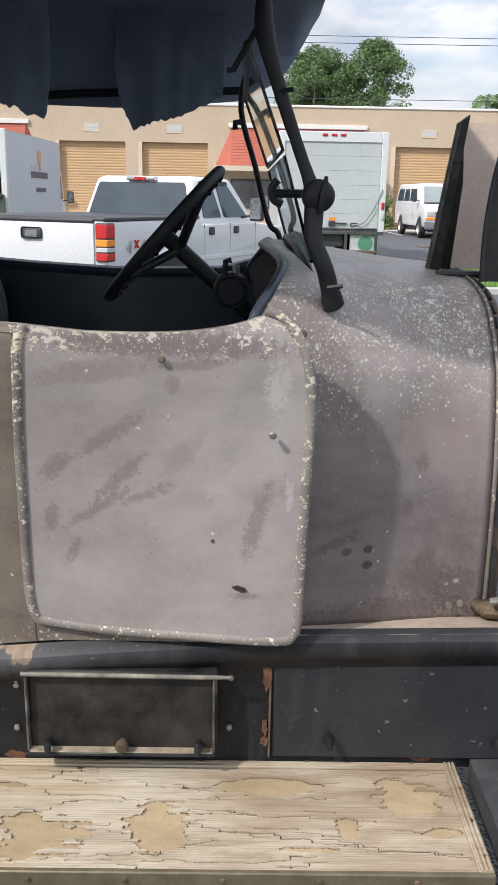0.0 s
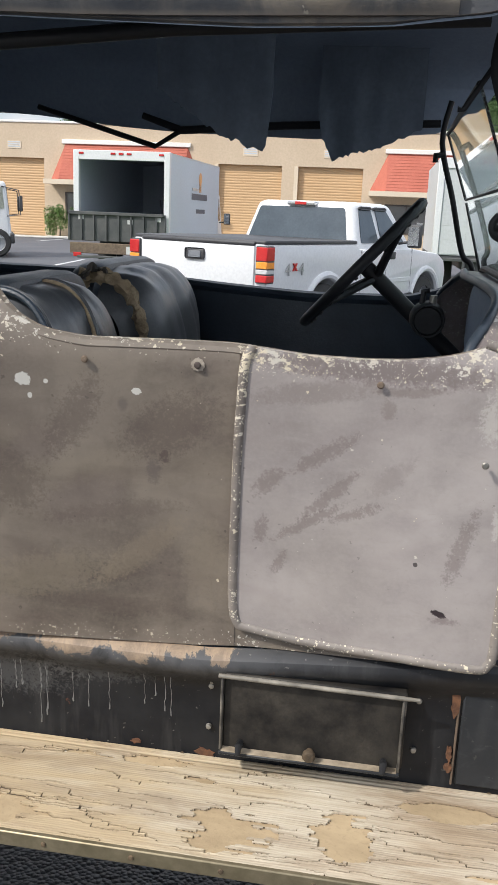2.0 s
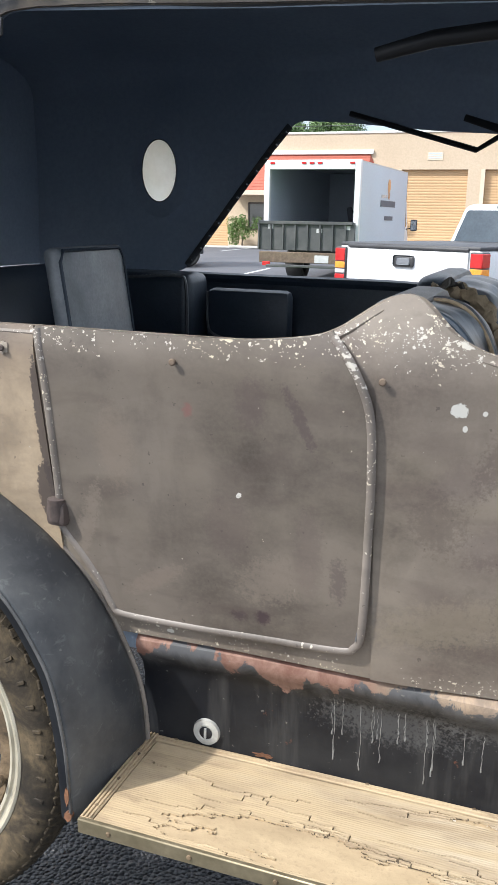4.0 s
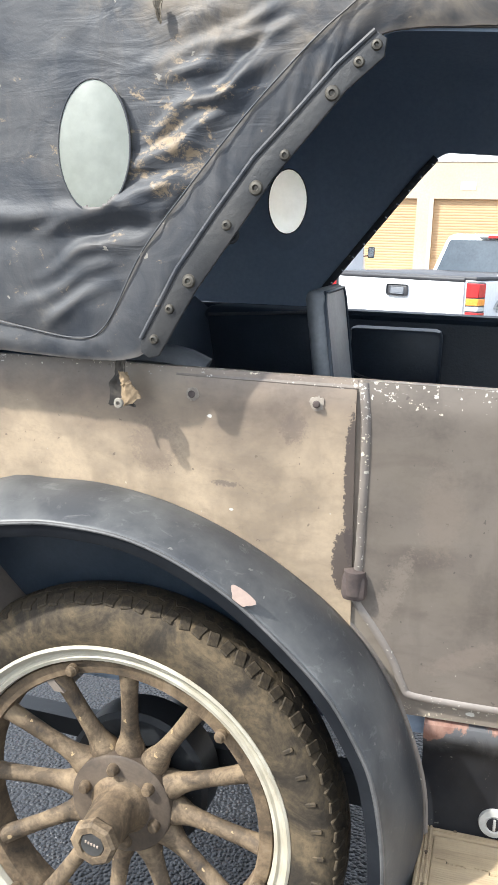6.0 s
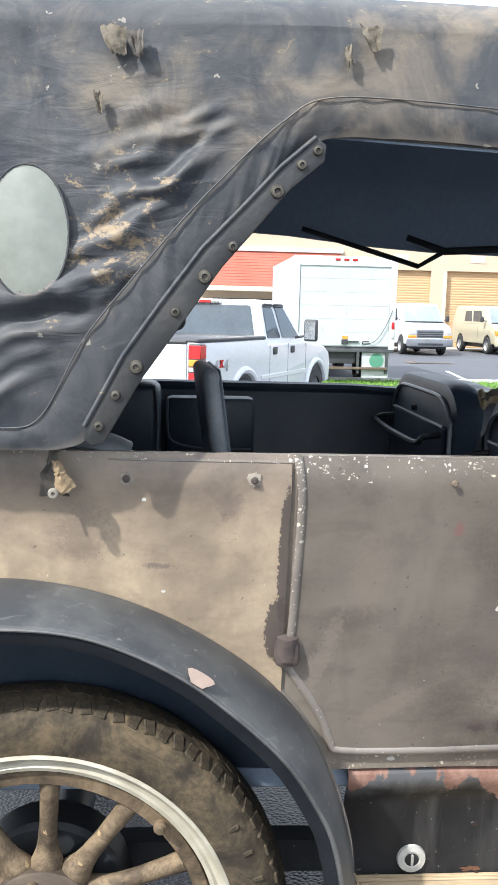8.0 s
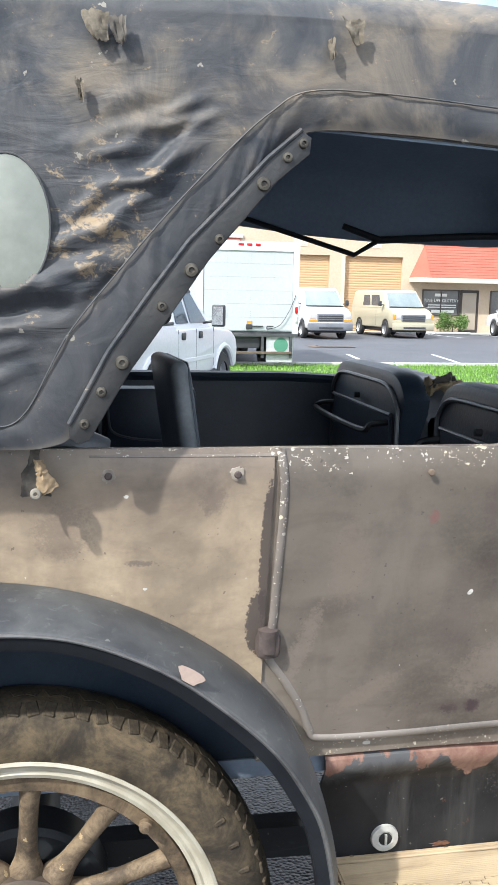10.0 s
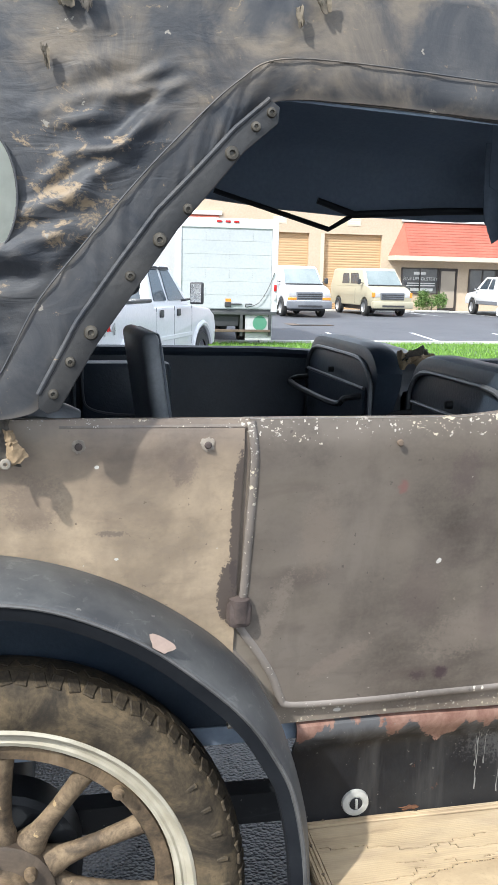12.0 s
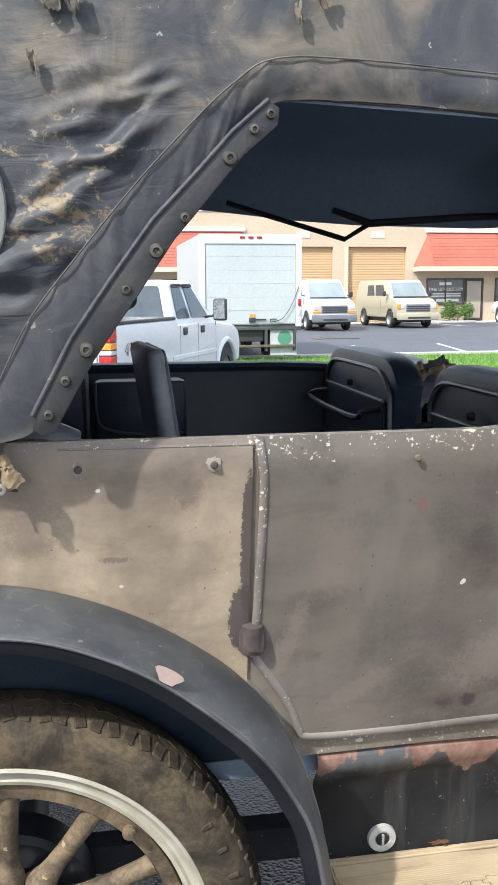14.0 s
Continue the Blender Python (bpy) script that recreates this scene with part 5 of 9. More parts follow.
for s in (-1, 1):
    lamp = part("tail_lamp", boxbm((s * 0.84, -0.03, 0.84), (s * 0.995, 0.14, 1.255), 0.02, 2), M_DARKPLASTIC, pick)
    for z0, z1, mm in ((1.09, 1.24, M_RED), (1.005, 1.08, M_AMBER), (0.945, 0.995, M_LENS), (0.855, 0.935, M_RED)):
        part("lens", boxbm((s * 0.852, -0.038, z0), (s * 1.001, 0.125, z1), 0.008), mm, lamp)
    car_wheel(pick, s * 0.86, RW, 0.40, 0.26)
    car_wheel(pick, s * 0.86, FW, 0.40, 0.26)
    mirror_arm(pick, s * 0.93, 3.50, 1.22, 0.2, 0.32)
    for yc in (RW, FW):
        pts = [(s * (W - 0.012), y, z) for y, z in arch(yc, 0.545, 0.56, 14)]
        part("wheel_arch", tubebm(pts, 0.05, 8), M_WHITE, pick)
    for yd in (2.38, 3.13):
        h = part("door_handle", boxbm((s * (W - 0.005), yd, 1.06), (s * (W + 0.02), yd + 0.15, 1.16), 0.02, 2), M_DARKPLASTIC, pick)
    for yd in (2.26, 3.02, 3.86):
        part("door_gap", boxbm((s * (W - 0.006), yd, 0.62), (s * (W + 0.002), yd + 0.010, 1.2)), M_GREYBUMPER, pick)
    part("side_trim", boxbm((s * (W - 0.01), 1.95, 0.74), (s * (W + 0.012), 3.86, 0.80), 0.005), M_WHITE, pick)
LO, HI = (0.91, 2.18, 4.08, 1.19), (0.745, 2.36, 3.50, 1.80)
cab = part("cab", frustum(LO, HI, 0.10), M_WHITE, pick)
part("rear_window", pane(rear_face(LO, HI), 0.06, 0.94, 0.14, 0.86, slant=0.01), M_AUTOGLASS, cab, "tinted rear window")
part("windscreen", pane(front_face(LO, HI), 0.07, 0.93, 0.12, 0.9), M_AUTOGLASS, cab)
for s in (-1, 1):
    fc = side_face(LO, HI, s)
    for u0, u1, sl in (((0.11, 0.40, 0.01), (0.45, 0.86, 0.10)) if s > 0 else ((0.14, 0.55, 0.02), (0.60, 0.89, 0.01))):
        part("side_window", pane(fc, u0, u1, 0.14, 0.86, slant=sl), M_AUTOGLASS, cab)
        part("window_visor", pane(fc, u0, u1 - sl, 0.83, 0.90, 0.035, 0.03), M_DARKPLASTIC, cab)
bl = part("brake_light", boxbm((-0.22, 2.285, 1.735), (0.22, 2.41, 1.79), 0.015, 2), M_CHROME, cab)
part("lens", boxbm((-0.09, 2.277, 1.742), (0.09, 2.295, 1.783), 0.006), M_RED, bl)
bm = words("4", 0.20, 0.006)
bm2 = words("4", 0.20, 0.006)
for b_, y, nm in ((bm, 0.42, "numeral"), (bm2, 0.72, "numeral")):
    b_.transform(Matrix.Translation((W + 0.012, y, 0.98)) @ Matrix.Rotation(radians(90), 4, "Z") @ Matrix.Scale(1.25, 4, (1, 0, 0)))
    part(nm, b_, M_ALLOY, pick, "silver four-wheel-drive numeral")
bm = words("x", 0.2, 0.008)
bm.transform(Matrix.Translation((W + 0.014, 0.57, 1.03)) @ Matrix.Rotation(radians(90), 4, "Z"))
part("letter", bm, M_RED, pick, "red letter between the numerals")

# box trucks, tail towards the old car
def box_truck(at, label, side_mat, length, open_back, zb=0.92, zt=2.98, half=1.2):
    t = thing("box_truck", label, "box truck", at=at)
    wall = 0.05
    cargo = part("cargo_box", boxbm((-half, 0.02, zb), (-half + wall, length, zt)), side_mat, t)
    part("side_panel", boxbm((half - wall, 0.02, zb), (half, length, zt)), side_mat, cargo)
    part("front_panel", boxbm((-half, length - wall, zb), (half, length, zt)), side_mat, cargo)
    part("roof_panel", boxbm((-half, 0.02, zt), (half, length, zt + 0.04)), M_TRUCKBOX, cargo)
    part("floor_panel", boxbm((-half, 0.02, zb - 0.1), (half, length, zb)), M_LIFT, cargo)
    fr = part("rear_frame", boxbm((-half - 0.01, -0.04, zb - 0.06), (-half + 0.13, 0.1, zt + 0.05), 0.01), M_WHITE, t)
    part("post", boxbm((half - 0.13, -0.04, zb - 0.06), (half + 0.01, 0.1, zt + 0.05), 0.01), M_WHITE, fr)
    part("header", boxbm((-half + 0.13, -0.04, zt - 0.17), (half - 0.13, 0.1, zt + 0.05), 0.01), M_WHITE, fr)
    for x_ in ((-1.0, -0.2, 0.0, 0.2, 1.0) if open_back else (-0.2, 0.0, 0.2)):
        part("marker_lamp", boxbm((x_ - 0.06, -0.06, zt - 0.05), (x_ + 0.06, -0.03, zt), 0.008), M_RED, fr)
    if open_back:
        part("cargo_bundle", tubebm(spline([(0.1, 3.6, zb), (0.15, 3.5, zb + 0.5), (0.0, 3.6, zb + 0.95)]), [0.2 - 0.008 * i for i in range(17)], 8), M_INK, t)
        gate = part("lift_gate", boxbm((-half - 0.08, -0.14, zb - 0.12), (half - 0.05, -0.08, zb + 0.56), 0.01), M_LIFT, t, "dirty steel lift gate, folded up")
        for i in range(8):
            x_ = -half - 0.1 + i * 0.315
            part("rib", boxbm((x_, -0.19, zb - 0.12), (x_ + 0.04, -0.14, zb + 0.5)), M_LIFT, gate)
        part("top_rail", boxbm((-half - 0.08, -0.2, zb + 0.5), (half - 0.1, -0.08, zb + 0.58), 0.01), M_LIFT, gate)
        for x_, z_ in ((-1.05, 0.44), (0.2, 0.36), (0.9, 0.44)):
            part("sticker", boxbm((x_, -0.146, zb + z_ - 0.05), (x_ + 0.14, -0.141, zb + z_ + 0.05)), M_LENS, gate)
        part("bumper", boxbm((-half - 0.05, -0.22, zb - 0.42), (half - 0.1, -0.1, zb - 0.16), 0.015), M_RUST, t)
        part("step", boxbm((-half + 0.2, -0.4, zb - 0.52), (half - 0.1, -0.15, zb - 0.46), 0.01), M_LIFT, t)
        part("plate", boxbm((0.2, -0.235, zb - 0.40), (0.55, -0.225, zb - 0.22)), M_LENS, t)
        for x_ in (-1.05, 1.0):
            part("tail_lamp", boxbm((x_ - 0.1, -0.25, zb - 0.50), (x_ + 0.1, -0.2, zb - 0.40), 0.01), M_RED, t)
    else:
        d = part("roll_door", boxbm((-half + 0.13, 0.0, zb), (half - 0.13, 0.03, zt - 0.17)), M_TRUCKBOX, t)
        for k in range(6):
            z_ = zb + 0.02 + k * 0.305
            part("door_slat", boxbm((-half + 0.14, -0.012, z_), (half - 0.14, 0.004, z_ + 0.302), 0.002), M_TRUCKBOX, d)
        for x_ in (-0.5, 0.05, 0.6):
            for k in range(4):
                for j in range(4):
                    part("rivet", boxbm((x_ - 0.008, -0.018, zb + 0.3 + k * 0.42 + j * 0.05), (x_ + 0.008, -0.011, zb + 0.316 + k * 0.42 + j * 0.05)), M_ALLOY, d)
        part("latch", boxbm((-0.05, -0.06, zb + 0.05), (0.1, -0.01, zb + 0.16), 0.01), M_DARKPLASTIC, d)
        part("latch_bar", boxbm((0.1, -0.05, zb + 0.1), (0.35, -0.02, zb + 0.13)), M_DARKPLASTIC, d)
        part("latch_label", boxbm((-0.03, -0.02, zb + 0.17), (0.1, -0.012, zb + 0.24)), M_AMBER, d)
        part("pull_handle", tubebm([(0.45, -0.02, zb + 0.06), (0.45, -0.05, zb + 0.12), (0.6, -0.05, zb + 0.12)], 0.015, 6), M_DARKPLASTIC, d)
        part("cord", tubebm(spline([(0.47, -0.05, zb + 0.05), (0.75, -0.06, zb + 0.15), (0.98, -0.06, zb + 0.5), (1.12, -0.06, zb + 0.85)]), 0.008, 5), M_DARKPLASTIC, d)
        for z_ in (0.28, 0.5):
            part("tail_lamp", boxbm((half - 0.08, -0.07, zb + z_ - 0.08), (half - 0.01, -0.03, zb + z_ + 0.08), 0.02, 2), M_RED if z_ > 0.4 else M_LENS, t)
        part("bed_edge", boxbm((-half, -0.06, zb - 0.13), (half, 0.02, zb - 0.06), 0.008), M_LIFT, t)
        part("bumper_bar", boxbm((-0.55, -0.1, zb - 0.53), (half - 0.15, -0.02, zb - 0.47), 0.01), M_RUST, t)
        for x_ in (-0.52, 0.32, 1.0):
            part("bumper_post", boxbm((x_, -0.06, zb - 0.62), (x_ + 0.06, 0.02, zb - 0.12)), M_LIFT, t)
        part("tool_box", boxbm((-0.45, 0.05, zb - 0.4), (0.3, 0.3, zb - 0.12), 0.01), M_DARKPLASTIC, t)
        flap = part("mud_flap", boxbm((0.45, 0.0, zb - 0.72), (half - 0.1, 0.02, zb - 0.13)), M_LENS, t, "pale mud flap with a green mark")
        part("flap_mark", lathe(bmesh.new(), [(0.0, -0.006), (0.17, -0.006), (0.17, 0.0)], (0.8, 0.0, zb - 0.32), "y", 24), M_GREENLOGO, flap)
    for s in (-1, 1):
        car_wheel(t, s * 0.85, 1.7, 0.42, 0.45)
        car_wheel(t, s * 0.95, length + 0.9, 0.42, 0.26)
        mirror_arm(t, s * 1.05, length + 0.9, 1.25, 0.2, 0.34)
    part("frame_rail", boxbm((-0.45, 0.3, zb - 0.35), (0.45, length + 0.6, zb - 0.12)), M_DARKPLASTIC, t)
    cabp = part("cab", frustum((1.02, length + 0.1, length + 1.75, 0.45), (0.95, length + 0.15, length + 1.35, 2.2), 0.1), M_WHITE, t)
    for s in (-1, 1):
        part("side_window", pane(side_face((1.02, length + 0.1, length + 1.75, 0.45), (0.95, length + 0.15, length + 1.35, 2.2), s), 0.3, 0.8, 0.52, 0.9), M_AUTOGLASS, cabp)
    return t


chr_truck = box_truck(pose(-6.62, 21.0, -0.13, 0, 0, -1.0), "pale blue box truck with open back and folded lift gate", M_BOXBLUE, 5.6, True, 0.92, 2.88)
sx = 1.206
part("emblem", lathe(bmesh.new(), [(0.0, 0.004), (0.17, 0.004), (0.17, 0.0)], (sx, 3.15, 2.45), "x", 20), M_GOLD, chr_truck, "orange round emblem")
for i in range(5):
    part("emblem_ray", boxbm((sx, 3.05 + 0.05 * i, 2.1), (sx + 0.003, 3.07 + 0.05 * i, 2.32)), M_GOLD, chr_truck)
part("name_bar", boxbm((sx, 2.2, 1.9), (sx + 0.003, 4.0, 2.06)), M_INK, chr_truck, "dark lettering bar")
part("name_bar", boxbm((sx, 2.25, 2.13), (sx + 0.003, 2.95, 2.2)), M_LENS, chr_truck)
part("name_bar", boxbm((sx, 2.7, 1.55), (sx + 0.003, 3.75, 1.66)), M_INK, chr_truck, "dark lettering bar")

box_truck(pose(2.01, 20.0, -0.14, 0, 0, 0.5), "white box truck with a closed roll-up back door", M_TRUCKBOX, 5.0, False, 0.9, 2.9, 1.19)


# pale base colour stands in for the sky mirrored in the van windscreens
M_VANGLASS_SKYLIT = plain("van_glass_with_sky_sheen", (0.17, 0.21, 0.215), (0.27, 0.31, 0.31), 1.2, 0.08, 0, 30, 0, 0.8)


def van(at, label, paint, bumper, dodge):
    t = thing("van", label, "van", at=at)
    w = 0.89
    part("body", lower_body(w, 0.0, 5.15, 0.42, [(0.0, 1.28), (4.3, 1.30), (4.8, 1.20), (5.12, 1.06), (5.22, 0.95), (5.25, 0.6)], (1.1, 4.25), 0.42, 0.07), paint, t)
    lo, hi = (0.89, 0.0, 4.42, 1.26), (0.76, 0.08, 3.72, 2.02)
    cabp = part("upper_body", frustum(lo, hi, 0.12), paint, t)
    part("windscreen", pane(front_face(lo, hi), 0.07, 0.93, 0.07, 0.84), M_VANGLASS_SKYLIT, cabp)
    part("wiper_cowl", boxbm((-0.78, 4.40, 1.27), (0.78, 4.52, 1.315), 0.01), M_DARKPLASTIC, cabp)
    part("rear_window", pane(rear_face(lo, hi), 0.1, 0.9, 0.3, 0.85), M_AUTOGLASS, cabp)
    for s in (-1, 1):
        fc = side_face(lo, hi, s)
        spans = ((0.60, 0.86), (0.36, 0.57)) if s > 0 else ((0.14, 0.40), (0.43, 0.64))
        if not dodge:
            spans += (((0.08, 0.33),) if s > 0 else ((0.67, 0.92),))
        for u0, u1 in spans:
            part("side_window", pane(fc, u0, u1, 0.12, 0.72, slant=0.02), M_AUTOGLASS, cabp)
        mirror_arm(t, s * 0.86, 4.1, 1.32, 0.14, 0.22)
        for y in (1.1, 4.25):
            car_wheel(t, s * 0.80, y, 0.36, 0.22)
        part("door_gap", boxbm((s * (w - 0.005), 3.2, 0.5), (s * (w + 0.003), 3.215, 1.15)), M_DARKPLASTIC, t)
        hl = part("headlamp", boxbm((s * 0.56, 5.14, 0.80), (s * 0.85, 5.25, 1.0), 0.02, 2), M_LENS, t)
        part("indicator", boxbm((s * 0.54, 5.16, 0.68), (s * 0.88, 5.265, 0.78), 0.01) if not dodge else boxbm((s * 0.78, 5.12, 0.80), (s * 0.895, 5.258, 1.0), 0.01), M_AMBER, hl)
    part("grille", boxbm((-0.54, 5.18, 0.68), (0.54, 5.258, 1.0), 0.02), M_GREYBUMPER, t)
    for z in (0.72, 0.80, 0.88):
        part("grille_bar", boxbm((-0.5, 5.25, z), (0.5, 5.268, z + 0.045)), M_DARKPLASTIC, t)
    part("front_bumper", boxbm((-0.91, 5.1, 0.34), (0.91, 5.38, 0.64), 0.05, 2), bumper, t)
    part("bumper_slot", boxbm((-0.5, 5.375, 0.4), (0.5, 5.385, 0.48)), M_DARKPLASTIC, t)
    part("underbody", boxbm((-0.7, 0.3, 0.25), (0.7, 5.0, 0.45)), M_DARKPLASTIC, t)
    return t


def facing(x, y, yaw, back=5.2):
    """The pose of a vehicle whose nose stands at x, y and points along yaw (0 is +y)."""
    a = radians(yaw)
    return pose(x + math.sin(a) * back, y - math.cos(a) * back, ground_z(x, y), 0, 0, yaw)


M_CREAMVAN = plain("cream_van_paint", (0.42, 0.385, 0.28), (0.47, 0.435, 0.325), 0.6, 0.35, 0, 30, 0)
van(facing(7.7, 33.3, 183), "white passenger van with orange indicators and grey bumper", M_WHITE, M_GREYBUMPER, False)
van(facing(11.75, 34.9, 183), "cream cargo van parked nose outwards", M_CREAMVAN, M_CREAMVAN, True)

# silver pickup further off
tun = thing("pickup_truck", "white and grey extended-cab pickup parked at the shops", "pickup truck", at=pose(17.95, 34.2, 0, 0, 0, -3))
part("body", lower_body(0.95, 0.0, 5.4, 0.5, [(0.0, 1.05), (2.0, 1.05), (2.02, 1.12), (4.2, 1.1), (5.2, 1.0), (5.42, 0.8)], (1.2, 4.55), 0.44, 0.05), M_WHITE, tun)
part("lower_trim", boxbm((-0.965, 1.7, 0.5), (0.965, 4.05, 0.68), 0.02), M_GREYBUMPER, tun)
part("bumper", boxbm((-0.95, -0.12, 0.45), (0.95, 0.02, 0.62), 0.02), M_CHROME, tun)
lo, hi = (0.9, 2.0, 4.45, 1.1), (0.72, 2.25, 3.6, 1.76)
tc = part("cab", frustum(lo, hi, 0.09), M_WHITE, tun)
part("rear_window", pane(rear_face(lo, hi), 0.08, 0.92, 0.2, 0.88), M_AUTOGLASS, tc)
part("windscreen", pane(front_face(lo, hi), 0.08, 0.92, 0.1, 0.9), M_AUTOGLASS, tc)
for s in (-1, 1):
    for u0, u1 in (((0.62, 0.88), (0.2, 0.58)) if s < 0 else ((0.12, 0.38), (0.42, 0.8))):
        part("side_window", pane(side_face(lo, hi, s), u0, u1, 0.15, 0.85, slant=0.03), M_AUTOGLASS, tc)
    part("tail_lamp", boxbm((s * 0.80, -0.02, 0.75), (s * 0.955, 0.1, 1.02), 0.01), M_RED, tun)
    mirror_arm(tun, s * 0.9, 3.9, 1.12, 0.12, 0.18)
    for y in (1.2, 4.55):
        car_wheel(tun, s * 0.84, y, 0.37, 0.24)

# white sedan at the edge of the lot
sed = thing("sedan_car", "white sedan parked in the lot", "car", at=pose(15.35, 25.3, 0, 0, 0, 8))
part("body", lower_body(0.88, 0.0, 4.6, 0.3, [(0.0, 0.9), (1.0, 0.95), (3.3, 0.92), (4.4, 0.75), (4.62, 0.55)], (0.95, 3.7), 0.36, 0.06), M_WHITE, sed)
lo, hi = (0.84, 0.7, 3.4, 0.92), (0.62, 1.35, 2.6, 1.42)
sc = part("cabin", frustum(lo, hi, 0.09), M_WHITE, sed)
for s in (-1, 1):
    part("side_window", pane(side_face(lo, hi, s), 0.12, 0.88, 0.12, 0.85, slant=0.12), M_AUTOGLASS, sc)
    for y in (0.95, 3.7):
        car_wheel(sed, s * 0.78, y, 0.32, 0.2)
part("windscreen", pane(front_face(lo, hi), 0.06, 0.94, 0.08, 0.9), M_AUTOGLASS, sc)
part("rear_window", pane(rear_face(lo, hi), 0.06, 0.94, 0.08, 0.9), M_AUTOGLASS, sc)

# cab-over dump truck, side on
dump = thing("dump_truck", "white cab-over truck with a dark stake bed", "truck", at=pose(-16.98, 23.67, -0.08, 0, 0, -65))
lo, hi = (1.0, 5.00, 5.78, 0.55), (0.95, 5.02, 5.62, 2.2)
part("frame_rail", boxbm((-0.45, 0.2, 0.5), (0.45, 5.2, 0.75)), M_DARKPLASTIC, dump)
dc = part("cab", frustum(lo, hi, 0.1), M_WHITE, dump)
for s in (-1, 1):
    part("side_window", pane(side_face(lo, hi, s), 0.25, 0.82, 0.52, 0.9) if s > 0 else pane(side_face(lo, hi, s), 0.18, 0.75, 0.52, 0.9), M_CELLULOID, dc)
    part("door_handle", boxbm((s * 0.975, 5.08, 1.15), (s * 1.02, 5.18, 1.2)), M_DARKPLASTIC, dc)
    for y in (1.2, 5.33):
        car_wheel(dump, s * 0.92, y, 0.42, 0.3)
    part("mirror_frame", tubebm([(s * 0.95, 5.5, 2.05), (s * 1.1, 6.0, 1.95), (s * 1.1, 6.04, 1.25), (s * 0.97, 5.65, 1.2)], 0.018, 6), M_DARKPLASTIC, dump)
    part("mirror", boxbm((s * 1.04, 6.0, 1.35), (s * 1.2, 6.10, 1.80), 0.02), M_DARKPLASTIC, dump)
    part("side_board", boxbm((s * 1.05, 0.0, 0.95), (s * 1.1, 4.88, 2.05)), M_LIFT, dump)
    for i in range(6):
        part("stake", boxbm((s * 1.1, 0.1 + i * 0.92, 0.95), (s * 1.14, 0.2 + i * 0.92, 2.1)), M_DARKPLASTIC, dump)
    part("bed_rail", boxbm((s * 1.0, 0.0, 0.84), (s * 1.12, 4.88, 0.95)), M_RUST, dump)
part("windscreen", pane(front_face(lo, hi), 0.06, 0.94, 0.45, 0.92), M_AUTOGLASS, dc)
part("bed_floor", boxbm((-1.05, 0.0, 0.78), (1.05, 4.88, 0.86)), M_LIFT, dump)
part("head_board", boxbm((-1.05, 4.86, 0.9), (1.05, 4.93, 2.3)), M_LIFT, dump)
part("tank", boxbm((0.5, 2.2, 0.4), (1.0, 3.7, 0.78), 0.06, 2), M_DARKPLASTIC, dump)
part("bumper", boxbm((-1.0, 5.7, 0.4), (1.0, 5.85, 0.7), 0.03), M_DARKPLASTIC, dump)

# ---- the old touring car; x forward, camera side at low y, middle plane y = MID ----
MID = 1.92
car = thing("touring_car", "old touring car, flaking grey-brown paint, torn black canvas top", "vintage car")

Y_TOP = [(-2.6, 1.30), (-2.0, 1.20), (-1.6, 1.195), (-1.39, 1.196), (-1.07, 1.205), (-0.74, 1.20), (-0.6, 1.235), (-0.35, 1.281), (0.11, 1.287), (0.22, 1.29), (0.65, 1.38)]
Y_BOT = [(-2.6, 1.40), (-2.0, 1.30), (-1.6, 1.30), (-1.226, 1.305), (-0.74, 1.295), (-0.29, 1.345), (0.07, 1.287), (0.22, 1.29), (0.65, 1.38)]
RAIL = [(-2.6, 1.254), (-1.64, 1.253), (-1.33, 1.251), (-1.1, 1.249), (-0.96, 1.249), (-0.89, 1.256), (-0.845, 1.263), (-0.81, 1.278), (-0.78, 1.300), (-0.755, 1.318), (-0.735, 1.326), (-0.715, 1.327), (-0.70, 1.319), (-0.68, 1.298), (-0.66, 1.277), (-0.63, 1.258), (-0.6, 1.246), (-0.54, 1.236), (-0.3, 1.235), (-0.176, 1.223), (-0.09, 1.222), (-0.02, 1.225), (0.037, 1.233), (0.08, 1.244), (0.11, 1.256), (0.2, 1.262)]
SILL = [(-2.6, 0.66), (-1.24, 0.668), (-1.0, 0.674), (-0.8, 0.674), (-0.55, 0.669), (-0.35, 0.668), (-0.15, 0.685), (0.16, 0.708), (0.31, 0.711), (0.5, 0.716)]


def side_y(x, z):
    a, b = smooth_table(Y_TOP, x, 0.06), smooth_table(Y_BOT, x, 0.06)
    y = b + (a - b) * (z - 0.62) / 0.58
    k = max(0.0, (z - 1.19) / 0.06)
    return y + 0.012 * k * k


def rail_z(x):
    return smooth_table(RAIL, x, 0.012)


def sill_z(x):
    return lerp_table(SILL, x)


def skin(x0, x1, lo, hi, nx, nz, off=0.0, thick=0.012, name="", material=None, parent=None, label="", lean=0.0):
    """A body panel between two heights along x, following the side of the car."""
    rows = []
    for i in range(nx + 1):
        x = x0 + (x1 - x0) * i / nx
        a, b = lo(x), hi(x)
        rows.append([(x, side_y(x, a + (b - a) * j / nz) - off - lean * (x - x0), a + (b - a) * j / nz) for j in range(nz + 1)])
    return part(name, sheet(rows, (0, thick, 0)), material, parent, label)


# wheel-arch seam: where the fender meets the rear quarter
SEAM = [(-2.6, 0.62), (-2.25, 0.70), (-2.15, 0.86), (-2.05, 0.95), (-1.9, 1.03), (-1.757, 1.046), (-1.672, 1.041), (-1.585, 1.016), (-1.495, 0.971), (-1.399, 0.897), (-1.337, 0.832), (-1.294, 0.771), (-1.241, 0.683), (-1.2, 0.64)]


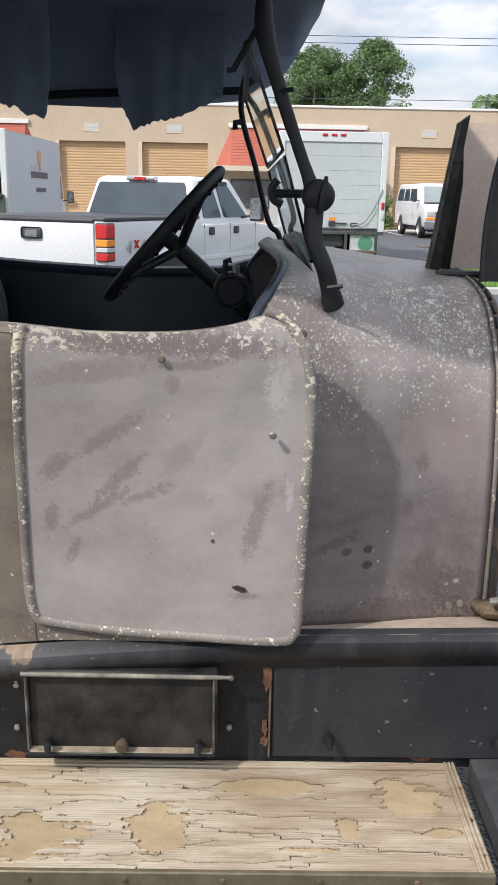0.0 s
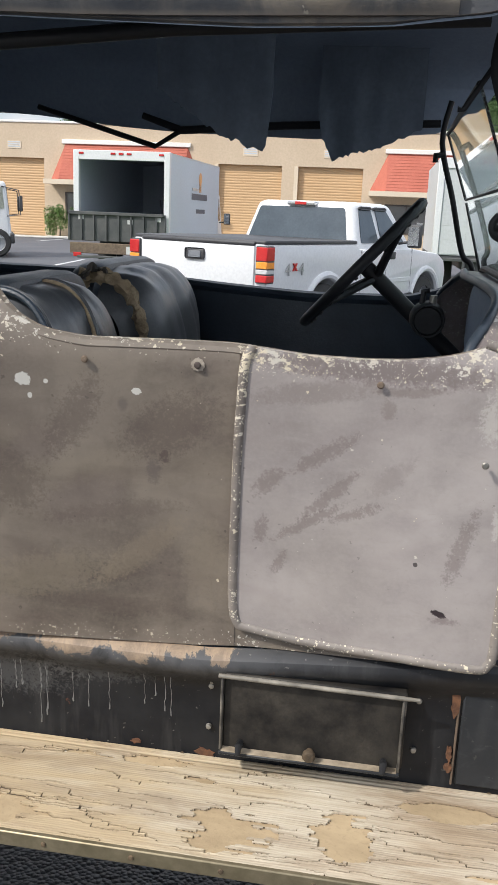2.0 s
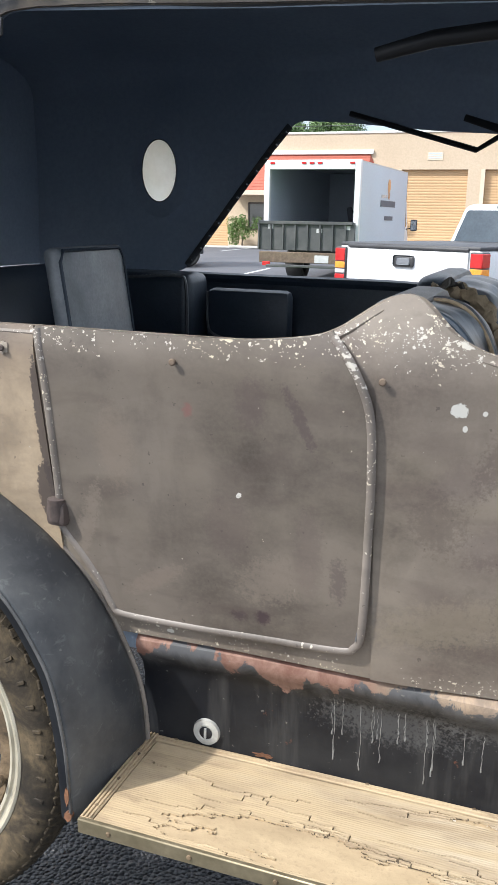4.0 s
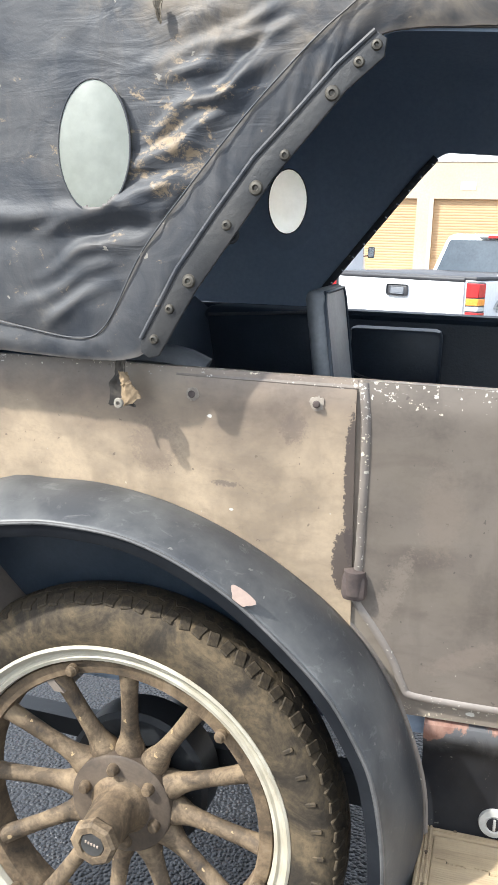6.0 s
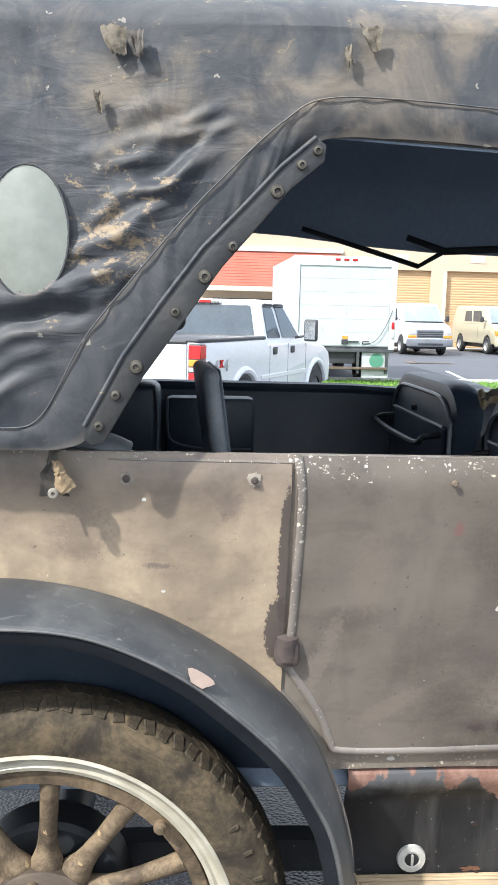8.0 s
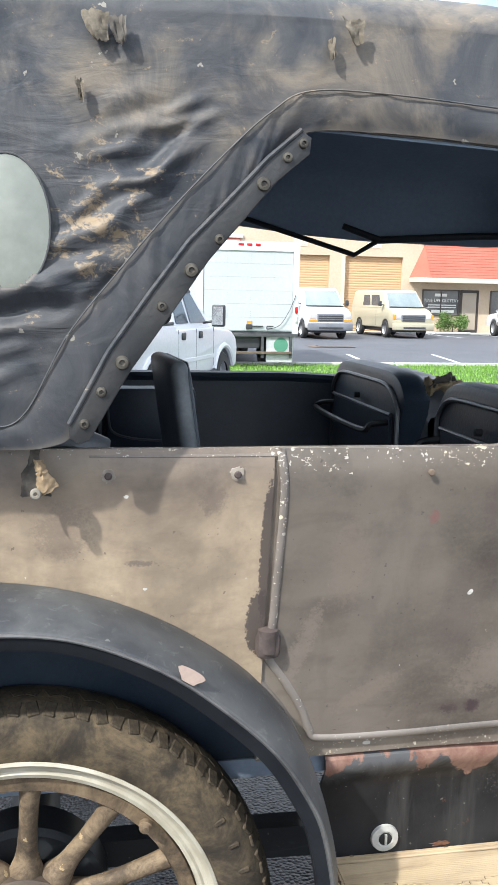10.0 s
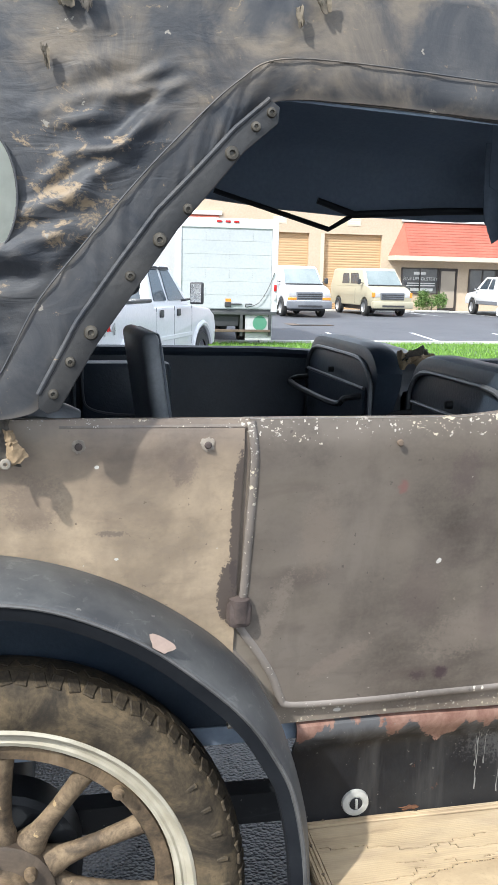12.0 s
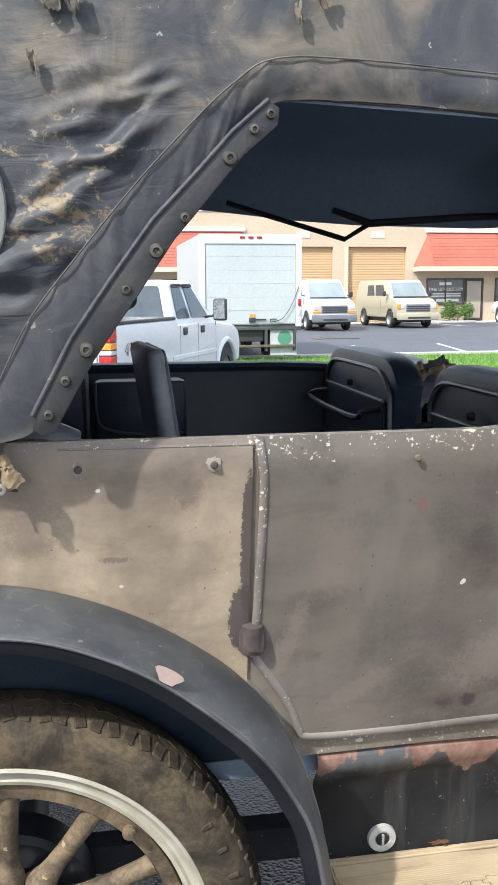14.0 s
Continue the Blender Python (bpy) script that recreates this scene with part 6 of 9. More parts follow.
def quarter_low(x):
    return max(sill_z(x), lerp_table(SEAM, x) - 0.03) if x < -1.2 else sill_z(x)


skin(-2.2, -1.335, quarter_low, rail_z, 40, 18, 0.0, 0.012, "rear_quarter_panel", M_QUARTER, car, "rear quarter panel, tan below and browner above")
skin(-1.335, -0.755, sill_z, rail_z, 36, 18, -0.004, 0.012, "door_sill_panel", M_BODY, car)
skin(-0.755, -0.287, sill_z, rail_z, 44, 22, 0.0, 0.012, "middle_panel", M_BODY, car, "brown-grey body panel between the doors")
skin(-0.297, 0.10, sill_z, rail_z, 20, 18, -0.0015, 0.012, "front_sill_panel", M_BODY, car)

# far side of the body
rows = []
for i in range(41):
    x = -2.2 + i * (2.45 / 40)
    top = lerp_table([(-2.5, 1.24), (-1.0, 1.236), (-0.55, 1.213), (-0.28, 1.203), (0.0, 1.21), (0.25, 1.28)], x)
    rows.append([(x, 2 * MID - side_y(max(min(x, 0.3), -2.5), z) + (0 if x < 0.17 else 0), z) for z in [max(0.64, 0.64 + (-1.9 - x) * 1.3) * (1 - j / 8) + top * j / 8 for j in range(9)]])
part("far_side_panel", sheet(rows, (0, -0.02, 0)), M_LEATHER, car, "black upholstered inside of the far body side")
part("far_rail", tubebm([(p[-1][0], p[-1][1] - 0.01, p[-1][2]) for p in rows], 0.018, 8), M_LEATHER, car)
# back of the body and floor
part("rear_panel", sheet([[(x, 1.22 + 1.40 * i / 10, z) for x, z in ((-1.86, 0.64), (-2.05, 0.85), (-2.16, 1.05), (-2.2, 1.25))] for i in range(11)], (0.02, 0, 0)), M_BODY, car)
part("floor", boxbm((-1.86, 1.33, 0.62), (0.5, 2.52, 0.655)), M_LINER, car)
part("inner_lining", sheet([[(x, side_y(x, 0.66) + 0.03, 0.66), (x, side_y(x, 1.15) + 0.03, min(rail_z(x), 1.25) - 0.02)] for x in [-2.15 + 0.05 * i for i in range(46)]], (0, 0.015, 0)), M_LEATHER, car, "black leather side lining")
# rolled upper edge
pts = [(x, side_y(x, rail_z(x)) + 0.010, rail_z(x) - 0.0125) for x in [-1.62 + 0.0125 * i for i in range(138)]]
part("rolled_edge", tubebm(pts, 0.013, 8), M_BODY, car)

# doors
def outline(pts, off, lean=0.0, x0=0.0):
    return [Vector((x, side_y(x, z) - off - lean * (x - x0), z)) for x, z in pts]


RD = [(-1.325, 1.247), (-1.318, 1.18), (-1.320, 1.054), (-1.323, 0.95), (-1.328, 0.905), (-1.325, 0.88), (-1.293, 0.832), (-1.262, 0.778), (-1.244, 0.732), (-1.222, 0.714), (-1.08, 0.713), (-0.96, 0.718), (-0.81, 0.724), (-0.783, 0.735), (-0.772, 0.76), (-0.766, 0.85), (-0.762, 0.95), (-0.759, 1.046), (-0.761, 1.137), (-0.774, 1.19), (-0.796, 1.231), (-0.822, 1.262)]
FD = [(-0.266, 1.232), (-0.278, 1.205), (-0.283, 1.13), (-0.287, 1.05), (-0.289, 0.95), (-0.291, 0.83), (-0.290, 0.765), (-0.283, 0.730), (-0.262, 0.718), (-0.15, 0.709), (-0.005, 0.710), (0.13, 0.708), (0.154, 0.718), (0.161, 0.745), (0.163, 0.845), (0.166, 0.944), (0.169, 1.038), (0.171, 1.112), (0.163, 1.183), (0.148, 1.218), (0.126, 1.247), (0.098, 1.257)]


def door_panel(name, pts, off, material, label, top, lean=0.0, x0=0.0):
    xs_ = [p[0] for p in pts]
    a, b = min(xs_), max(xs_)
    # lower and upper limit of the outline at each x
    def limits(x):
        zs = []
        for (xa, za), (xb, zb) in zip(pts, pts[1:]):
            if (xa - x) * (xb - x) <= 0 and xa != xb:
                zs.append(za + (zb - za) * (x - xa) / (xb - xa))
        return zs
    rows = []
    n = 44
    for i in range(n + 1):
        x = a + 0.0015 + (b - a - 0.003) * i / n
        zs = limits(x)
        lo = min(zs) if zs else 0.9
        hi = max(zs) if len(zs) > 1 and (max(zs) - lo > 0.1 or x > b - 0.008) else top(x)
        if hi - lo < 0.02:
            hi = lo + 0.02
        hi = min(hi, top(x))
        rows.append([(x, side_y(x, lo + (hi - lo) * j / 20) - off - lean * (x - x0), lo + (hi - lo) * j / 20) for j in range(21)])
    return part(name, sheet(rows, (0, 0.014, 0)), material, car, label)


rd = door_panel("rear_door", RD, 0.006, M_REARDOOR, "brown-grey rear door with a raised bead round its edge", rail_z)
bd = outline(spline([(x, 0, z) for x, z in RD], 4) and [(p.x, p.z) for p in spline([(x, 0, z) for x, z in RD], 4)], 0.0050)
part("bead", tubebm(bd, 0.0072, 10, flat=(1, 0.70, 1)), M_BEAD_DARK, rd, "raised rounded edge bead")
fd = door_panel("front_door", FD, 0.006, M_DOOR, "grey front door standing slightly ajar", rail_z, 0.0, -0.297)
bd = outline([(p.x, p.z) for p in spline([(x, 0, z) for x, z in FD], 4)], 0.0065, 0.0, -0.297)
part("bead", tubebm(bd, 0.0082, 10, flat=(1, 0.70, 1)), M_BEAD, fd, "raised bead with flaked cream paint")


def stud(x, z, r=0.008, washer=False, off=0.0, parent=car, mat_=None):
    y = side_y(x, z) - off
    if washer:
        jag = random.Random(round(x * 1000))
        ring = [(x + q * math.cos(t), z + q * math.sin(t)) for q, t in [(0.0098 + 0.0034 * jag.random() ** 2, k * math.pi / 14) for k in range(28)]]
        part("washer", prismbm(ring, y - 0.0016, y + 0.004, "y"), M_WASHER, parent, "pale flaked ring round the stud")
    part("curtain_stud", lathe(bmesh.new(), [(0.0, -0.008), (r * 0.7, -0.0075), (r, -0.0055), (r * 0.55, -0.003), (r * 0.6, 0.002)], (x, y, z), "y", 12), mat_ or M_STEEL, parent)


for x, z, w, p in ((-1.592, 1.212, 1, car), (-1.394, 1.211, 1, car), (-1.077, 1.209, 0, rd), (-0.745, 1.202, 0, car), (-0.535, 1.2, 0, car), (-0.355, 1.197, 1, car), (-0.06, 1.185, 0, fd), (0.155, 1.225, 0, car)):
    stud(x, z, 0.006, bool(w), 0.008 if p in (rd, fd) else 0.0, p, M_HINGE if w else M_RUST)
stud(0.112, 1.07, 0.006, False, 0.018, fd)
# hinge block of the rear door
bm = boxbm((-1.350, 1.230, 0.885), (-1.308, 1.268, 0.935), 0.012, 2)
part("hinge", bm, M_HINGE, rd, "dark rusty hinge block")
part("hinge_pin", lathe(bmesh.new(), [(0.0, 0.0), (0.016, 0.0), (0.018, 0.04), (0.0, 0.045)], (-1.329, 1.243, 0.897), "z", 14), M_HINGE, rd)

# cowl between the front door and the engine
S0 = [(1.34, 0.688), (1.34, 0.84), (1.341, 0.991), (1.348, 1.112), (1.364, 1.182), (1.38, 1.231), (1.428, 1.282), (1.514, 1.311), (1.66, 1.324), (1.92, 1.328)]
S1 = [(1.463, 0.648), (1.464, 0.809), (1.473, 0.97), (1.497, 1.11), (1.52, 1.16), (1.547, 1.203), (1.574, 1.235), (1.616, 1.262), (1.715, 1.282), (1.92, 1.288)]


AFT = [0.105, 0.105, 0.105, 0.105, 0.095, 0.080, 0.112, 0.132, 0.125, 0.105]
FORE = [0.521, 0.521, 0.52, 0.518, 0.515, 0.512, 0.508, 0.502, 0.494, 0.49]
COWLFOOT = [(0.10, 0.706), (0.174, 0.698), (0.327, 0.679), (0.52, 0.662)]


def cowl_rows(nu=26):
    rows = []
    for i in range(nu + 1):
        u = i / nu
        k = u * u * (3 - 2 * u) * 0.55 + 0.45 * u
        half = [Vector((e + (f - e) * u, a[0] + (b[0] - a[0]) * k, a[1] + (b[1] - a[1]) * k)) for a, b, e, f in zip(S0, S1, AFT, FORE)]
        half = spline(half, 4)
        half[0].z = lerp_table(COWLFOOT, half[0].x)
        rows.append([tuple(p) for p in half] + [(p.x, 2 * MID - p.y, p.z) for p in reversed(half[:-1])])
    return rows


cw = cowl_rows()
cowl = part("cowl", sheet(cw), M_COWL, car, "cowl with flaking primer and white paint specks")
mod = cowl.modifiers.new("thickness", "SOLIDIFY")
mod.thickness, mod.offset = 0.012, -1.0
part("cowl_edge_roll", tubebm([Vector(p) + Vector((-0.002, 0, -0.004)) for p in cw[0][17:-17]], 0.009, 10), M_LEATHER, car, "padded black roll along the cockpit edge")
part("flange", tubebm([Vector(p) + Vector((0.004, -0.002, 0.0)) for p in cw[-1]], 0.004, 8), M_BEAD_DARK, car)
# ledge of the apron running in to the foot of the cowl
rows = []
for i in range(31):
    p = cw[-1][0] if i == 30 else cw[min(26, i)][0]
    x = p[0] if i < 27 else p[0] + 0.06 * (i - 26)
    zo, zi = sill_z(x) - 0.004, p[2] + 0.001
    rows.append([(x, 1.312 + (p[1] + 0.02 - 1.312) * k / 4, zo + (zi - zo) * (k / 4) ** 0.6 + 0.001 * noise.noise(Vector((x * 22, k, 8)))) for k in range(5)])
part("apron_ledge", sheet(rows, (0, 0, -0.006)), M_BARE, car, "worn tan ledge at the foot of the cowl")
rows = [[(x, MID + (p[1] - MID) * 0.985, 0.7 + (p[2] - 0.7) * 0.99) for x in (p[0] + 0.004, p[0] + 0.015, p[0] + 0.028)] for p in cw[-1]]
fl = part("hood_ledge", sheet(rows, (0, 0.006, 0)), M_RUST, car, "hood lacing ledge")
for k in range(2, 36, 3):
    p = Vector(cw[-1][k])
    q = Vector(cw[-1][k + 2])
    part("lacing_pad", tubebm([p + Vector((0.014, -0.004, 0)), q + Vector((0.014, -0.004, 0))], [0.004, 0.004], 6), M_BLACK, fl)
part("firewall", sheet([[(0.47, p[1], p[2]) for p in cw[-1][:37]], [(0.47, 2 * MID - p[1], p[2]) for p in cw[-1][:37]]], (0.01, 0, 0)), M_BLACK, car)
part("dashboard", prismbm([(MID + (p[1] - MID) * 0.88, p[2] - 0.03) for p in cw[0][14:-14]] + [(2 * MID - 1.46, 1.10), (1.46, 1.10)], 0.16, 0.18, "x"), M_LINER, car)

# engine bay glimpsed ahead of the cowl
part("frame_rail", boxbm((0.55, 1.47, 0.58), (1.6, 1.57, 0.66), 0.01), M_BLACK, car)
part("block", boxbm((0.62, 1.72, 0.75), (1.4, 2.12, 1.08), 0.02, 2), M_ENGINE, car, "oily cast-iron engine")
part("canister", lathe(bmesh.new(), [(0.0, 0.0), (0.06, 0.0), (0.065, 0.01), (0.065, 0.17), (0.06, 0.185), (0.045, 0.19), (0.045, 0.22), (0.0, 0.225)], (0.60, 1.62, 0.86), "z", 24), M_ENGINE, car)
part("hose", tubebm(spline([(0.66, 1.62, 0.98), (0.58, 1.55, 1.12), (0.6, 1.58, 1.2), (0.7, 1.65, 1.22)]), 0.022, 10), M_RUBBER, car)
part("wire", tubebm(spline([(0.55, 1.52, 0.92), (0.6, 1.5, 1.0), (0.7, 1.52, 1.02)]), 0.006, 6), M_STEEL, car)
part("brass_fitting", boxbm((0.56, 1.58, 0.80), (0.60, 1.62, 0.85), 0.008), plain("old_brass", (0.35, 0.22, 0.08), (0.5, 0.33, 0.12), 20, 0.4, 0.8), car)
part("hood_sill_wood", tubebm([(0.505, 1.47, 0.690), (0.526, 1.45, 0.690), (0.58, 1.44, 0.692), (0.77, 1.45, 0.694)], [0.012, 0.022, 0.025, 0.025], 10, flat=(1, 1, 0.8)), M_SPOKE, car, "worn wooden hood sill")
part("hold_down", tubebm(spline([(0.523, 1.42, 0.719), (0.553, 1.415, 0.724), (0.582, 1.41, 0.71)]), 0.007, 8), M_STEEL, car)
part("hold_down_ring", tubebm([(0.597 + 0.017 * math.cos(a), 1.405, 0.686 + 0.022 * math.sin(a)) for a in [i * math.pi / 8 for i in range(16)]], 0.004, 6, close=True), M_ROPE, car)
for x in (0.452, 0.476):
    part("screw_head", lathe(bmesh.new(), [(0.0, -0.004), (0.006, -0.003), (0.007, 0.002)], (x, 1.437 + 0.4 * (x - 0.452), 0.702), "y", 10), M_STEEL, car)

# raised hood leaves
def leaf(y0, x0, x1, z0, z1, mat_, tilt, label):
    rows = []
    for i in range(13):
        u = i / 12
        z = z0 + (z1 - z0) * u
        bow = 0.05 * math.sin(u * math.pi / 2)
        rows.append([(x0 + 0.058 * u, y0 + tilt * u + bow, z), (x1, y0 + tilt * u + bow, z)])
    return part("hood_leaf", sheet(rows, (0, 0.006, 0)), mat_, car, label)


def board(poly, y0, y1, mat_, label=""):
    return part("hood_leaf", prismbm(poly, y0, y1, "y", 0.002), mat_, car, label)


leaf(1.90, 0.475, 1.3, 1.28, 1.59, M_HOODTAN, 0.07, "raised hood leaf with faded tan paint inside")
rows = []
for i in range(13):
    u = i / 12
    z = 1.275 + 0.33 * u
    x0 = 0.520 + 0.05 * u ** 2.2
    rows.append([(x0 + 0.02 * k, 1.66 - 0.02 * u + 0.05 * math.sin(u * math.pi / 2) + 0.004 * k, z) for k in range(40)])
dk = part("hood_leaf", sheet(rows, (0, 0.006, 0)), M_BOXFACE, car, "raised dark hood leaf")
part("leaf_edge", tubebm([r[0] for r in rows], 0.005, 8), M_BLACK, dk)
part("leaf_rib", tubebm([Vector(r[2]) - Vector((0, 0.002, 0)) for r in rows], 0.003, 6), M_WORNEDGE, dk)
strip = board([(0.436, 1.28), (0.462, 1.28), (0.500, 1.585), (0.480, 1.57)], 1.77, 1.80, M_BOXFACE, "dark hood end strip")
part("strip_edge", tubebm([(0.437, 1.768, 1.282), (0.480, 1.768, 1.568)], 0.003, 6), M_WORNEDGE, strip)
strip2 = board([(0.466, 1.275), (0.492, 1.275), (0.506, 1.46), (0.499, 1.56)], 1.81, 1.84, M_BOXFACE)
part("strip_edge", tubebm([(0.466, 1.808, 1.277), (0.499, 1.808, 1.558)], 0.003, 6), M_WORNEDGE, strip2)
for z in (1.33, 1.36, 1.47, 1.50):
    part("strip_hole", lathe(bmesh.new(), [(0.0, -0.002), (0.006, -0.002), (0.007, 0.001)], (0.452 + (z - 1.28) * 0.125, 1.769, z), "y", 10), M_BLACK, strip)
part("hood_hinge_rod", tubebm([(0.44, 1.70, 1.285), (1.3, 1.70, 1.285)], 0.008, 8), M_BLACK, car)

# windscreen
ws = part("windscreen_post", tubebm(spline([(0.216, 1.428, 1.246), (0.210, 1.423, 1.262), (0.195, 1.410, 1.312), (0.175, 1.42, 1.362), (0.174, 1.44, 1.427), (0.15, 1.45, 1.495), (0.118, 1.45, 1.58), (0.09, 1.45, 1.67), (0.088, 1.45, 1.73)], 4), [0.0066, 0.0142, 0.0185, 0.0183, 0.0187, 0.0166, 0.0151, 0.0148, 0.0144, 0.0144, 0.0144, 0.0144, 0.0144, 0.0151, 0.0159, 0.0159, 0.0144, 0.0123, 0.0108, 0.0101, 0.0101, 0.0097, 0.0107, 0.0107, 0.0112, 0.0116, 0.0127, 0.0143, 0.016, 0.0152, 0.0136, 0.012, 0.0104], 12, flat=(1, 0.7, 1)), M_POST, car, "black cast windscreen post")
part("pivot", lathe(bmesh.new(), [(0.0, -0.022), (0.010, -0.022), (0.014, -0.019), (0.022, -0.017), (0.026, -0.012), (0.027, 0.010), (0.0, 0.012)], (0.182, 1.44, 1.427), "y", 24), M_POST, ws)
part("pivot_lever", tubebm([(0.184, 1.418, 1.40), (0.188, 1.414, 1.427), (0.192, 1.418, 1.457)], [0.004, 0.008, 0.003], 8), M_POST, ws)
part("wing_nut", tubebm(spline([(0.118, 1.50, 1.452), (0.108, 1.5, 1.437), (0.112, 1.5, 1.42), (0.126, 1.5, 1.412)]), 0.007, 8), M_POST, ws)
part("wing_nut_stem", tubebm([(0.112, 1.5, 1.43), (0.16, 1.47, 1.43)], 0.007, 8), M_POST, ws)
part("screw", tubebm([(0.112, 1.447, 1.585), (0.137, 1.435, 1.587)], 0.004, 6), M_POST, ws)
part("screw", tubebm([(0.199, 1.396, 1.284), (0.223, 1.39, 1.288)], 0.004, 6), M_POST, ws)
far = part("windscreen_post", tubebm(spline([(0.17, 2.39, 1.28), (0.155, 2.39, 1.33), (0.128, 2.39, 1.36), (0.09, 2.39, 1.5), (0.05, 2.39, 1.64), (0.065, 2.39, 1.745)], 4), 0.0075, 10), M_POST, car)
part("wing_nut", tubebm([(0.055, 2.38, 1.61), (0.035, 2.37, 1.607), (0.036, 2.37, 1.59)], 0.008, 8), M_POST, far)
a, b = Vector((0.178, 0, 1.315)), Vector((0.125, 0, 1.49))
c, d = Vector((0.123, 0, 1.497)), Vector((0.062, 0, 1.66))
for nm, p, q in (("lower_pane", a, b), ("upper_pane", c, d)):
    rows = [[(p.x, y, p.z), (q.x, y, q.z)] for y in (1.50, 2.35)]
    g = part(nm, sheet(rows, (0.005, 0, 0.002)), M_GLASS, car, "old windscreen glass in a thin frame")
    g.visible_shadow = False
    part("pane_frame", tubebm([(p.x, 2.36, p.z), (q.x, 2.36, q.z)], 0.0035, 8), M_POST, g)
part("pane_frame", tubebm([(c.x, 1.49, c.z), (c.x, 2.36, c.z)], 0.003, 6), M_POST, car)
part("pane_frame", tubebm([(d.x, 1.49, d.z), (d.x, 2.36, d.z)], 0.006, 8), M_POST, car)
part("windscreen_sill", tubebm(spline([(0.20, 1.45, 1.262), (0.178, 1.52, 1.30), (0.165, 1.7, 1.33), (0.16, 1.92, 1.336), (0.165, 2.14, 1.33), (0.178, 2.33, 1.30)], 6), 0.008, 8), M_POST, car)
part("stay_rod", tubebm([(0.09, 1.47, 1.70), (0.04, 1.49, 1.62), (0.03, 1.49, 1.62)], 0.005, 8), M_POST, car)

# steering wheel and column
C = Vector((-0.130, 2.13, 1.331))
ux, uy = Vector((0.667, 0, 0.745)), Vector((0, 1, 0))
nrm = ux.cross(uy).normalized()
stw = part("steering_wheel", tubebm([C + ux * 0.2 * math.cos(t) + uy * 0.2 * math.sin(t) for t in [i * math.pi / 28 for i in range(56)]], 0.0135, 10, close=True), M_POST, car, "black steering wheel with finger grips")
hubp = C + Vector((0.745, 0, -0.667)) * 0.05
for i in range(4):
    a = math.pi / 4 + i * math.pi / 2
    part("wheel_spoke", tubebm([hubp, C + (ux * math.cos(a) + uy * math.sin(a)) * 0.195], [0.012, 0.008], 8), M_POST, stw)
for i in range(26):
    a = i * 2 * math.pi / 26
    p = C + (ux * math.cos(a) + uy * math.sin(a)) * 0.19 + Vector((0.745, 0, -0.667)) * 0.012
    part("finger_grip", lathe(bmesh.new(), [(0.0, -0.006), (0.006, -0.003), (0.006, 0.003), (0.0, 0.006)], p, "y", 6), M_POST, stw)
part("steering_column", tubebm([hubp - Vector((0.745, 0, -0.667)) * 0.04, hubp + Vector((0.745, 0, -0.667)) * 0.5], 0.02, 12), M_POST, car)
part("control_lever", tubebm([hubp, hubp + Vector((0.06, -0.02, 0.13))], 0.007, 8), M_POST, car)
part("gauge", lathe(bmesh.new(), [(0.0, -0.035), (0.030, -0.035), (0.040, -0.02), (0.042, 0.03), (0.0, 0.03)], (0.035, 2.0, 1.215), "y", 20), M_POST, car)
part("gauge_ring", tubebm([(0.035 + 0.036 * math.cos(t), 1.967, 1.215 + 0.036 * math.sin(t)) for t in [i * math.pi / 12 for i in range(24)]], 0.003, 6, close=True), M_POST, car)
part("gauge_cap", tubebm([(0.02, 2.0, 1.25), (0.022, 2.0, 1.28), (0.035, 2.0, 1.283)], 0.007, 8), M_POST, car)
part("gauge_cap", tubebm([(0.045, 2.0, 1.25), (0.045, 2.0, 1.272)], 0.009, 8), M_STEEL, car)

# front seats: two rounded backs, torn
def seat_back(yc, w, label):
    sec = [(-0.60, 0.98), (-0.605, 1.12), (-0.63, 1.22), (-0.67, 1.272), (-0.71, 1.288), (-0.75, 1.292), (-0.785, 1.28), (-0.80, 1.2), (-0.80, 0.75)]
    rows = []
    for i in range(41):
        v = -1 + 2 * i / 40
        k = math.sqrt(max(0.0, 1 - abs(v) ** 4))
        row = []
        for x, z in sec:
            zz = z - (1 - k) * 0.11 * max(0, (z - 0.9) / 0.42)
            row.append((-0.76 + (x + 0.76) * (0.4 + 0.6 * k), yc + w * v, zz))
        fine = []
        for p in spline(row, 6):
            n_ = noise.noise(Vector((p.x * 4, p.y * 16 + p.z * 6, 3.0))) * 0.010 + noise.noise(Vector((p.x * 9, p.y * 34 + p.z * 14, 8.0))) * 0.005
            fine.append((p.x + n_, p.y, p.z + n_ * 0.6))
        rows.append(fine)
    return part("seat_back", sheet(rows), M_VINYL, car, label)


sb1 = seat_back(1.515, 0.25, "puffed black leather front seat back with creases")
sb2 = seat_back(2.28, 0.31, "black leather front seat back, torn open to its stuffing")
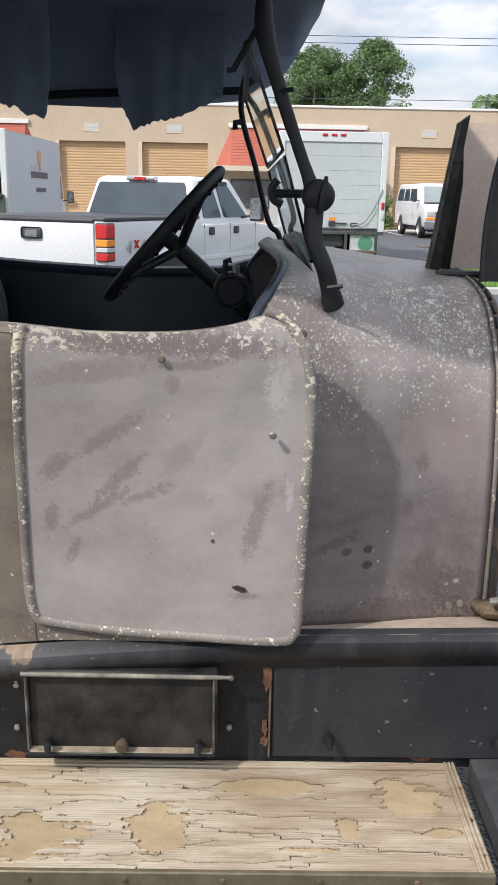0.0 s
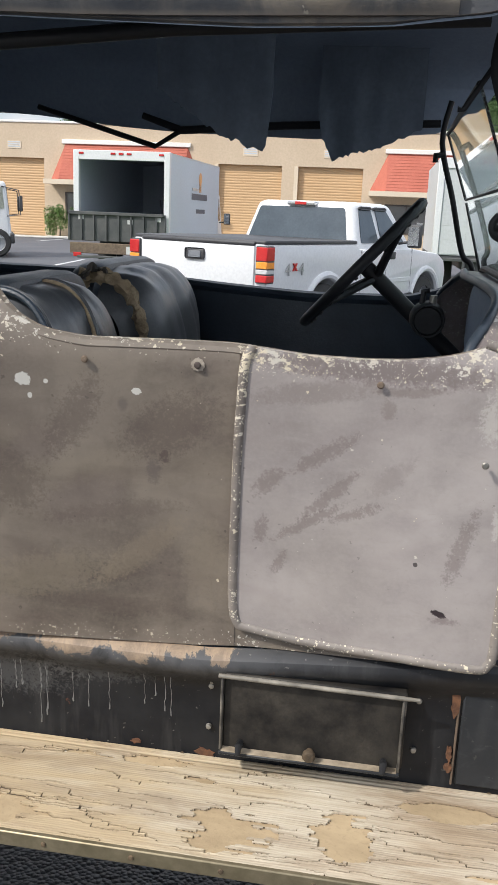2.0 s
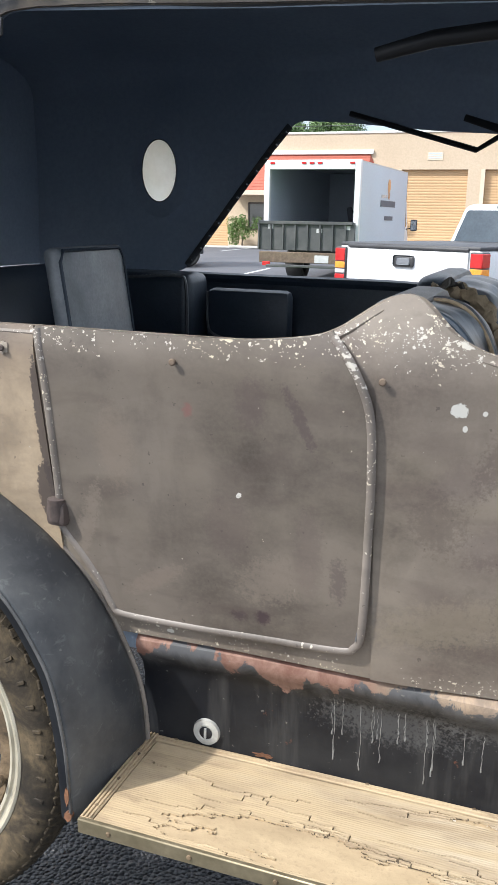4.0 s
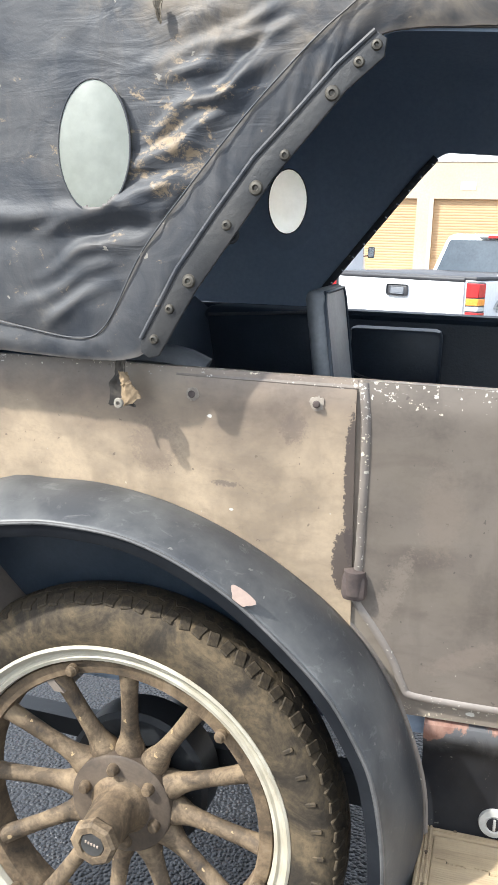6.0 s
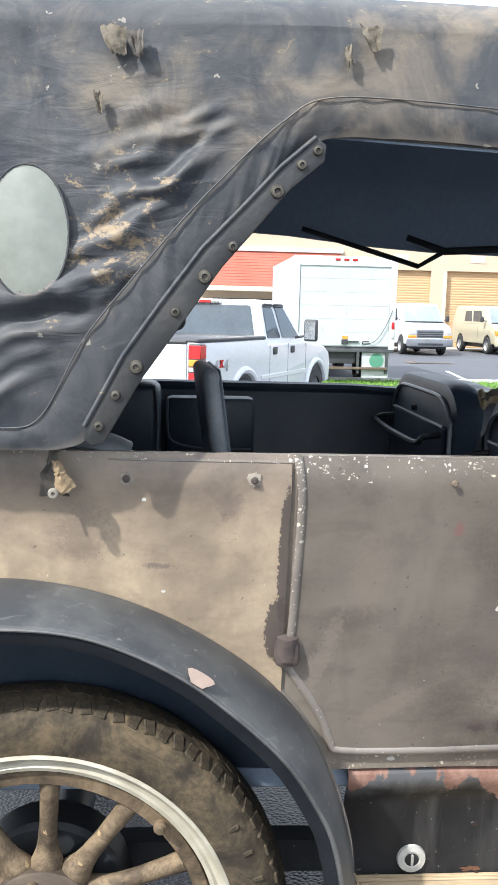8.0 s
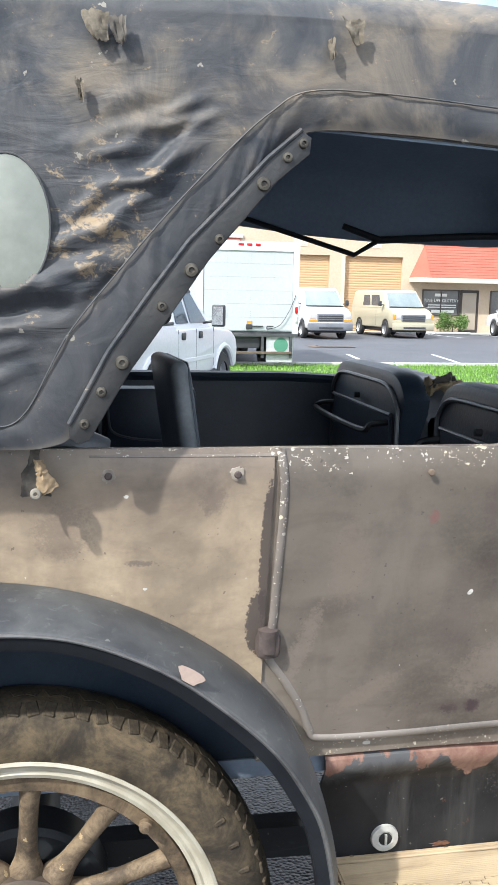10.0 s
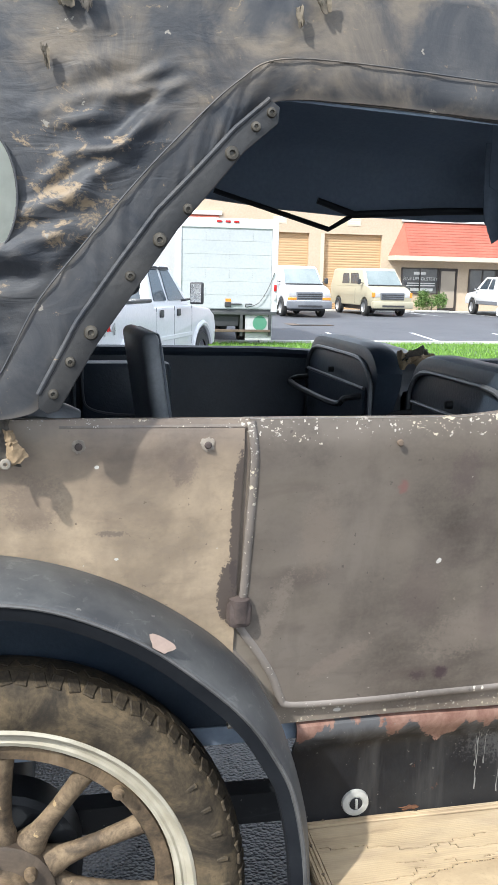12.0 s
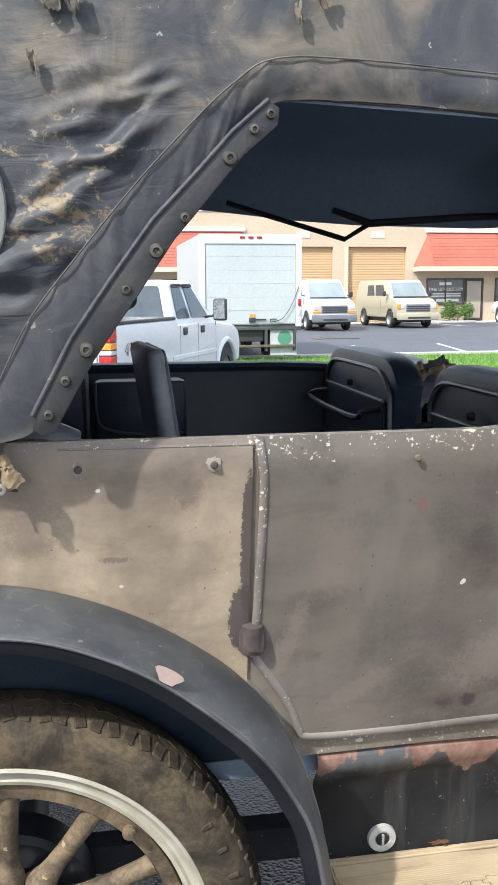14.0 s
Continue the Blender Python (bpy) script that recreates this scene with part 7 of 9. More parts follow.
# worn piping seams over the near back
for yy, mm, rad in ((1.56, M_STUFFING, 0.004), (1.575, M_VINYL, 0.006), (1.36, M_VINYL, 0.006), (1.345, M_LEATHER, 0.006)):
    part("piping", tubebm(spline([(-0.775, yy, 1.285), (-0.71, yy - 0.005, 1.293), (-0.655, yy - 0.015, 1.265), (-0.615, yy - 0.03, 1.19), (-0.60, yy - 0.04, 1.05)], 5), rad, 8), mm, sb1)
for y0, y1, fx in ((1.285, 1.84, 0.038), (1.955, 2.61, 0.0)):
    c_, h_ = (y0 + y1) / 2, (y1 - y0) / 2
    arc = [(c_ + h_ * v, 1.306 - 0.07 * abs(v) ** 7) for v in [-1 + 0.05 * k for k in range(41)]]
    sh_ = part("seat_shell", prismbm([(y0 + 0.08, 0.70), (y0 + 0.08, 0.95)] + arc + [(y1 - 0.08, 0.95), (y1 - 0.08, 0.70)], -0.845 + fx, -0.765 + fx, "x", 0.022), M_LEATHER, car, "black leather back of a front seat")
    part("back_panel", boxbm((-0.857 + fx, y0 + 0.06, 0.85), (-0.846 + fx, y1 - 0.06, 1.19), 0.004), M_LEATHER, sh_)
    part("panel_ridge", tubebm([(-0.856 + fx, y0 + 0.06, 1.192), (-0.856 + fx, y1 - 0.06, 1.192)], 0.005, 8), M_VINYL, sh_)
    pipe = [(-0.85 + fx, c_ + (h_ - 0.025) * v, 1.268 - 0.06 * abs(v) ** 7) for v in [-1 + 0.05 * k for k in range(41)]]
    part("piping", tubebm([(-0.85 + fx, y0 + 0.025, 0.95)] + pipe + [(-0.85 + fx, y1 - 0.025, 0.95)], 0.006, 8), M_VINYL, sh_)
    part("robe_rail", tubebm(spline([(-0.85 + fx, y1 - 0.06, 1.165), (-0.90 + fx, y1 - 0.06, 1.16), (-0.915 + fx, y1 - 0.10, 1.145), (-0.915 + fx, y0 + 0.13, 1.145), (-0.90 + fx, y0 + 0.08, 1.165), (-0.85 + fx, y0 + 0.08, 1.17)], 5), 0.0085, 8), M_POST, sh_, "curved black robe rail")
    part("knob", lathe(bmesh.new(), [(0.0, -0.016), (0.008, -0.014), (0.009, 0.0)], (-0.857 + fx, c_, 1.215), "x", 10), M_POST, sh_)
# torn near edge of the far back: a strip of burst stuffing under a lifted flap
tear_line = spline([(-0.79, 1.945, 1.275), (-0.74, 1.94, 1.282), (-0.69, 1.94, 1.262), (-0.655, 1.945, 1.21), (-0.635, 1.95, 1.13), (-0.63, 1.96, 1.03)], 10)
bm = tubebm(tear_line, [(0.019 - 0.008 * i / len(tear_line)) + 0.009 * noise.noise(Vector((i * 0.35, 0, 0))) for i in range(len(tear_line))], 16, flat=(1, 0.8, 1))
for v in bm.verts:
    n_ = Vector((noise.noise(v.co * 60), noise.noise(v.co * 60 + Vector((5, 0, 0))), noise.noise(v.co * 60 + Vector((0, 9, 0)))))
    v.co += n_ * 0.011
part("stuffing", bm, M_STUFFING, car, "tan horsehair stuffing bursting from a torn seat")
rows = []
for i in range(15):
    u = i / 14
    base_ = Vector((-0.80 + 0.05 * u, 1.90 + 0.05 * u, 1.275 + 0.005 * math.sin(u * 9)))
    up_ = 0.042 * math.sin(math.pi * min(1, u * 0.9 + 0.15)) * (0.75 + 0.5 * noise.noise(Vector((u * 7, 2, 0))))
    rows.append([tuple(base_ + Vector((0.01 * k + 0.012 * noise.noise(Vector((u * 6, k, 4))), 0.016 * math.sin(k * 1.1) + 0.012 * noise.noise(Vector((u * 8, k * 0.8, 1))), up_ * k / 4))) for k in range(5)])
part("torn_flap", sheet(rows, (0.004, 0.003, 0)), M_FLAPCLOTH, car, "torn leather and cloth standing up from a seat back")
part("front_cushion", boxbm((-0.66, 1.36, 0.8), (-0.2, 2.48, 0.98), 0.05, 3), M_LEATHER, car)

# rear seat
part("rear_cushion", boxbm((-2.0, 1.32, 0.85), (-1.55, 2.52, 1.05), 0.06, 3), M_LEATHER, car)
part("rear_backrest", prismbm([(-2.16, 0.95), (-2.14, 1.24), (-2.06, 1.28), (-1.98, 1.22), (-1.94, 1.0)], 1.3, 2.54, "y", 0.03), M_LEATHER, car)
sc_ = part("side_cushion", boxbm((-2.0, 2.40, 0.95), (-1.585, 2.56, 1.262), 0.03, 3), M_LEATHER, car, "far quarter cushion")
part("piping", tubebm(spline([(-1.98, 2.403, 1.235), (-1.72, 2.400, 1.252), (-1.625, 2.400, 1.256), (-1.597, 2.400, 1.235), (-1.592, 2.400, 1.10), (-1.592, 2.400, 0.97)], 5), 0.005, 6), M_VINYL, sc_)
sd_ = part("side_pad", boxbm((-1.572, 2.497, 0.92), (-1.30, 2.56, 1.215), 0.02, 2), M_LEATHER, car, "black padded side panel")
part("piping", tubebm(spline([(-1.565, 2.495, 1.205), (-1.565, 2.495, 1.12), (-1.545, 2.495, 1.075), (-1.45, 2.495, 1.055), (-1.31, 2.495, 1.055)], 5), 0.004, 6), M_VINYL, sd_)
part("arm_pad", tubebm(spline([(-2.0, 1.26, 1.20), (-1.8, 1.26, 1.245), (-1.66, 1.26, 1.255), (-1.60, 1.27, 1.235)], 5), [0.03] * 16, 10, flat=(1, 1.3, 0.8)), M_VINYL, car)

# loose cushion standing in the back
cush = thing("seat_cushion", "loose black vinyl seat cushion standing upright in the rear compartment", "cushion")
bm = boxbm((-0.004, -0.152, -0.50), (0.030, 0.152, 0.13), 0.014, 3)
bm.transform(pose(-1.464, 1.60, 1.236, 0, -8, 3))
part("pad", bm, M_PAD, cush)
bm = tubebm([(0.030, y, z) for y, z in ((-0.142, -0.49), (-0.142, 0.10), (-0.127, 0.122), (0.127, 0.122), (0.142, 0.10), (0.142, -0.49))], 0.004, 6)
bm.transform(pose(-1.464, 1.60, 1.236, 0, -8, 3))
part("piping", bm, M_LEATHER, cush)

# ---- splash apron, running board ----
def apron_y(z):
    return 1.322 + 0.02 * max(0, (0.66 - z) / 0.25)


M_ORANGERUST = plain("orange_rust", (0.06, 0.027, 0.015), (0.18, 0.082, 0.04), 70, 0.9, 0, 160, 0.5)
M_RUN = plain("pale_dried_run", (0.12, 0.12, 0.115), (0.25, 0.25, 0.24), 40, 0.7)
rows = []
for i in range(41):
    x = -1.205 + i * (2.325 / 40)
    zt, zb = sill_z(x) - 0.002, 0.43
    rows.append([(x, 1.325, zt), (x, 1.308, zt - 0.003), (x, 1.299, zt - 0.010), (x, 1.297, zt - 0.020), (x, 1.301, zt - 0.035), (x, 1.313, zt - 0.052), (x, 1.325, zt - 0.068), (x, 1.331, zt - 0.09), (x, 1.333, zt - 0.13), (x, 1.335, zb)])
rr0 = random.Random(77)
apron = part("splash_apron", sheet(rows, (0, 0.006, 0)), M_APRON, car, "black splash apron with rust, runs and bare primer")
down = apron.data.attributes.new("down", "FLOAT", "POINT")
for v, d in zip(apron.data.vertices, down.data):
    d.value = sill_z(v.co.x) - v.co.z
part("apron_cover", boxbm((0.128, 1.326, 0.452), (1.0, 1.333, 0.675), 0.003), M_BLACK, apron)
for zc, hh, ww in ((0.625, 0.038, 0.0075), (0.512, 0.014, 0.005), (0.483, 0.008, 0.006)):
    ring = [(0.114 + ww * (0.55 + 0.9 * rr0.random()) * math.cos(t), zc + hh * (0.8 + 0.4 * rr0.random()) * math.sin(t)) for t in [k * math.pi / 9 for k in range(18)]]
    part("rust_streak", prismbm(ring, 1.3255, 1.334, "y"), M_ORANGERUST, apron, "rust breaking out at the apron seam")
for xc, zc, ww, hh in ((-0.335, 0.447, 0.022, 0.009), (-0.96, 0.446, 0.02, 0.006), (0.40, 0.446, 0.02, 0.006), (-0.47, 0.45, 0.012, 0.006)):
    ring = [(xc + ww * (0.35 + 0.9 * rr0.random()) * math.cos(t), zc + hh * (0.4 + 0.9 * rr0.random()) * math.sin(t)) for t in [k * math.pi / 9 for k in range(18)]]
    part("rust_spot", prismbm(ring, 1.3335, 1.338, "y"), M_ORANGERUST, apron, "rust spot low on the apron")
part("seam", boxbm((0.120, 1.327, 0.45), (0.124, 1.333, 0.66), 0.001), M_RUST, apron)
for x, z in ((0.228, 0.489), (0.529, 0.488)):
    part("latch", tubebm([(x, 1.325, z + 0.01), (x, 1.308, z + 0.012), (x + 0.001, 1.304, z - 0.006)], [0.006, 0.007, 0.005], 8), M_POST, apron)
    part("latch_plate", lathe(bmesh.new(), [(0.0, -0.002), (0.011, -0.002), (0.012, 0.003)], (x, 1.326, z), "y", 12), M_POST, apron)
rr_ = random.Random(12)
# pale runs
for i in range(24):
    x = rr_.uniform(-0.83, -0.64) if i < 17 else rr_.uniform(-0.60, -0.40)
    L, z0 = rr_.uniform(0.04, 0.14), sill_z(x) - rr_.uniform(0.06, 0.09)
    n_ = 11
    ln = []
    for k in range(n_ + 1):
        zz = z0 - L * k / n_
        ln.append((x + 0.003 * noise.noise(Vector((i * 3.1, k * 0.55, 0))), lerp_table(((0.05, 1.3125), (0.068, 1.325), (0.09, 1.331), (0.13, 1.333), (0.25, 1.335)), sill_z(x) - zz) - 0.0003, zz))
    part("paint_run", tubebm(ln, [0.0003 + 0.0006 * rr_.random() + (0.0008 if k >= n_ - 1 else 0) for k in range(n_ + 1)], 5), M_RUN, apron)

# tool box let into the apron
tb = part("tool_box", boxbm((-0.296, 1.296, 0.488), (0.030, 1.33, 0.638), 0.003), M_BOXFACE, car, "black tool box in the apron")
part("box_rim", tubebm([(-0.304, 1.284, 0.639), (0.020, 1.284, 0.637), (0.050, 1.286, 0.636)], [0.0042, 0.0042, 0.003], 10), M_BOXROD, tb, "rubbed hinge rod")
for a_, b_, mm in (((-0.300, 1.280, 0.482), (0.026, 1.312, 0.4885), M_BLACK), ((-0.300, 1.284, 0.488), (-0.2955, 1.312, 0.635), M_WORNEDGE), ((0.0215, 1.284, 0.488), (0.026, 1.312, 0.635), M_WORNEDGE)):
    part("box_rim", boxbm(a_, b_, 0.0015), mm, tb)
part("rim_ledge", boxbm((-0.2955, 1.2805, 0.4885), (0.0215, 1.298, 0.4905), 0.0008), M_BOXLEDGE, tb, "bare dusty ledge")
part("rod_stop", boxbm((0.024, 1.288, 0.600), (0.029, 1.312, 0.634), 0.0015), M_WORNEDGE, tb)
for x in (-0.262, -0.003):
    part("box_latch", tubebm([(x, 1.296, 0.502), (x, 1.275, 0.508), (x - 0.001, 1.272, 0.492)], [0.006, 0.007, 0.005], 8), M_POST, tb)
part("box_knob", lathe(bmesh.new(), [(0.0, -0.026), (0.009, -0.025), (0.012, -0.02), (0.011, -0.012), (0.006, -0.008), (0.006, 0.002)], (-0.135, 1.297, 0.503), "y", 18), M_HUB, tb, "worn round knob")
for x, z in ((-0.325, 0.60), (-0.325, 0.59), (0.052, 0.61), (-0.328, 0.505), (0.05, 0.51)):
    part("rivet", lathe(bmesh.new(), [(0.0, -0.005), (0.005, -0.003), (0.006, 0.002)], (x, 1.329, z), "y", 8), M_STEEL, apron)
# round lock
lk = part("lock", lathe(bmesh.new(), [(0.0, -0.006), (0.012, -0.006), (0.013, -0.004), (0.016, -0.007), (0.026, -0.005), (0.028, 0.003)], (-1.074, 1.333, 0.471), "y", 28), M_LOCKWHITE, apron, "round white lock ring with a key slot")
part("lock_slot", boxbm((-1.0765, 1.3225, 0.461), (-1.0715, 1.328, 0.482), 0.001), M_LOCKWHITE, lk)
part("lock_face", lathe(bmesh.new(), [(0.0, -0.008), (0.009, -0.0075), (0.013, -0.006)], (-1.074, 1.333, 0.471), "y", 20), M_POST, lk)

# running board
BX0, BX1 = -1.198, 0.462
rows = []
for i in range(61):
    x = BX0 + (BX1 - BX0) * i / 60
    z = 0.432
    rows.append([(x, y, z + 0.0008 * noise.noise(Vector((x * 9, y * 25, 0)))) for y in [1.335 - 0.0140 * j for j in range(20)]])
board = part("running_board", sheet(rows, (0, 0, -0.02)), M_BOARD, car, "wooden running board with cracked and peeling cream paint")
trim = part("edge_trim", boxbm((BX0, 1.060, -0.022), (BX1, 1.070, 0.006), 0.002), M_TRIM, board, "dull metal edging strip with screws")
trim.matrix_world = Matrix.Translation((0, 0, 0.432))
for i in range(12):
    x = BX0 + 0.06 + i * 0.148
    part("trim_screw", lathe(bmesh.new(), [(0.0, -0.003), (0.004, -0.002), (0.005, 0.001)], (x, 1.0595, 0.424), "y", 8), M_HUB, board)
# ribbed upper layer: patches flaked out of it, cracks stepping along the grain
PATCHES = ((-0.25, 1.142, 0.085, 0.050), (-0.063, 1.165, 0.050, 0.062), (0.12, 1.264, 0.11, 0.024), (0.36, 1.24, 0.060, 0.046), (0.246, 1.166, 0.022, 0.026), (-0.83, 1.125, 0.20, 0.052), (-0.67, 1.12, 0.10, 0.040),
           (-0.42, 1.30, 0.07, 0.014), (-0.33, 1.262, 0.035, 0.010), (0.40, 1.155, 0.035, 0.012), (0.19, 1.115, 0.06, 0.007), (-0.98, 1.095, 0.09, 0.014), (-0.55, 1.295, 0.05, 0.008))
crk = random.Random(5)
CX, CY = 0.0026, 0.0021
NX, NY = int((BX1 - BX0 - 0.05) / CX), int(0.245 / CY)
gone = set()
for i in range(NX):
    x = BX0 + 0.026 + i * CX
    for j in range(NY):
        y = 1.071 + j * CY
        step = noise.noise(Vector((x * 11, math.floor(y / 0.0104) * 5.7, 2.0))) * 1.0 + noise.noise(Vector((x * 34, math.floor(y / 0.0052) * 3.3, 7.0))) * 0.5 + noise.noise(Vector((x * 16, y * 26, 5.0))) * 0.6
        for cx_, cy_, rx_, ry_ in PATCHES:
            if ((x - cx_) / rx_) ** 2 + ((y - cy_) / ry_) ** 2 + step < 0.9:
                gone.add((i, j))
                break
patch_cells = set(gone)
for k in range(92):
    x0 = crk.triangular(BX0 + 0.05, BX1 - 0.03, 0.0) if k % 3 else crk.uniform(BX0 + 0.03, BX1 - 0.03)
    i, j = int((x0 - BX0 - 0.026) / CX), crk.randrange(2, NY - 2)
    n_ = int(crk.uniform(6, 36) * (3.6 if k % 6 == 0 else 1.0) * (1.7 if x0 < -0.45 else 1.0))
    drift = crk.choice((-1, 1))
    while n_ > 0:
        run = crk.randint(2, 9)
        for _ in range(run):
            gone.add((i, j))
            i += 1
            n_ -= 1
        for _ in range(crk.choice((0, 1, 1, 2, 4, 7 if x0 < -0.45 else 3)) if crk.random() < 0.7 else 0):
            j += drift if crk.random() < 0.8 else -drift
            gone.add((i, j))
verts, faces, at_ = [], [], {}


def layer_vertex(i, j, up):
    key = (i, j, up)
    if key not in at_:
        near_gap = any((i - a_, j - b_) in gone for a_ in (0, 1) for b_ in (0, 1))
        x, y = BX0 + 0.026 + i * CX, 1.071 + j * CY
        w_ = 0.0012 if near_gap else 0.0
        at_[key] = len(verts)
        verts.append((x + w_ * noise.noise(Vector((i * 1.7, j * 1.3, 0))), y + w_ * noise.noise(Vector((i * 1.1, j * 1.9, 4))), 0.4325 + (0.0030 + 0.0012 * noise.noise(Vector((x * 14, y * 30, 1))) + (0.0022 * max(0.0, noise.noise(Vector((x * 30, y * 30, 3)))) if near_gap else 0.0) if up else 0.0)))
    return at_[key]


for i in range(NX):
    for j in range(NY):
        if (i, j) in gone:
            continue
        a_, b_, c_, d_ = (i, j), (i + 1, j), (i + 1, j + 1), (i, j + 1)
        faces.append(tuple(layer_vertex(*p, True) for p in (a_, b_, c_, d_)))
        for p, q, nb in ((a_, b_, (i, j - 1)), (b_, c_, (i + 1, j)), (c_, d_, (i, j + 1)), (d_, a_, (i - 1, j))):
            if nb in gone or not (0 <= nb[0] < NX and 0 <= nb[1] < NY):
                faces.append((layer_vertex(*p, False), layer_vertex(*q, False), layer_vertex(*q, True), layer_vertex(*p, True)))
# dark quads on the crack floors and some patch rims: grime plus painted-in shade
dv, df = [], []
for i, j in sorted(gone):
    if not (0 <= i < NX and 0 <= j < NY):
        continue
    if (i, j) in patch_cells:
        rim = sum((i + a_, j + b_) not in gone for a_, b_ in ((1, 0), (-1, 0), (0, 1), (0, -1)))
        if not rim or crk.random() > 0.28:
            continue
    x, y, k = BX0 + 0.026 + i * CX, 1.071 + j * CY, len(dv)
    dv += [(x, y, 0.4336), (x + CX, y, 0.4336), (x + CX, y + CY, 0.4336), (x, y + CY, 0.4336)]
    df.append((k, k + 1, k + 2, k + 3))
me = bpy.data.meshes.new("crack_dirt_shade")
me.from_pydata(dv, [], df)
me.materials.append(M_CRACKDARK)
crack_dark = new("crack_dirt_shade", me)
crack_dark.parent = board
crack_dark["label"] = "dark strips for packed grime and shade in the cracks"
me = bpy.data.meshes.new("cracked_layer")
me.from_pydata(verts, [], faces)
me.materials.append(M_BOARDTOP)
layer = new("cracked_layer", me)
layer.parent = board
layer["label"] = "ribbed cream layer, bleached, cracked and flaked"
# ribbed strips round the board
back = part("back_strip", boxbm((BX0, 1.317, 0.432), (BX1 - 0.02, 1.335, 0.4385), 0.002), M_BOARDTOP, board)
part("rib", boxbm((BX0 + 0.01, 1.3235, 0.438), (BX1 - 0.03, 1.3285, 0.4405), 0.001), M_BOARDTOP, back)
for x_ in (BX1 - 0.012, BX0 + 0.012):
    e = part("end_strip", boxbm((x_ - 0.012, 1.068, 0.432), (x_ + 0.012, 1.335, 0.4385), 0.002), M_BOARDTOP, board)
    for d in (-0.007, 0.0, 0.007):
        part("rib", boxbm((x_ + d - 0.0022, 1.069, 0.438), (x_ + d + 0.0022, 1.334, 0.4415), 0.001), M_BOARDTOP, e)
    for y in (1.10, 1.18, 1.26):
        part("screw", lathe(bmesh.new(), [(0.0, 0.003), (0.003, 0.0025), (0.004, 0.0)], (x_ + 0.0035, y, 0.4395), "z", 8), M_HUB, e)
for i in range(9):
    x = BX0 + 0.06 + i * 0.19
    part("strip_screw", lathe(bmesh.new(), [(0.0, 0.003), (0.0035, 0.0025), (0.0045, 0.0)], (x, 1.331, 0.4375), "z", 8), M_HUB, board)
part("front_fender_skirt", prismbm([(0.487, 0.45), (0.487, 0.40), (1.3, 0.35), (1.3, 0.6), (0.7, 0.46)], 1.10, 1.34, "y", 0.01), M_FENDER, car, "tail of the front fender")

# ---- rear fender ----
FL = [(-2.28, 0.40), (-2.26, 0.55), (-2.21, 0.70), (-2.10, 0.86), (-1.95, 0.97), (-1.844, 0.999), (-1.75, 1.003), (-1.657, 0.993), (-1.567, 0.961), (-1.48, 0.912), (-1.39, 0.838), (-1.335, 0.781), (-1.295, 0.72), (-1.266, 0.66), (-1.247, 0.573), (-1.239, 0.50), (-1.234, 0.39)]
FT = [(-2.33, 0.40), (-2.31, 0.58), (-2.26, 0.75), (-2.13, 0.93), (-1.96, 1.03), (-1.85, 1.040), (-1.757, 1.040), (-1.655, 1.022), (-1.56, 0.988), (-1.468, 0.938), (-1.38, 0.873), (-1.325, 0.815), (-1.282, 0.752), (-1.247, 0.675), (-1.214, 0.58), (-1.196, 0.50), (-1.190, 0.39)]
rows = []
lipc = spline([(x, 1.098, z) for x, z in FL], 4)
topc = spline([(x, side_y(x, max(z, 0.6)) + 0.01, z) for x, z in FT], 4)


def outward(p):
    return Vector((p.x + 1.74, 0, p.z - 0.41)).normalized()


for p, q in zip(lipc, topc):
    out = outward(p)
    row = [p]
    for k in (0.06, 0.15, 0.3, 0.5, 0.7, 0.88, 1.0):
        row.append(p.lerp(q, k) + out * (0.014 * math.sin(math.pi * k) ** 0.8))
    rows.append([tuple(v) for v in row])
fen = part("rear_fender", sheet(rows), M_FENDER, car, "black crowned rear fender with a chip to primer", sharp=28)
mod = fen.modifiers.new("thickness", "SOLIDIFY")
# inner face takes a darker black, shade under the fender put into its colour
fen.data.materials.append(M_POST)
mod.material_offset = 1
mod.thickness, mod.offset = 0.004, -1.0
part("fender_flange", sheet([[tuple(p + Vector((0, 0.001, 0))), tuple(p - outward(p) * 0.012 + Vector((0, 0.003, 0))), tuple(p - outward(p) * 0.024 + Vector((0, 0.008, 0))), tuple(p - outward(p) * 0.026 + Vector((0, 0.016, 0)))] for p in lipc], (0, 0.004, 0)), M_FLANGE_SHADED, fen, "turned-down black edge of the fender")
part("fender_lip", tubebm([p + outward(p) * 0.001 for p in lipc], 0.0032, 8), M_FENDERLIP, fen, "fender lip with its highlight in the colour")
part("fender_bead", tubebm([q + (p - q) * 0.03 + outward(p) * 0.004 for p, q in zip(lipc, topc)], 0.005, 6), M_BEAD_DARK, fen)
for x_, z_, w_, h_ in ((-1.2385, 0.445, 0.006, 0.022), (-1.2375, 0.405, 0.010, 0.012)):
    ring = [(x_ + w_ * (0.7 + 0.5 * noise.noise(Vector((i, z_ * 9, 0)))) * math.cos(i * math.pi / 9), z_ + h_ * (0.8 + 0.4 * noise.noise(Vector((i, 3, z_)))) * math.sin(i * math.pi / 9)) for i in range(18)]
    part("rust_spot", prismbm(ring, 1.0935, 1.1035, "y"), M_FENDERRUST, fen, "rust on the fender tail")
ring = [(0.020 * math.cos(a) * (1 + 0.3 * math.sin(3 * a)), 0.013 * math.sin(a) * (1 + 0.2 * math.cos(2 * a))) for a in [i * math.pi / 9 for i in range(18)]]
bm = prismbm(ring, 0.0, 0.002, "z")
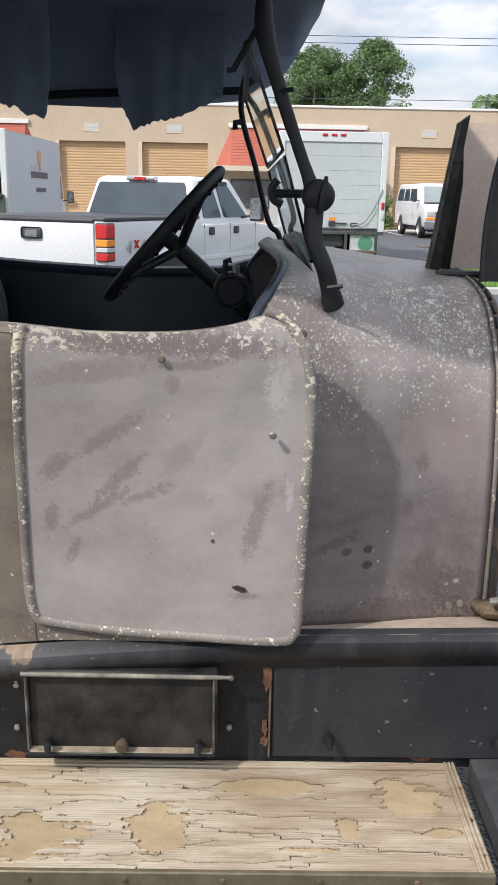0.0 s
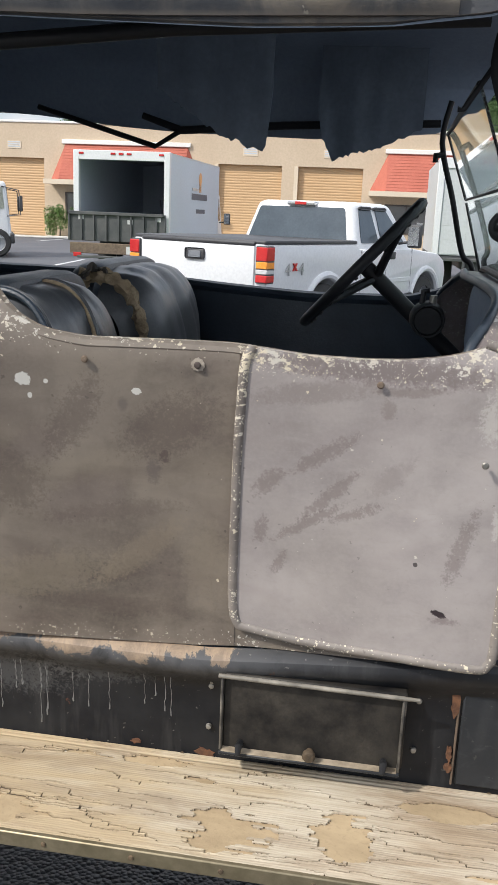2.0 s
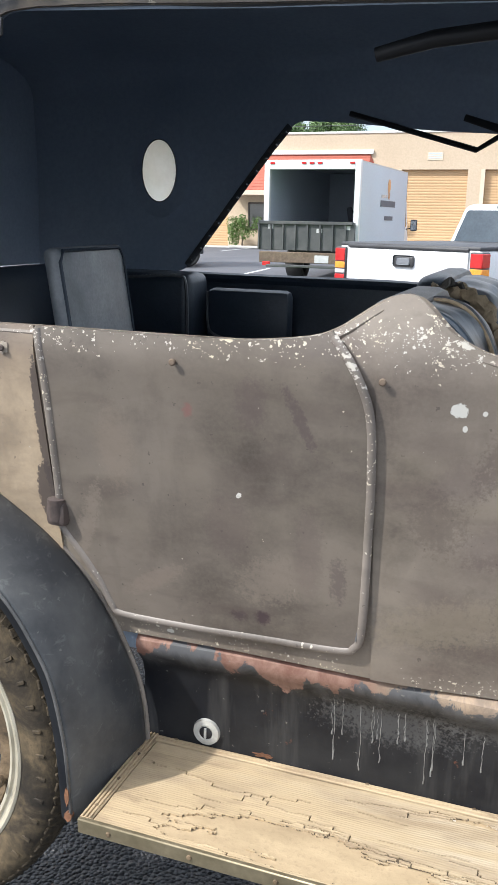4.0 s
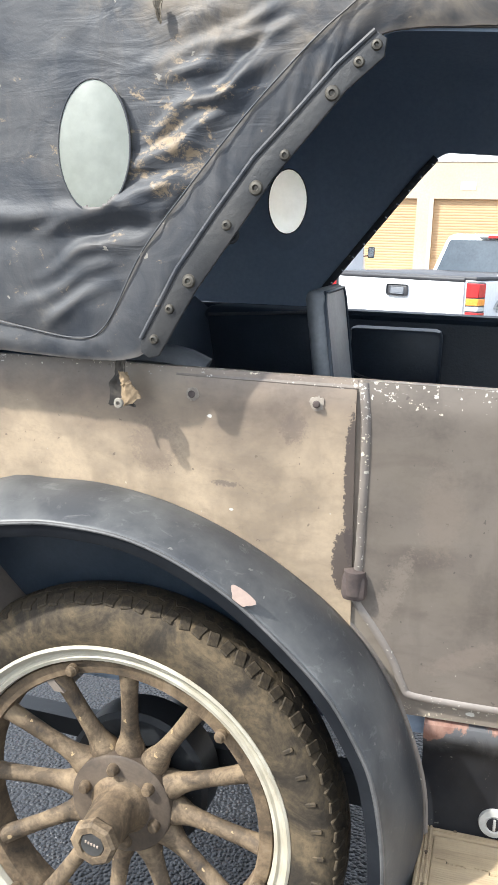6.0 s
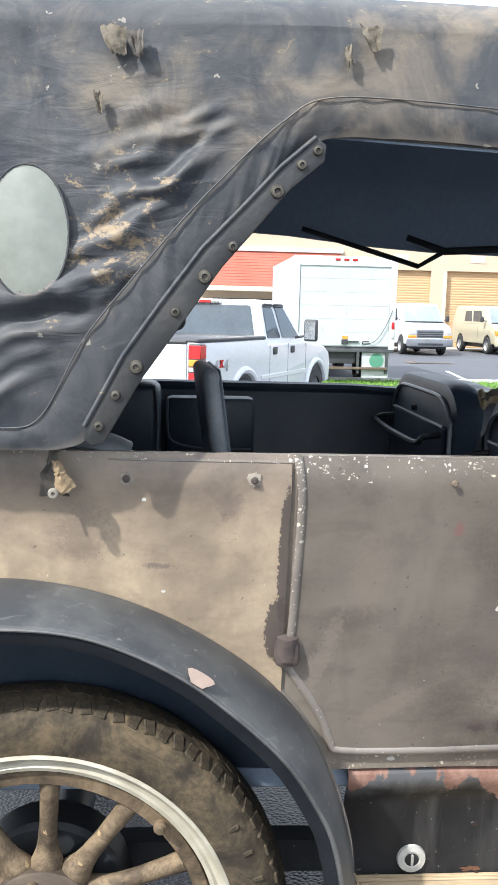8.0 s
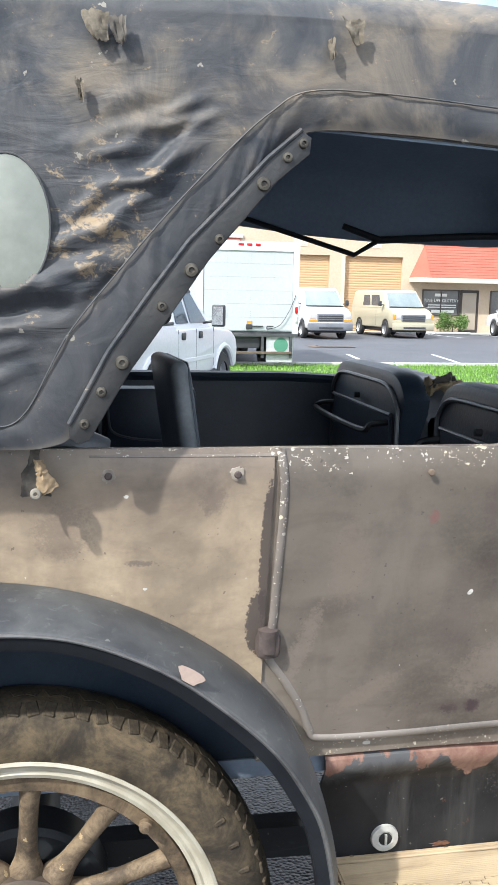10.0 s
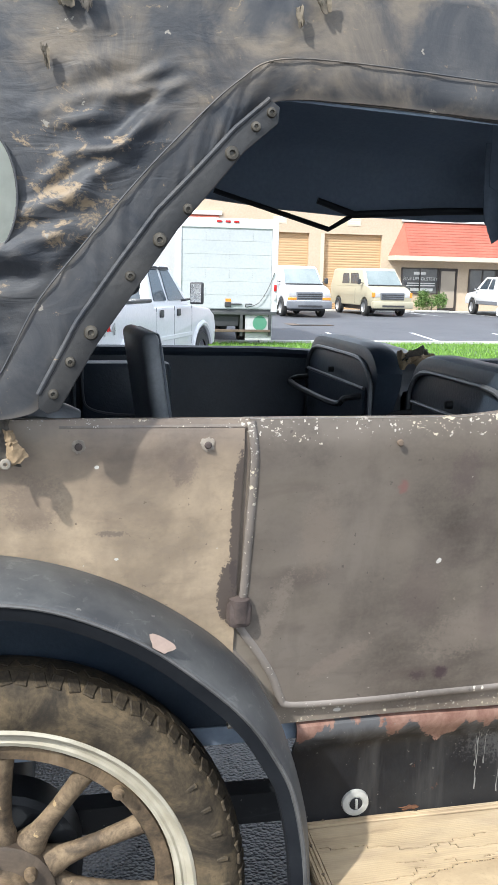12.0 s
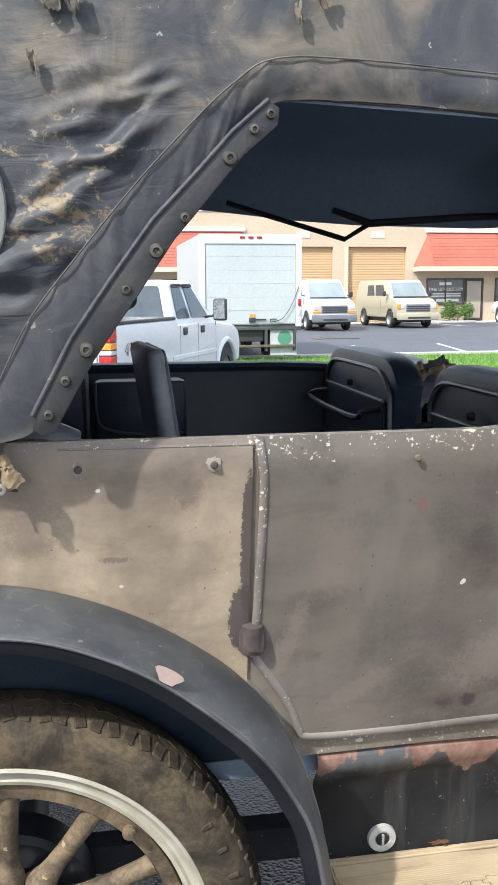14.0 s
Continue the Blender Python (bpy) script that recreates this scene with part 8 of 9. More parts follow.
bm.transform(Matrix.Translation((-1.476, 1.100, 0.926)) @ Matrix.Rotation(radians(32), 4, "Y") @ Matrix.Rotation(radians(62), 4, "X"))
part("primer_chip", bm, M_PRIMER, fen, "chip down to pink primer")
part("inner_well", sheet([[(x, 1.36, 0.64 if x > -1.9 else 0.9), (x, 1.36, 1.05)] for x in (-2.1, -1.9, -1.6, -1.25)], (0, 0.02, 0)), M_BLACK, car)

# ---- rear wheel ----
WC = (-1.7395, 0.0, 0.42)
R_T = 0.415
wheel = part("wheel", lathe(bmesh.new(), [(0.325, -0.052), (0.345, -0.060), (0.375, -0.065), (0.402, -0.060), (0.417, -0.048), (0.425, -0.026), (0.427, 0.0), (0.425, 0.026), (0.417, 0.048), (0.402, 0.060), (0.36, 0.065), (0.325, 0.052)], (WC[0], 1.253, WC[2]), "y", 96), M_TYRE, car, "dusty old tyre on a wooden-spoked wheel")
lug = bmesh.new()
box(lug, (-0.0098, -0.0135, -0.008), (0.0098, 0.0135, 0.0024), 0.0018)
lug_me = bpy.data.meshes.new("tread_lug")
lug.to_mesh(lug_me)
lug.free()
lug_me.materials.append(M_TYRE)
for i in range(96):
    a = i * 2 * math.pi / 96
    for y, tw in ((-0.042, 16 if i % 2 else -10), (0.0, -24 if i % 2 else 24)):
        o = new("tread_lug", lug_me)
        o.parent = wheel
        rad = 0.4185 if y else 0.4245
        o.matrix_world = Matrix.Translation((WC[0] + rad * math.cos(a), 1.253 + y, WC[2] + rad * math.sin(a))) @ Matrix.Rotation(math.pi / 2 - a, 4, "Y") @ Matrix.Rotation(radians(-26 if y > 0 else 26 if y < 0 else 0), 4, "X") @ Matrix.Rotation(radians(tw), 4, "Z")
# sidewall lettering, as plain raised strokes
for i in range(10):
    a = radians(-35 + 7.5 * i)
    bm = boxbm((-0.010, -0.002, -0.004), (0.010, 0.003, 0.004), 0.0015)
    bm.transform(Matrix.Translation((WC[0] + 0.385 * math.cos(a), 1.189, WC[2] + 0.385 * math.sin(a))) @ Matrix.Rotation(-a, 4, "Y"))
    part("raised_stroke", bm, M_TYRE, wheel)
part("rim", lathe(bmesh.new(), [(0.301, -0.036), (0.304, -0.047), (0.311, -0.050), (0.315, -0.046), (0.321, -0.047), (0.325, -0.054), (0.331, -0.060), (0.336, -0.058), (0.338, -0.050), (0.334, -0.045), (0.328, -0.03), (0.328, 0.05), (0.301, 0.05)], (WC[0], 1.253, WC[2]), "y", 96), M_RIM, wheel, "cream painted steel rim")
part("felloe", lathe(bmesh.new(), [(0.272, -0.030), (0.275, -0.036), (0.298, -0.038), (0.302, -0.03), (0.302, 0.03), (0.272, 0.03), (0.272, -0.030)], (WC[0], 1.253, WC[2]), "y", 72), M_HUB, wheel, "brown wooden felloe")
for i in range(12):
    a = radians(-4 + 30 * i)
    d = Vector((math.cos(a), 0, math.sin(a)))
    c0 = Vector((WC[0], 1.238, WC[2]))
    part("spoke", tubebm([c0 + d * r + Vector((0, 0.034 * (0.275 - r) / 0.19, 0)) for r in (0.085, 0.104, 0.116, 0.13, 0.15, 0.19, 0.24, 0.275)], [0.030, 0.0285, 0.024, 0.0195, 0.017, 0.0155, 0.0165, 0.019], 12, flat=(1, 0.95, 1)), M_SPOKE, wheel)
for i in range(6):
    a = radians(45 + 60 * i)
    part("rim_bolt", lathe(bmesh.new(), [(0.0, -0.020), (0.006, -0.019), (0.009, -0.012), (0.011, -0.011), (0.011, 0.0)], (WC[0] + 0.288 * math.cos(a), 1.208, WC[2] + 0.288 * math.sin(a)), "y", 10), M_HUB, wheel)
hub = part("hub_flange", lathe(bmesh.new(), [(0.0, -0.012), (0.094, -0.012), (0.099, -0.008), (0.10, 0.004), (0.10, 0.01)], (WC[0], 1.250, WC[2]), "y", 48), M_FLANGE, wheel, "dusty steel hub flange")
for i in range(6):
    a = radians(39.5 + 60 * i)
    part("hub_bolt", lathe(bmesh.new(), [(0.0, -0.017), (0.008, -0.015), (0.011, -0.009), (0.012, 0.0)], (WC[0] + 0.074 * math.cos(a), 1.238, WC[2] + 0.074 * math.sin(a)), "y", 14), M_HUB, hub)
part("hub_barrel", lathe(bmesh.new(), [(0.034, -0.112), (0.038, -0.09), (0.041, -0.06), (0.045, -0.025), (0.053, -0.006), (0.062, 0.0)], (WC[0], 1.240, WC[2]), "y", 32), M_HUB, hub, "dusty hub barrel")
cap = part("hub_cap", lathe(bmesh.new(), [(0.0, -0.117), (0.024, -0.117), (0.025, -0.121), (0.037, -0.121), (0.043, -0.116), (0.044, -0.103), (0.038, -0.093), (0.030, -0.091)], (WC[0], 1.240, WC[2]), "y", 8), M_SPOKE, hub, "worn eight-sided hub cap", sharp=25)
part("cap_disc", lathe(bmesh.new(), [(0.0, -0.1195), (0.021, -0.1190), (0.0235, -0.116)], (WC[0], 1.240, WC[2]), "y", 24), M_ENGINE, hub)
for i in range(5):
    part("stamped_stroke", boxbm((WC[0] - 0.013 + 0.0055 * i, 1.1192, WC[2] + 0.003 - 0.0015 * i), (WC[0] - 0.0095 + 0.0055 * i, 1.1215, WC[2] + 0.008 - 0.0015 * i), 0.0004), M_BARE, hub)
part("brake_drum", lathe(bmesh.new(), [(0.0, 0.0), (0.135, 0.0), (0.145, 0.01), (0.145, 0.08), (0.0, 0.08)], (WC[0], 1.31, WC[2]), "y", 40), M_BLACK, wheel)
part("axle", tubebm([(WC[0], 1.30, WC[2]), (WC[0], 2.55, WC[2])], 0.05, 12), M_BLACK, car)
part("spring", prismbm([(-2.3, 0.47), (-1.75, 0.455), (-1.35, 0.455), (-1.1, 0.45), (-1.1, 0.385), (-1.35, 0.39), (-1.75, 0.41), (-2.3, 0.44)], 1.42, 1.47, "y"), M_BLACK, car)
part("frame_side", boxbm((-1.95, 1.45, 0.545), (0.5, 1.52, 0.66), 0.008), M_BLACK, car)
fw = part("far_wheel", lathe(bmesh.new(), [(0.285, -0.04), (0.325, -0.052), (0.37, -0.060), (0.405, -0.042), (0.414, 0.0), (0.405, 0.042), (0.36, 0.06), (0.325, 0.052), (0.285, 0.04), (0.285, -0.04)], (WC[0], 2 * MID - 1.253, WC[2]), "y", 48), M_TYRE, car)

# ---- canvas top ----
LOWN = [(-2.5, 1.27), (-1.67, 1.272), (-1.642, 1.285), (-1.626, 1.302), (-1.569, 1.391), (-1.504, 1.481), (-1.455, 1.549), (-1.407, 1.603), (-1.359, 1.661), (-1.328, 1.708), (-1.305, 1.720), (-0.943, 1.703), (-0.62, 1.691), (-0.27, 1.679), (-0.08, 1.682), (0.055, 1.696), (0.12, 1.725), (0.168, 1.765), (0.22, 1.85), (0.27, 1.935)]
LOWF = [(-2.5, 1.26), (-1.75, 1.255), (-1.72, 1.268), (-1.43, 1.64), (-1.375, 1.705), (-1.34, 1.726), (-1.19, 1.718), (-0.93, 1.691), (-0.72, 1.678), (-0.31, 1.670), (-0.077, 1.684), (0.055, 1.696), (0.168, 1.757), (0.22, 1.84), (0.27, 1.935)]
RIDGE = [(-2.5, 1.93), (-1.9, 1.98), (-1.3, 1.99), (-1.0, 1.985), (-0.8, 1.962), (0.0, 1.945), (0.27, 1.94)]


fold_rng = random.Random(31)
FOLDS = []
for k in range(46):
    t_ = (k + fold_rng.random()) / 46
    bx, bz = -1.66 + 0.27 * t_, 1.40 + 0.36 * t_
    ang = radians(fold_rng.gauss(208, 11))
    L_ = fold_rng.uniform(0.06, 0.21)
    back_ = fold_rng.uniform(0.0, 0.05) if k % 3 else fold_rng.uniform(0.03, 0.13)
    bx, bz = bx - back_, bz + fold_rng.uniform(-0.02, 0.02)
    FOLDS.append((bx, bz, bx + L_ * math.cos(ang), bz + L_ * math.sin(ang) + 0.01, fold_rng.uniform(0.0022, 0.0052), fold_rng.uniform(0.0075, 0.0130)))
FOLDS += [(-1.98, 1.470, -1.76, 1.474, 0.010, 0.017), (-1.80, 1.474, -1.64, 1.500, 0.010, 0.016), (-1.68, 1.493, -1.54, 1.540, 0.007, 0.015), (-1.90, 1.335, -1.68, 1.33, 0.004, 0.022)]
for k in range(16):
    bx, bz = fold_rng.uniform(-2.0, -1.25), fold_rng.uniform(1.62, 1.86)
    ang = radians(fold_rng.gauss(85, 22))
    FOLDS.append((bx, bz, bx + 0.09 * math.cos(ang), bz + 0.09 * math.sin(ang), fold_rng.uniform(0.0012, 0.003), fold_rng.uniform(0.011, 0.02)))


def wrinkle(x, z):
    """Folds dragging down and forward from the rear bow."""
    h = 0.006 * noise.noise(Vector((x * 5, z * 5, 9.0)))
    if x < -1.18:
        wx, wz = x + 0.012 * noise.noise(Vector((x * 14, z * 14, 1.0))), z + 0.012 * noise.noise(Vector((x * 14, z * 14, 6.0)))
        for ax_, az_, bx, bz, amp, wd in FOLDS:
            dx, dz = bx - ax_, bz - az_
            q = ((wx - ax_) * dx + (wz - az_) * dz) / (dx * dx + dz * dz)
            if -0.25 < q < 1.25:
                d = ((wx - ax_) * dz - (wz - az_) * dx) / math.hypot(dx, dz)
                if abs(d) < 4 * wd:
                    e = max(0.0, 1 - abs(2 * q - 1) ** 2.5) if 0 < q < 1 else 0.0
                    h += amp * e * (math.exp(-(d / wd) ** 2) - 0.45 * math.exp(-((d - 1.7 * wd) / wd) ** 2))
    return h


def top_half(x, low, sgn, n1=120, n2=24):
    """One side of the top from its lower edge to the middle line."""
    z0, r = smooth_table(low, x, 0.012), lerp_table(RIDGE, x)
    sh = r - 0.12
    zs = max(z0 + 0.004, sh)
    pts = []
    for j in range(n1):
        z = z0 + (zs - z0) * j / n1
        y = 1.150 - 0.012 * math.sin(math.pi * min(1, max(0, (z - 1.26) / 0.6)))
        if sgn > 0:
            y -= wrinkle(x, z)
        pts.append((y, z))
    for j in range(n2 + 1):
        a = j / n2
        y = 1.150 + (MID - 1.150) * (a ** 1.7)
        h = (1 - (1 - a) ** 2.6)
        z = zs + max(0.0, r - zs) * h
        if sgn > 0:
            y -= wrinkle(x, z) * (1 - a) ** 3
        pts.append((y, z))
    return [(x, y if sgn > 0 else 2 * MID - y, z) for y, z in pts]


xs_ = [-2.3, -2.24, -2.18, -2.12] + [-2.08 + 0.0042 * i for i in range(191)] + [-1.28 + 0.03 * i for i in range(50)] + [0.2, 0.225, 0.25, 0.27]
near = [top_half(x, LOWN, 1) for x in xs_]
far_ = [top_half(x, LOWF, -1, 30, 12) for x in xs_]
def cut_oval(bm, x, z, a, b, k=0.84):
    """Takes the cloth out of an oval opening."""
    gone = [f_ for f_ in bm.faces if ((f_.calc_center_median().x - x) / a) ** 2 + ((f_.calc_center_median().z - z) / b) ** 2 < k and abs(f_.normal.y) > 0.5]
    bmesh.ops.delete(bm, geom=gone, context="FACES")
    return bm


near_bm = sheet(near)
for _ in range(2):
    bmesh.ops.smooth_vert(near_bm, verts=[v for v in near_bm.verts if v.co.x < -1.25 and len(v.link_faces) == 4], factor=0.5, use_axis_y=True)
top = part("canvas_top", cut_oval(near_bm, -1.725, 1.573, 0.057, 0.092), M_CANVAS, car, "black canvas top, wrinkled, faded and torn")
mod = top.modifiers.new("thickness", "SOLIDIFY")
mod.thickness, mod.offset = 0.003, -1.0
part("top_lining_far", cut_oval(sheet([[(p[0], p[1] - 0.006, p[2] - 0.004) for p in r] for r in far_]), -1.817, 1.575, 0.0625, 0.0985, 1.6), M_LINER, car, "dark lining of the far half")
part("canvas_top_far", cut_oval(sheet(far_), -1.817, 1.575, 0.0625, 0.0985, 1.6), M_CANVAS, car, "far half of the canvas top").modifiers.new("thickness", "SOLIDIFY").thickness = 0.003
part("top_lining", cut_oval(sheet([[(p[0], p[1] + 0.006, p[2] - 0.004) for p in r[::2]] for r in near]), -1.725, 1.573, 0.06, 0.095), M_LINER, car, "dark lining of the top")
ring = [Vector(p) for p in near[0]] + [Vector(p) for p in reversed(far_[0])]
part("rear_curtain", sheet([[tuple(p.lerp(Vector((-2.3, MID, 1.45)), k / 3)) for k in range(4)] for p in ring] + [[tuple(ring[0].lerp(Vector((-2.3, MID, 1.45)), k / 3)) for k in range(4)]], (0.004, 0, 0)), M_LINER, car, "black rear curtain")
# torn lining hanging inside the top
def rag(low, y, top_z, seed):
    """Cloth hanging from the lining; low is its lower edge as (x, z)."""
    r = random.Random(seed)
    cols = []
    for i in range(37):
        u = i / 36
        x = low[0][0] + (low[-1][0] - low[0][0]) * u
        z = lerp_table(low, x) + 0.005 * r.uniform(-1, 1)
        cols.append([(x + 0.003 * r.uniform(-1, 1) * (1 - k / 5), y + 0.012 * noise.noise(Vector((x * 18, k * 0.7, seed))), z + (top_z - z) * k / 5) for k in range(6)])
    return part("torn_rag", sheet(cols, (0, 0.003, 0)), M_RAG, car, "torn cloth hanging from the top's lining")


rag([(-0.60, 1.70), (-0.50, 1.635), (-0.46, 1.608), (-0.40, 1.585), (-0.362, 1.570), (-0.350, 1.60), (-0.34, 1.70)], 1.90, 1.94, 1)
rag([(-0.295, 1.70), (-0.285, 1.652), (-0.262, 1.628), (-0.256, 1.597), (-0.235, 1.603), (-0.18, 1.620), (-0.13, 1.632), (-0.076, 1.655), (0.0, 1.69)], 2.55, 1.905, 2)
# hem, binding seam and fastening strip
part("hem", tubebm([(x, 1.1485, smooth_table(LOWN, x, 0.012) + 0.002) for x in [-1.30 + 0.02 * i for i in range(75)]], 0.005, 6), M_CANVAS_EDGE, car)
SEAMN = spline([(-2.15, 1.138, 1.345), (-1.95, 1.137, 1.325), (-1.85, 1.137, 1.309), (-1.756, 1.137, 1.297), (-1.706, 1.136, 1.318), (-1.648, 1.134, 1.424), (-1.577, 1.130, 1.514), (-1.501, 1.128, 1.603), (-1.425, 1.128, 1.682), (-1.370, 1.130, 1.732), (-1.316, 1.132, 1.763), (-1.2, 1.136, 1.767), (-0.95, 1.136, 1.753), (-0.5, 1.137, 1.732), (0.0, 1.138, 1.725)], 14)
rows = []
lowl = spline([(-2.15, 1.14, 1.275), (-1.95, 1.14, 1.272), (-1.85, 1.14, 1.268), (-1.75, 1.14, 1.264), (-1.675, 1.14, 1.268), (-1.634, 1.142, 1.293), (-1.569, 1.142, 1.393), (-1.504, 1.142, 1.484), (-1.456, 1.142, 1.551), (-1.408, 1.142, 1.606), (-1.334, 1.142, 1.703), (-1.2, 1.143, 1.716), (-0.95, 1.143, 1.704), (-0.5, 1.144, 1.688), (0.0, 1.145, 1.690)], 14)
for p, q in zip(lowl, SEAMN):
    rows.append([tuple(p.lerp(q, k) - Vector((0, 0.010 + 0.004 * math.sin(math.pi * k) + 0.0032 * noise.noise(Vector((p.x * 34 + p.z * 24, k * 1.6, 0))), 0))) for k in (0, 0.15, 0.3, 0.45, 0.6, 0.75, 0.9, 1.0)])
bind = part("binding", sheet(rows, (0, 0.006, 0)), M_CANVAS_EDGE, car, "black binding strip sewn along the top's edge")
part("stitched_seam", tubebm([p - Vector((0, 0.0135, 0)) for p in SEAMN], 0.0013, 6), M_CANVAS_EDGE, bind)
FLAP = [(-1.647, 1.282), (-1.635, 1.274), (-1.619, 1.278), (-1.563, 1.374), (-1.499, 1.464), (-1.452, 1.532), (-1.405, 1.586), (-1.359, 1.64), (-1.312, 1.68), (-1.31, 1.702), (-1.325, 1.712), (-1.372, 1.672), (-1.426, 1.614), (-1.481, 1.557), (-1.537, 1.482), (-1.592, 1.404), (-1.647, 1.302)]
fl_ = part("fastener_strip", prismbm(FLAP, 1.1185, 1.1245, "y", 0.002), M_STRIP, car, "leather fastening strip with brass eyelets")
part("strip_welt", tubebm([(x, 1.1185, z) for x, z in FLAP[10:]], 0.0035, 8), M_CANVAS_EDGE, fl_)
for x, z in ((-1.626, 1.302), (-1.602, 1.347), (-1.573, 1.388), (-1.518, 1.467), (-1.477, 1.517), (-1.438, 1.560), (-1.377, 1.637), (-1.344, 1.674), (-1.322, 1.694)):
    k = 1.0 if round(x * 1000) % 2 else 0.72
    part("eyelet", lathe(bmesh.new(), [(0.0, -0.001), (0.003 * k, -0.001), (0.0045 * k, -0.004), (0.0085 * k, -0.0032), (0.0105 * k, 0.001)], (x, 1.1178, z), "y", 16), M_EYELET, fl_)
# loose ragged tab at the lower corner
rows = []
for i in range(25):
    u = i / 24
    cx_, cz_ = -1.700 + 0.004 * math.sin(u * 6.0), 1.292 - 0.103 * u
    w_ = (0.011 - 0.004 * math.sin(math.pi * min(1, u * 1.6)) + 0.008 * max(0, u - 0.55)) * (1 + 0.5 * noise.noise(Vector((u * 11, 1, 6))))
    rows.append([(cx_ + w_ * k / 3 + 0.003 * noise.noise(Vector((u * 12, k, 2))) + 0.03 * max(0, u - 0.6) * (k + 3) / 6, 1.148 + 0.022 * u + 0.005 * noise.noise(Vector((u * 7, k * 0.9, 7))) - 0.010 * (k / 3) ** 2 * u, cz_ + 0.004 * noise.noise(Vector((u * 5, k * 1.3, 3)))) for k in range(-3, 4)])
tab = part("ragged_tab", sheet(rows, (0, 0.004, 0)), M_FLAPCLOTH, car, "ragged torn cloth tab")
rows = []
for i in range(19):
    u = i / 18
    cx_, cz_ = -1.692 + 0.012 * u, 1.246 - 0.050 * u
    w_ = 0.007 + 0.014 * max(0.0, u - 0.35) + 0.004 * noise.noise(Vector((u * 14, 3, 1)))
    rows.append([(cx_ + w_ * k / 3, 1.152 + 0.006 * u - 0.007 * math.cos(k * 0.5) + 0.003 * noise.noise(Vector((u * 9, k, 4))), cz_ + 0.004 * noise.noise(Vector((u * 3, k * 1.9, 9))) * (1 + 2 * u) + 0.003 * k * u) for k in range(-3, 4)])
part("tab_backing", sheet(rows, (0, 0.003, 0)), M_TABCLOTH, tab, "torn tan backing cloth")
rows = [[(-1.704 + 0.009 * k + 0.006 * math.sin(i * 0.5), 1.1455 + 0.002 * math.sin(i + k), 1.290 - 0.006 * i + 0.002 * noise.noise(Vector((i, k, 0)))) for k in range(-1, 2)] for i in range(5)]
part("frayed_edge", sheet(rows, (0, 0.003, 0)), M_TABCLOTH, tab)
part("tab_fastener", lathe(bmesh.new(), [(0.003, -0.002), (0.0035, -0.004), (0.007, -0.0035), (0.0085, 0.0)], (-1.696, 1.147, 1.197), "y", 14), M_BOXROD, tab, "round steel fastener")
# oval windows
def oval(y, x, z, a, b, mat_, dy, label):
    n = 36
    ring = [(x + a * math.cos(2 * math.pi * i / n), z + b * math.sin(2 * math.pi * i / n)) for i in range(n)]
    o = part("oval_window", prismbm(ring, y, y + dy, "y", 0.001), mat_, car, label)
    part("oval_rim", tubebm([(p[0], y, p[1]) for p in ring], 0.0016, 6, close=True), M_CANVAS_EDGE, o)
    return o


oval(1.1295, -1.725, 1.573, 0.057, 0.092, M_CELLULOID, 0.004, "cloudy oval side window")
M_BRIGHTWIN = plain("lit_celluloid", (0.75, 0.72, 0.62), (0.85, 0.82, 0.74), 12, 0.5, 0, 40, 0)
M_BRIGHTWIN.node_tree.nodes["Principled BSDF"].inputs["Transmission Weight"].default_value = 0.9
oval(2 * MID - 1.163, -1.817, 1.575, 0.0625, 0.0985, M_BRIGHTWIN, 0.003, "pale oval window in the far side, light shining through")
# dark facing round the far window and studs along the far opening
bm = bmesh.new()
yf = 2 * MID - 1.160
inner = [bm.verts.new((-1.817 + 0.061 * math.cos(2 * math.pi * i / 40), yf, 1.575 + 0.097 * math.sin(2 * math.pi * i / 40))) for i in range(40)]
outer = [bm.verts.new((-1.817 + 0.105 * math.cos(2 * math.pi * i / 40), yf + 0.004, 1.575 + 0.150 * math.sin(2 * math.pi * i / 40))) for i in range(40)]
for i in range(40):
    bm.faces.new((inner[i], outer[i], outer[(i + 1) % 40], inner[(i + 1) % 40]))
part("window_facing", bm, M_LINER, car)
strip_pts = [(-1.725, 1.272), (-1.62, 1.405), (-1.53, 1.52), (-1.43, 1.645), (-1.375, 1.708)]
fs = part("far_fastener_strip", tubebm([(x + 0.006, 2 * MID - 1.158, z) for x, z in strip_pts], 0.011, 8, flat=(1, 0.4, 1)), M_CANVAS_EDGE, car, "dark fastening strip on the far opening")
for k in range(11):
    x = -1.71 + 0.032 * k
    part("strip_stud", lathe(bmesh.new(), [(0.0, -0.003), (0.0035, -0.002), (0.004, 0.001)], (x + 0.012, 2 * MID - 1.164, lerp_table(strip_pts, x) - 0.002), "y", 8), M_CHROME, fs)
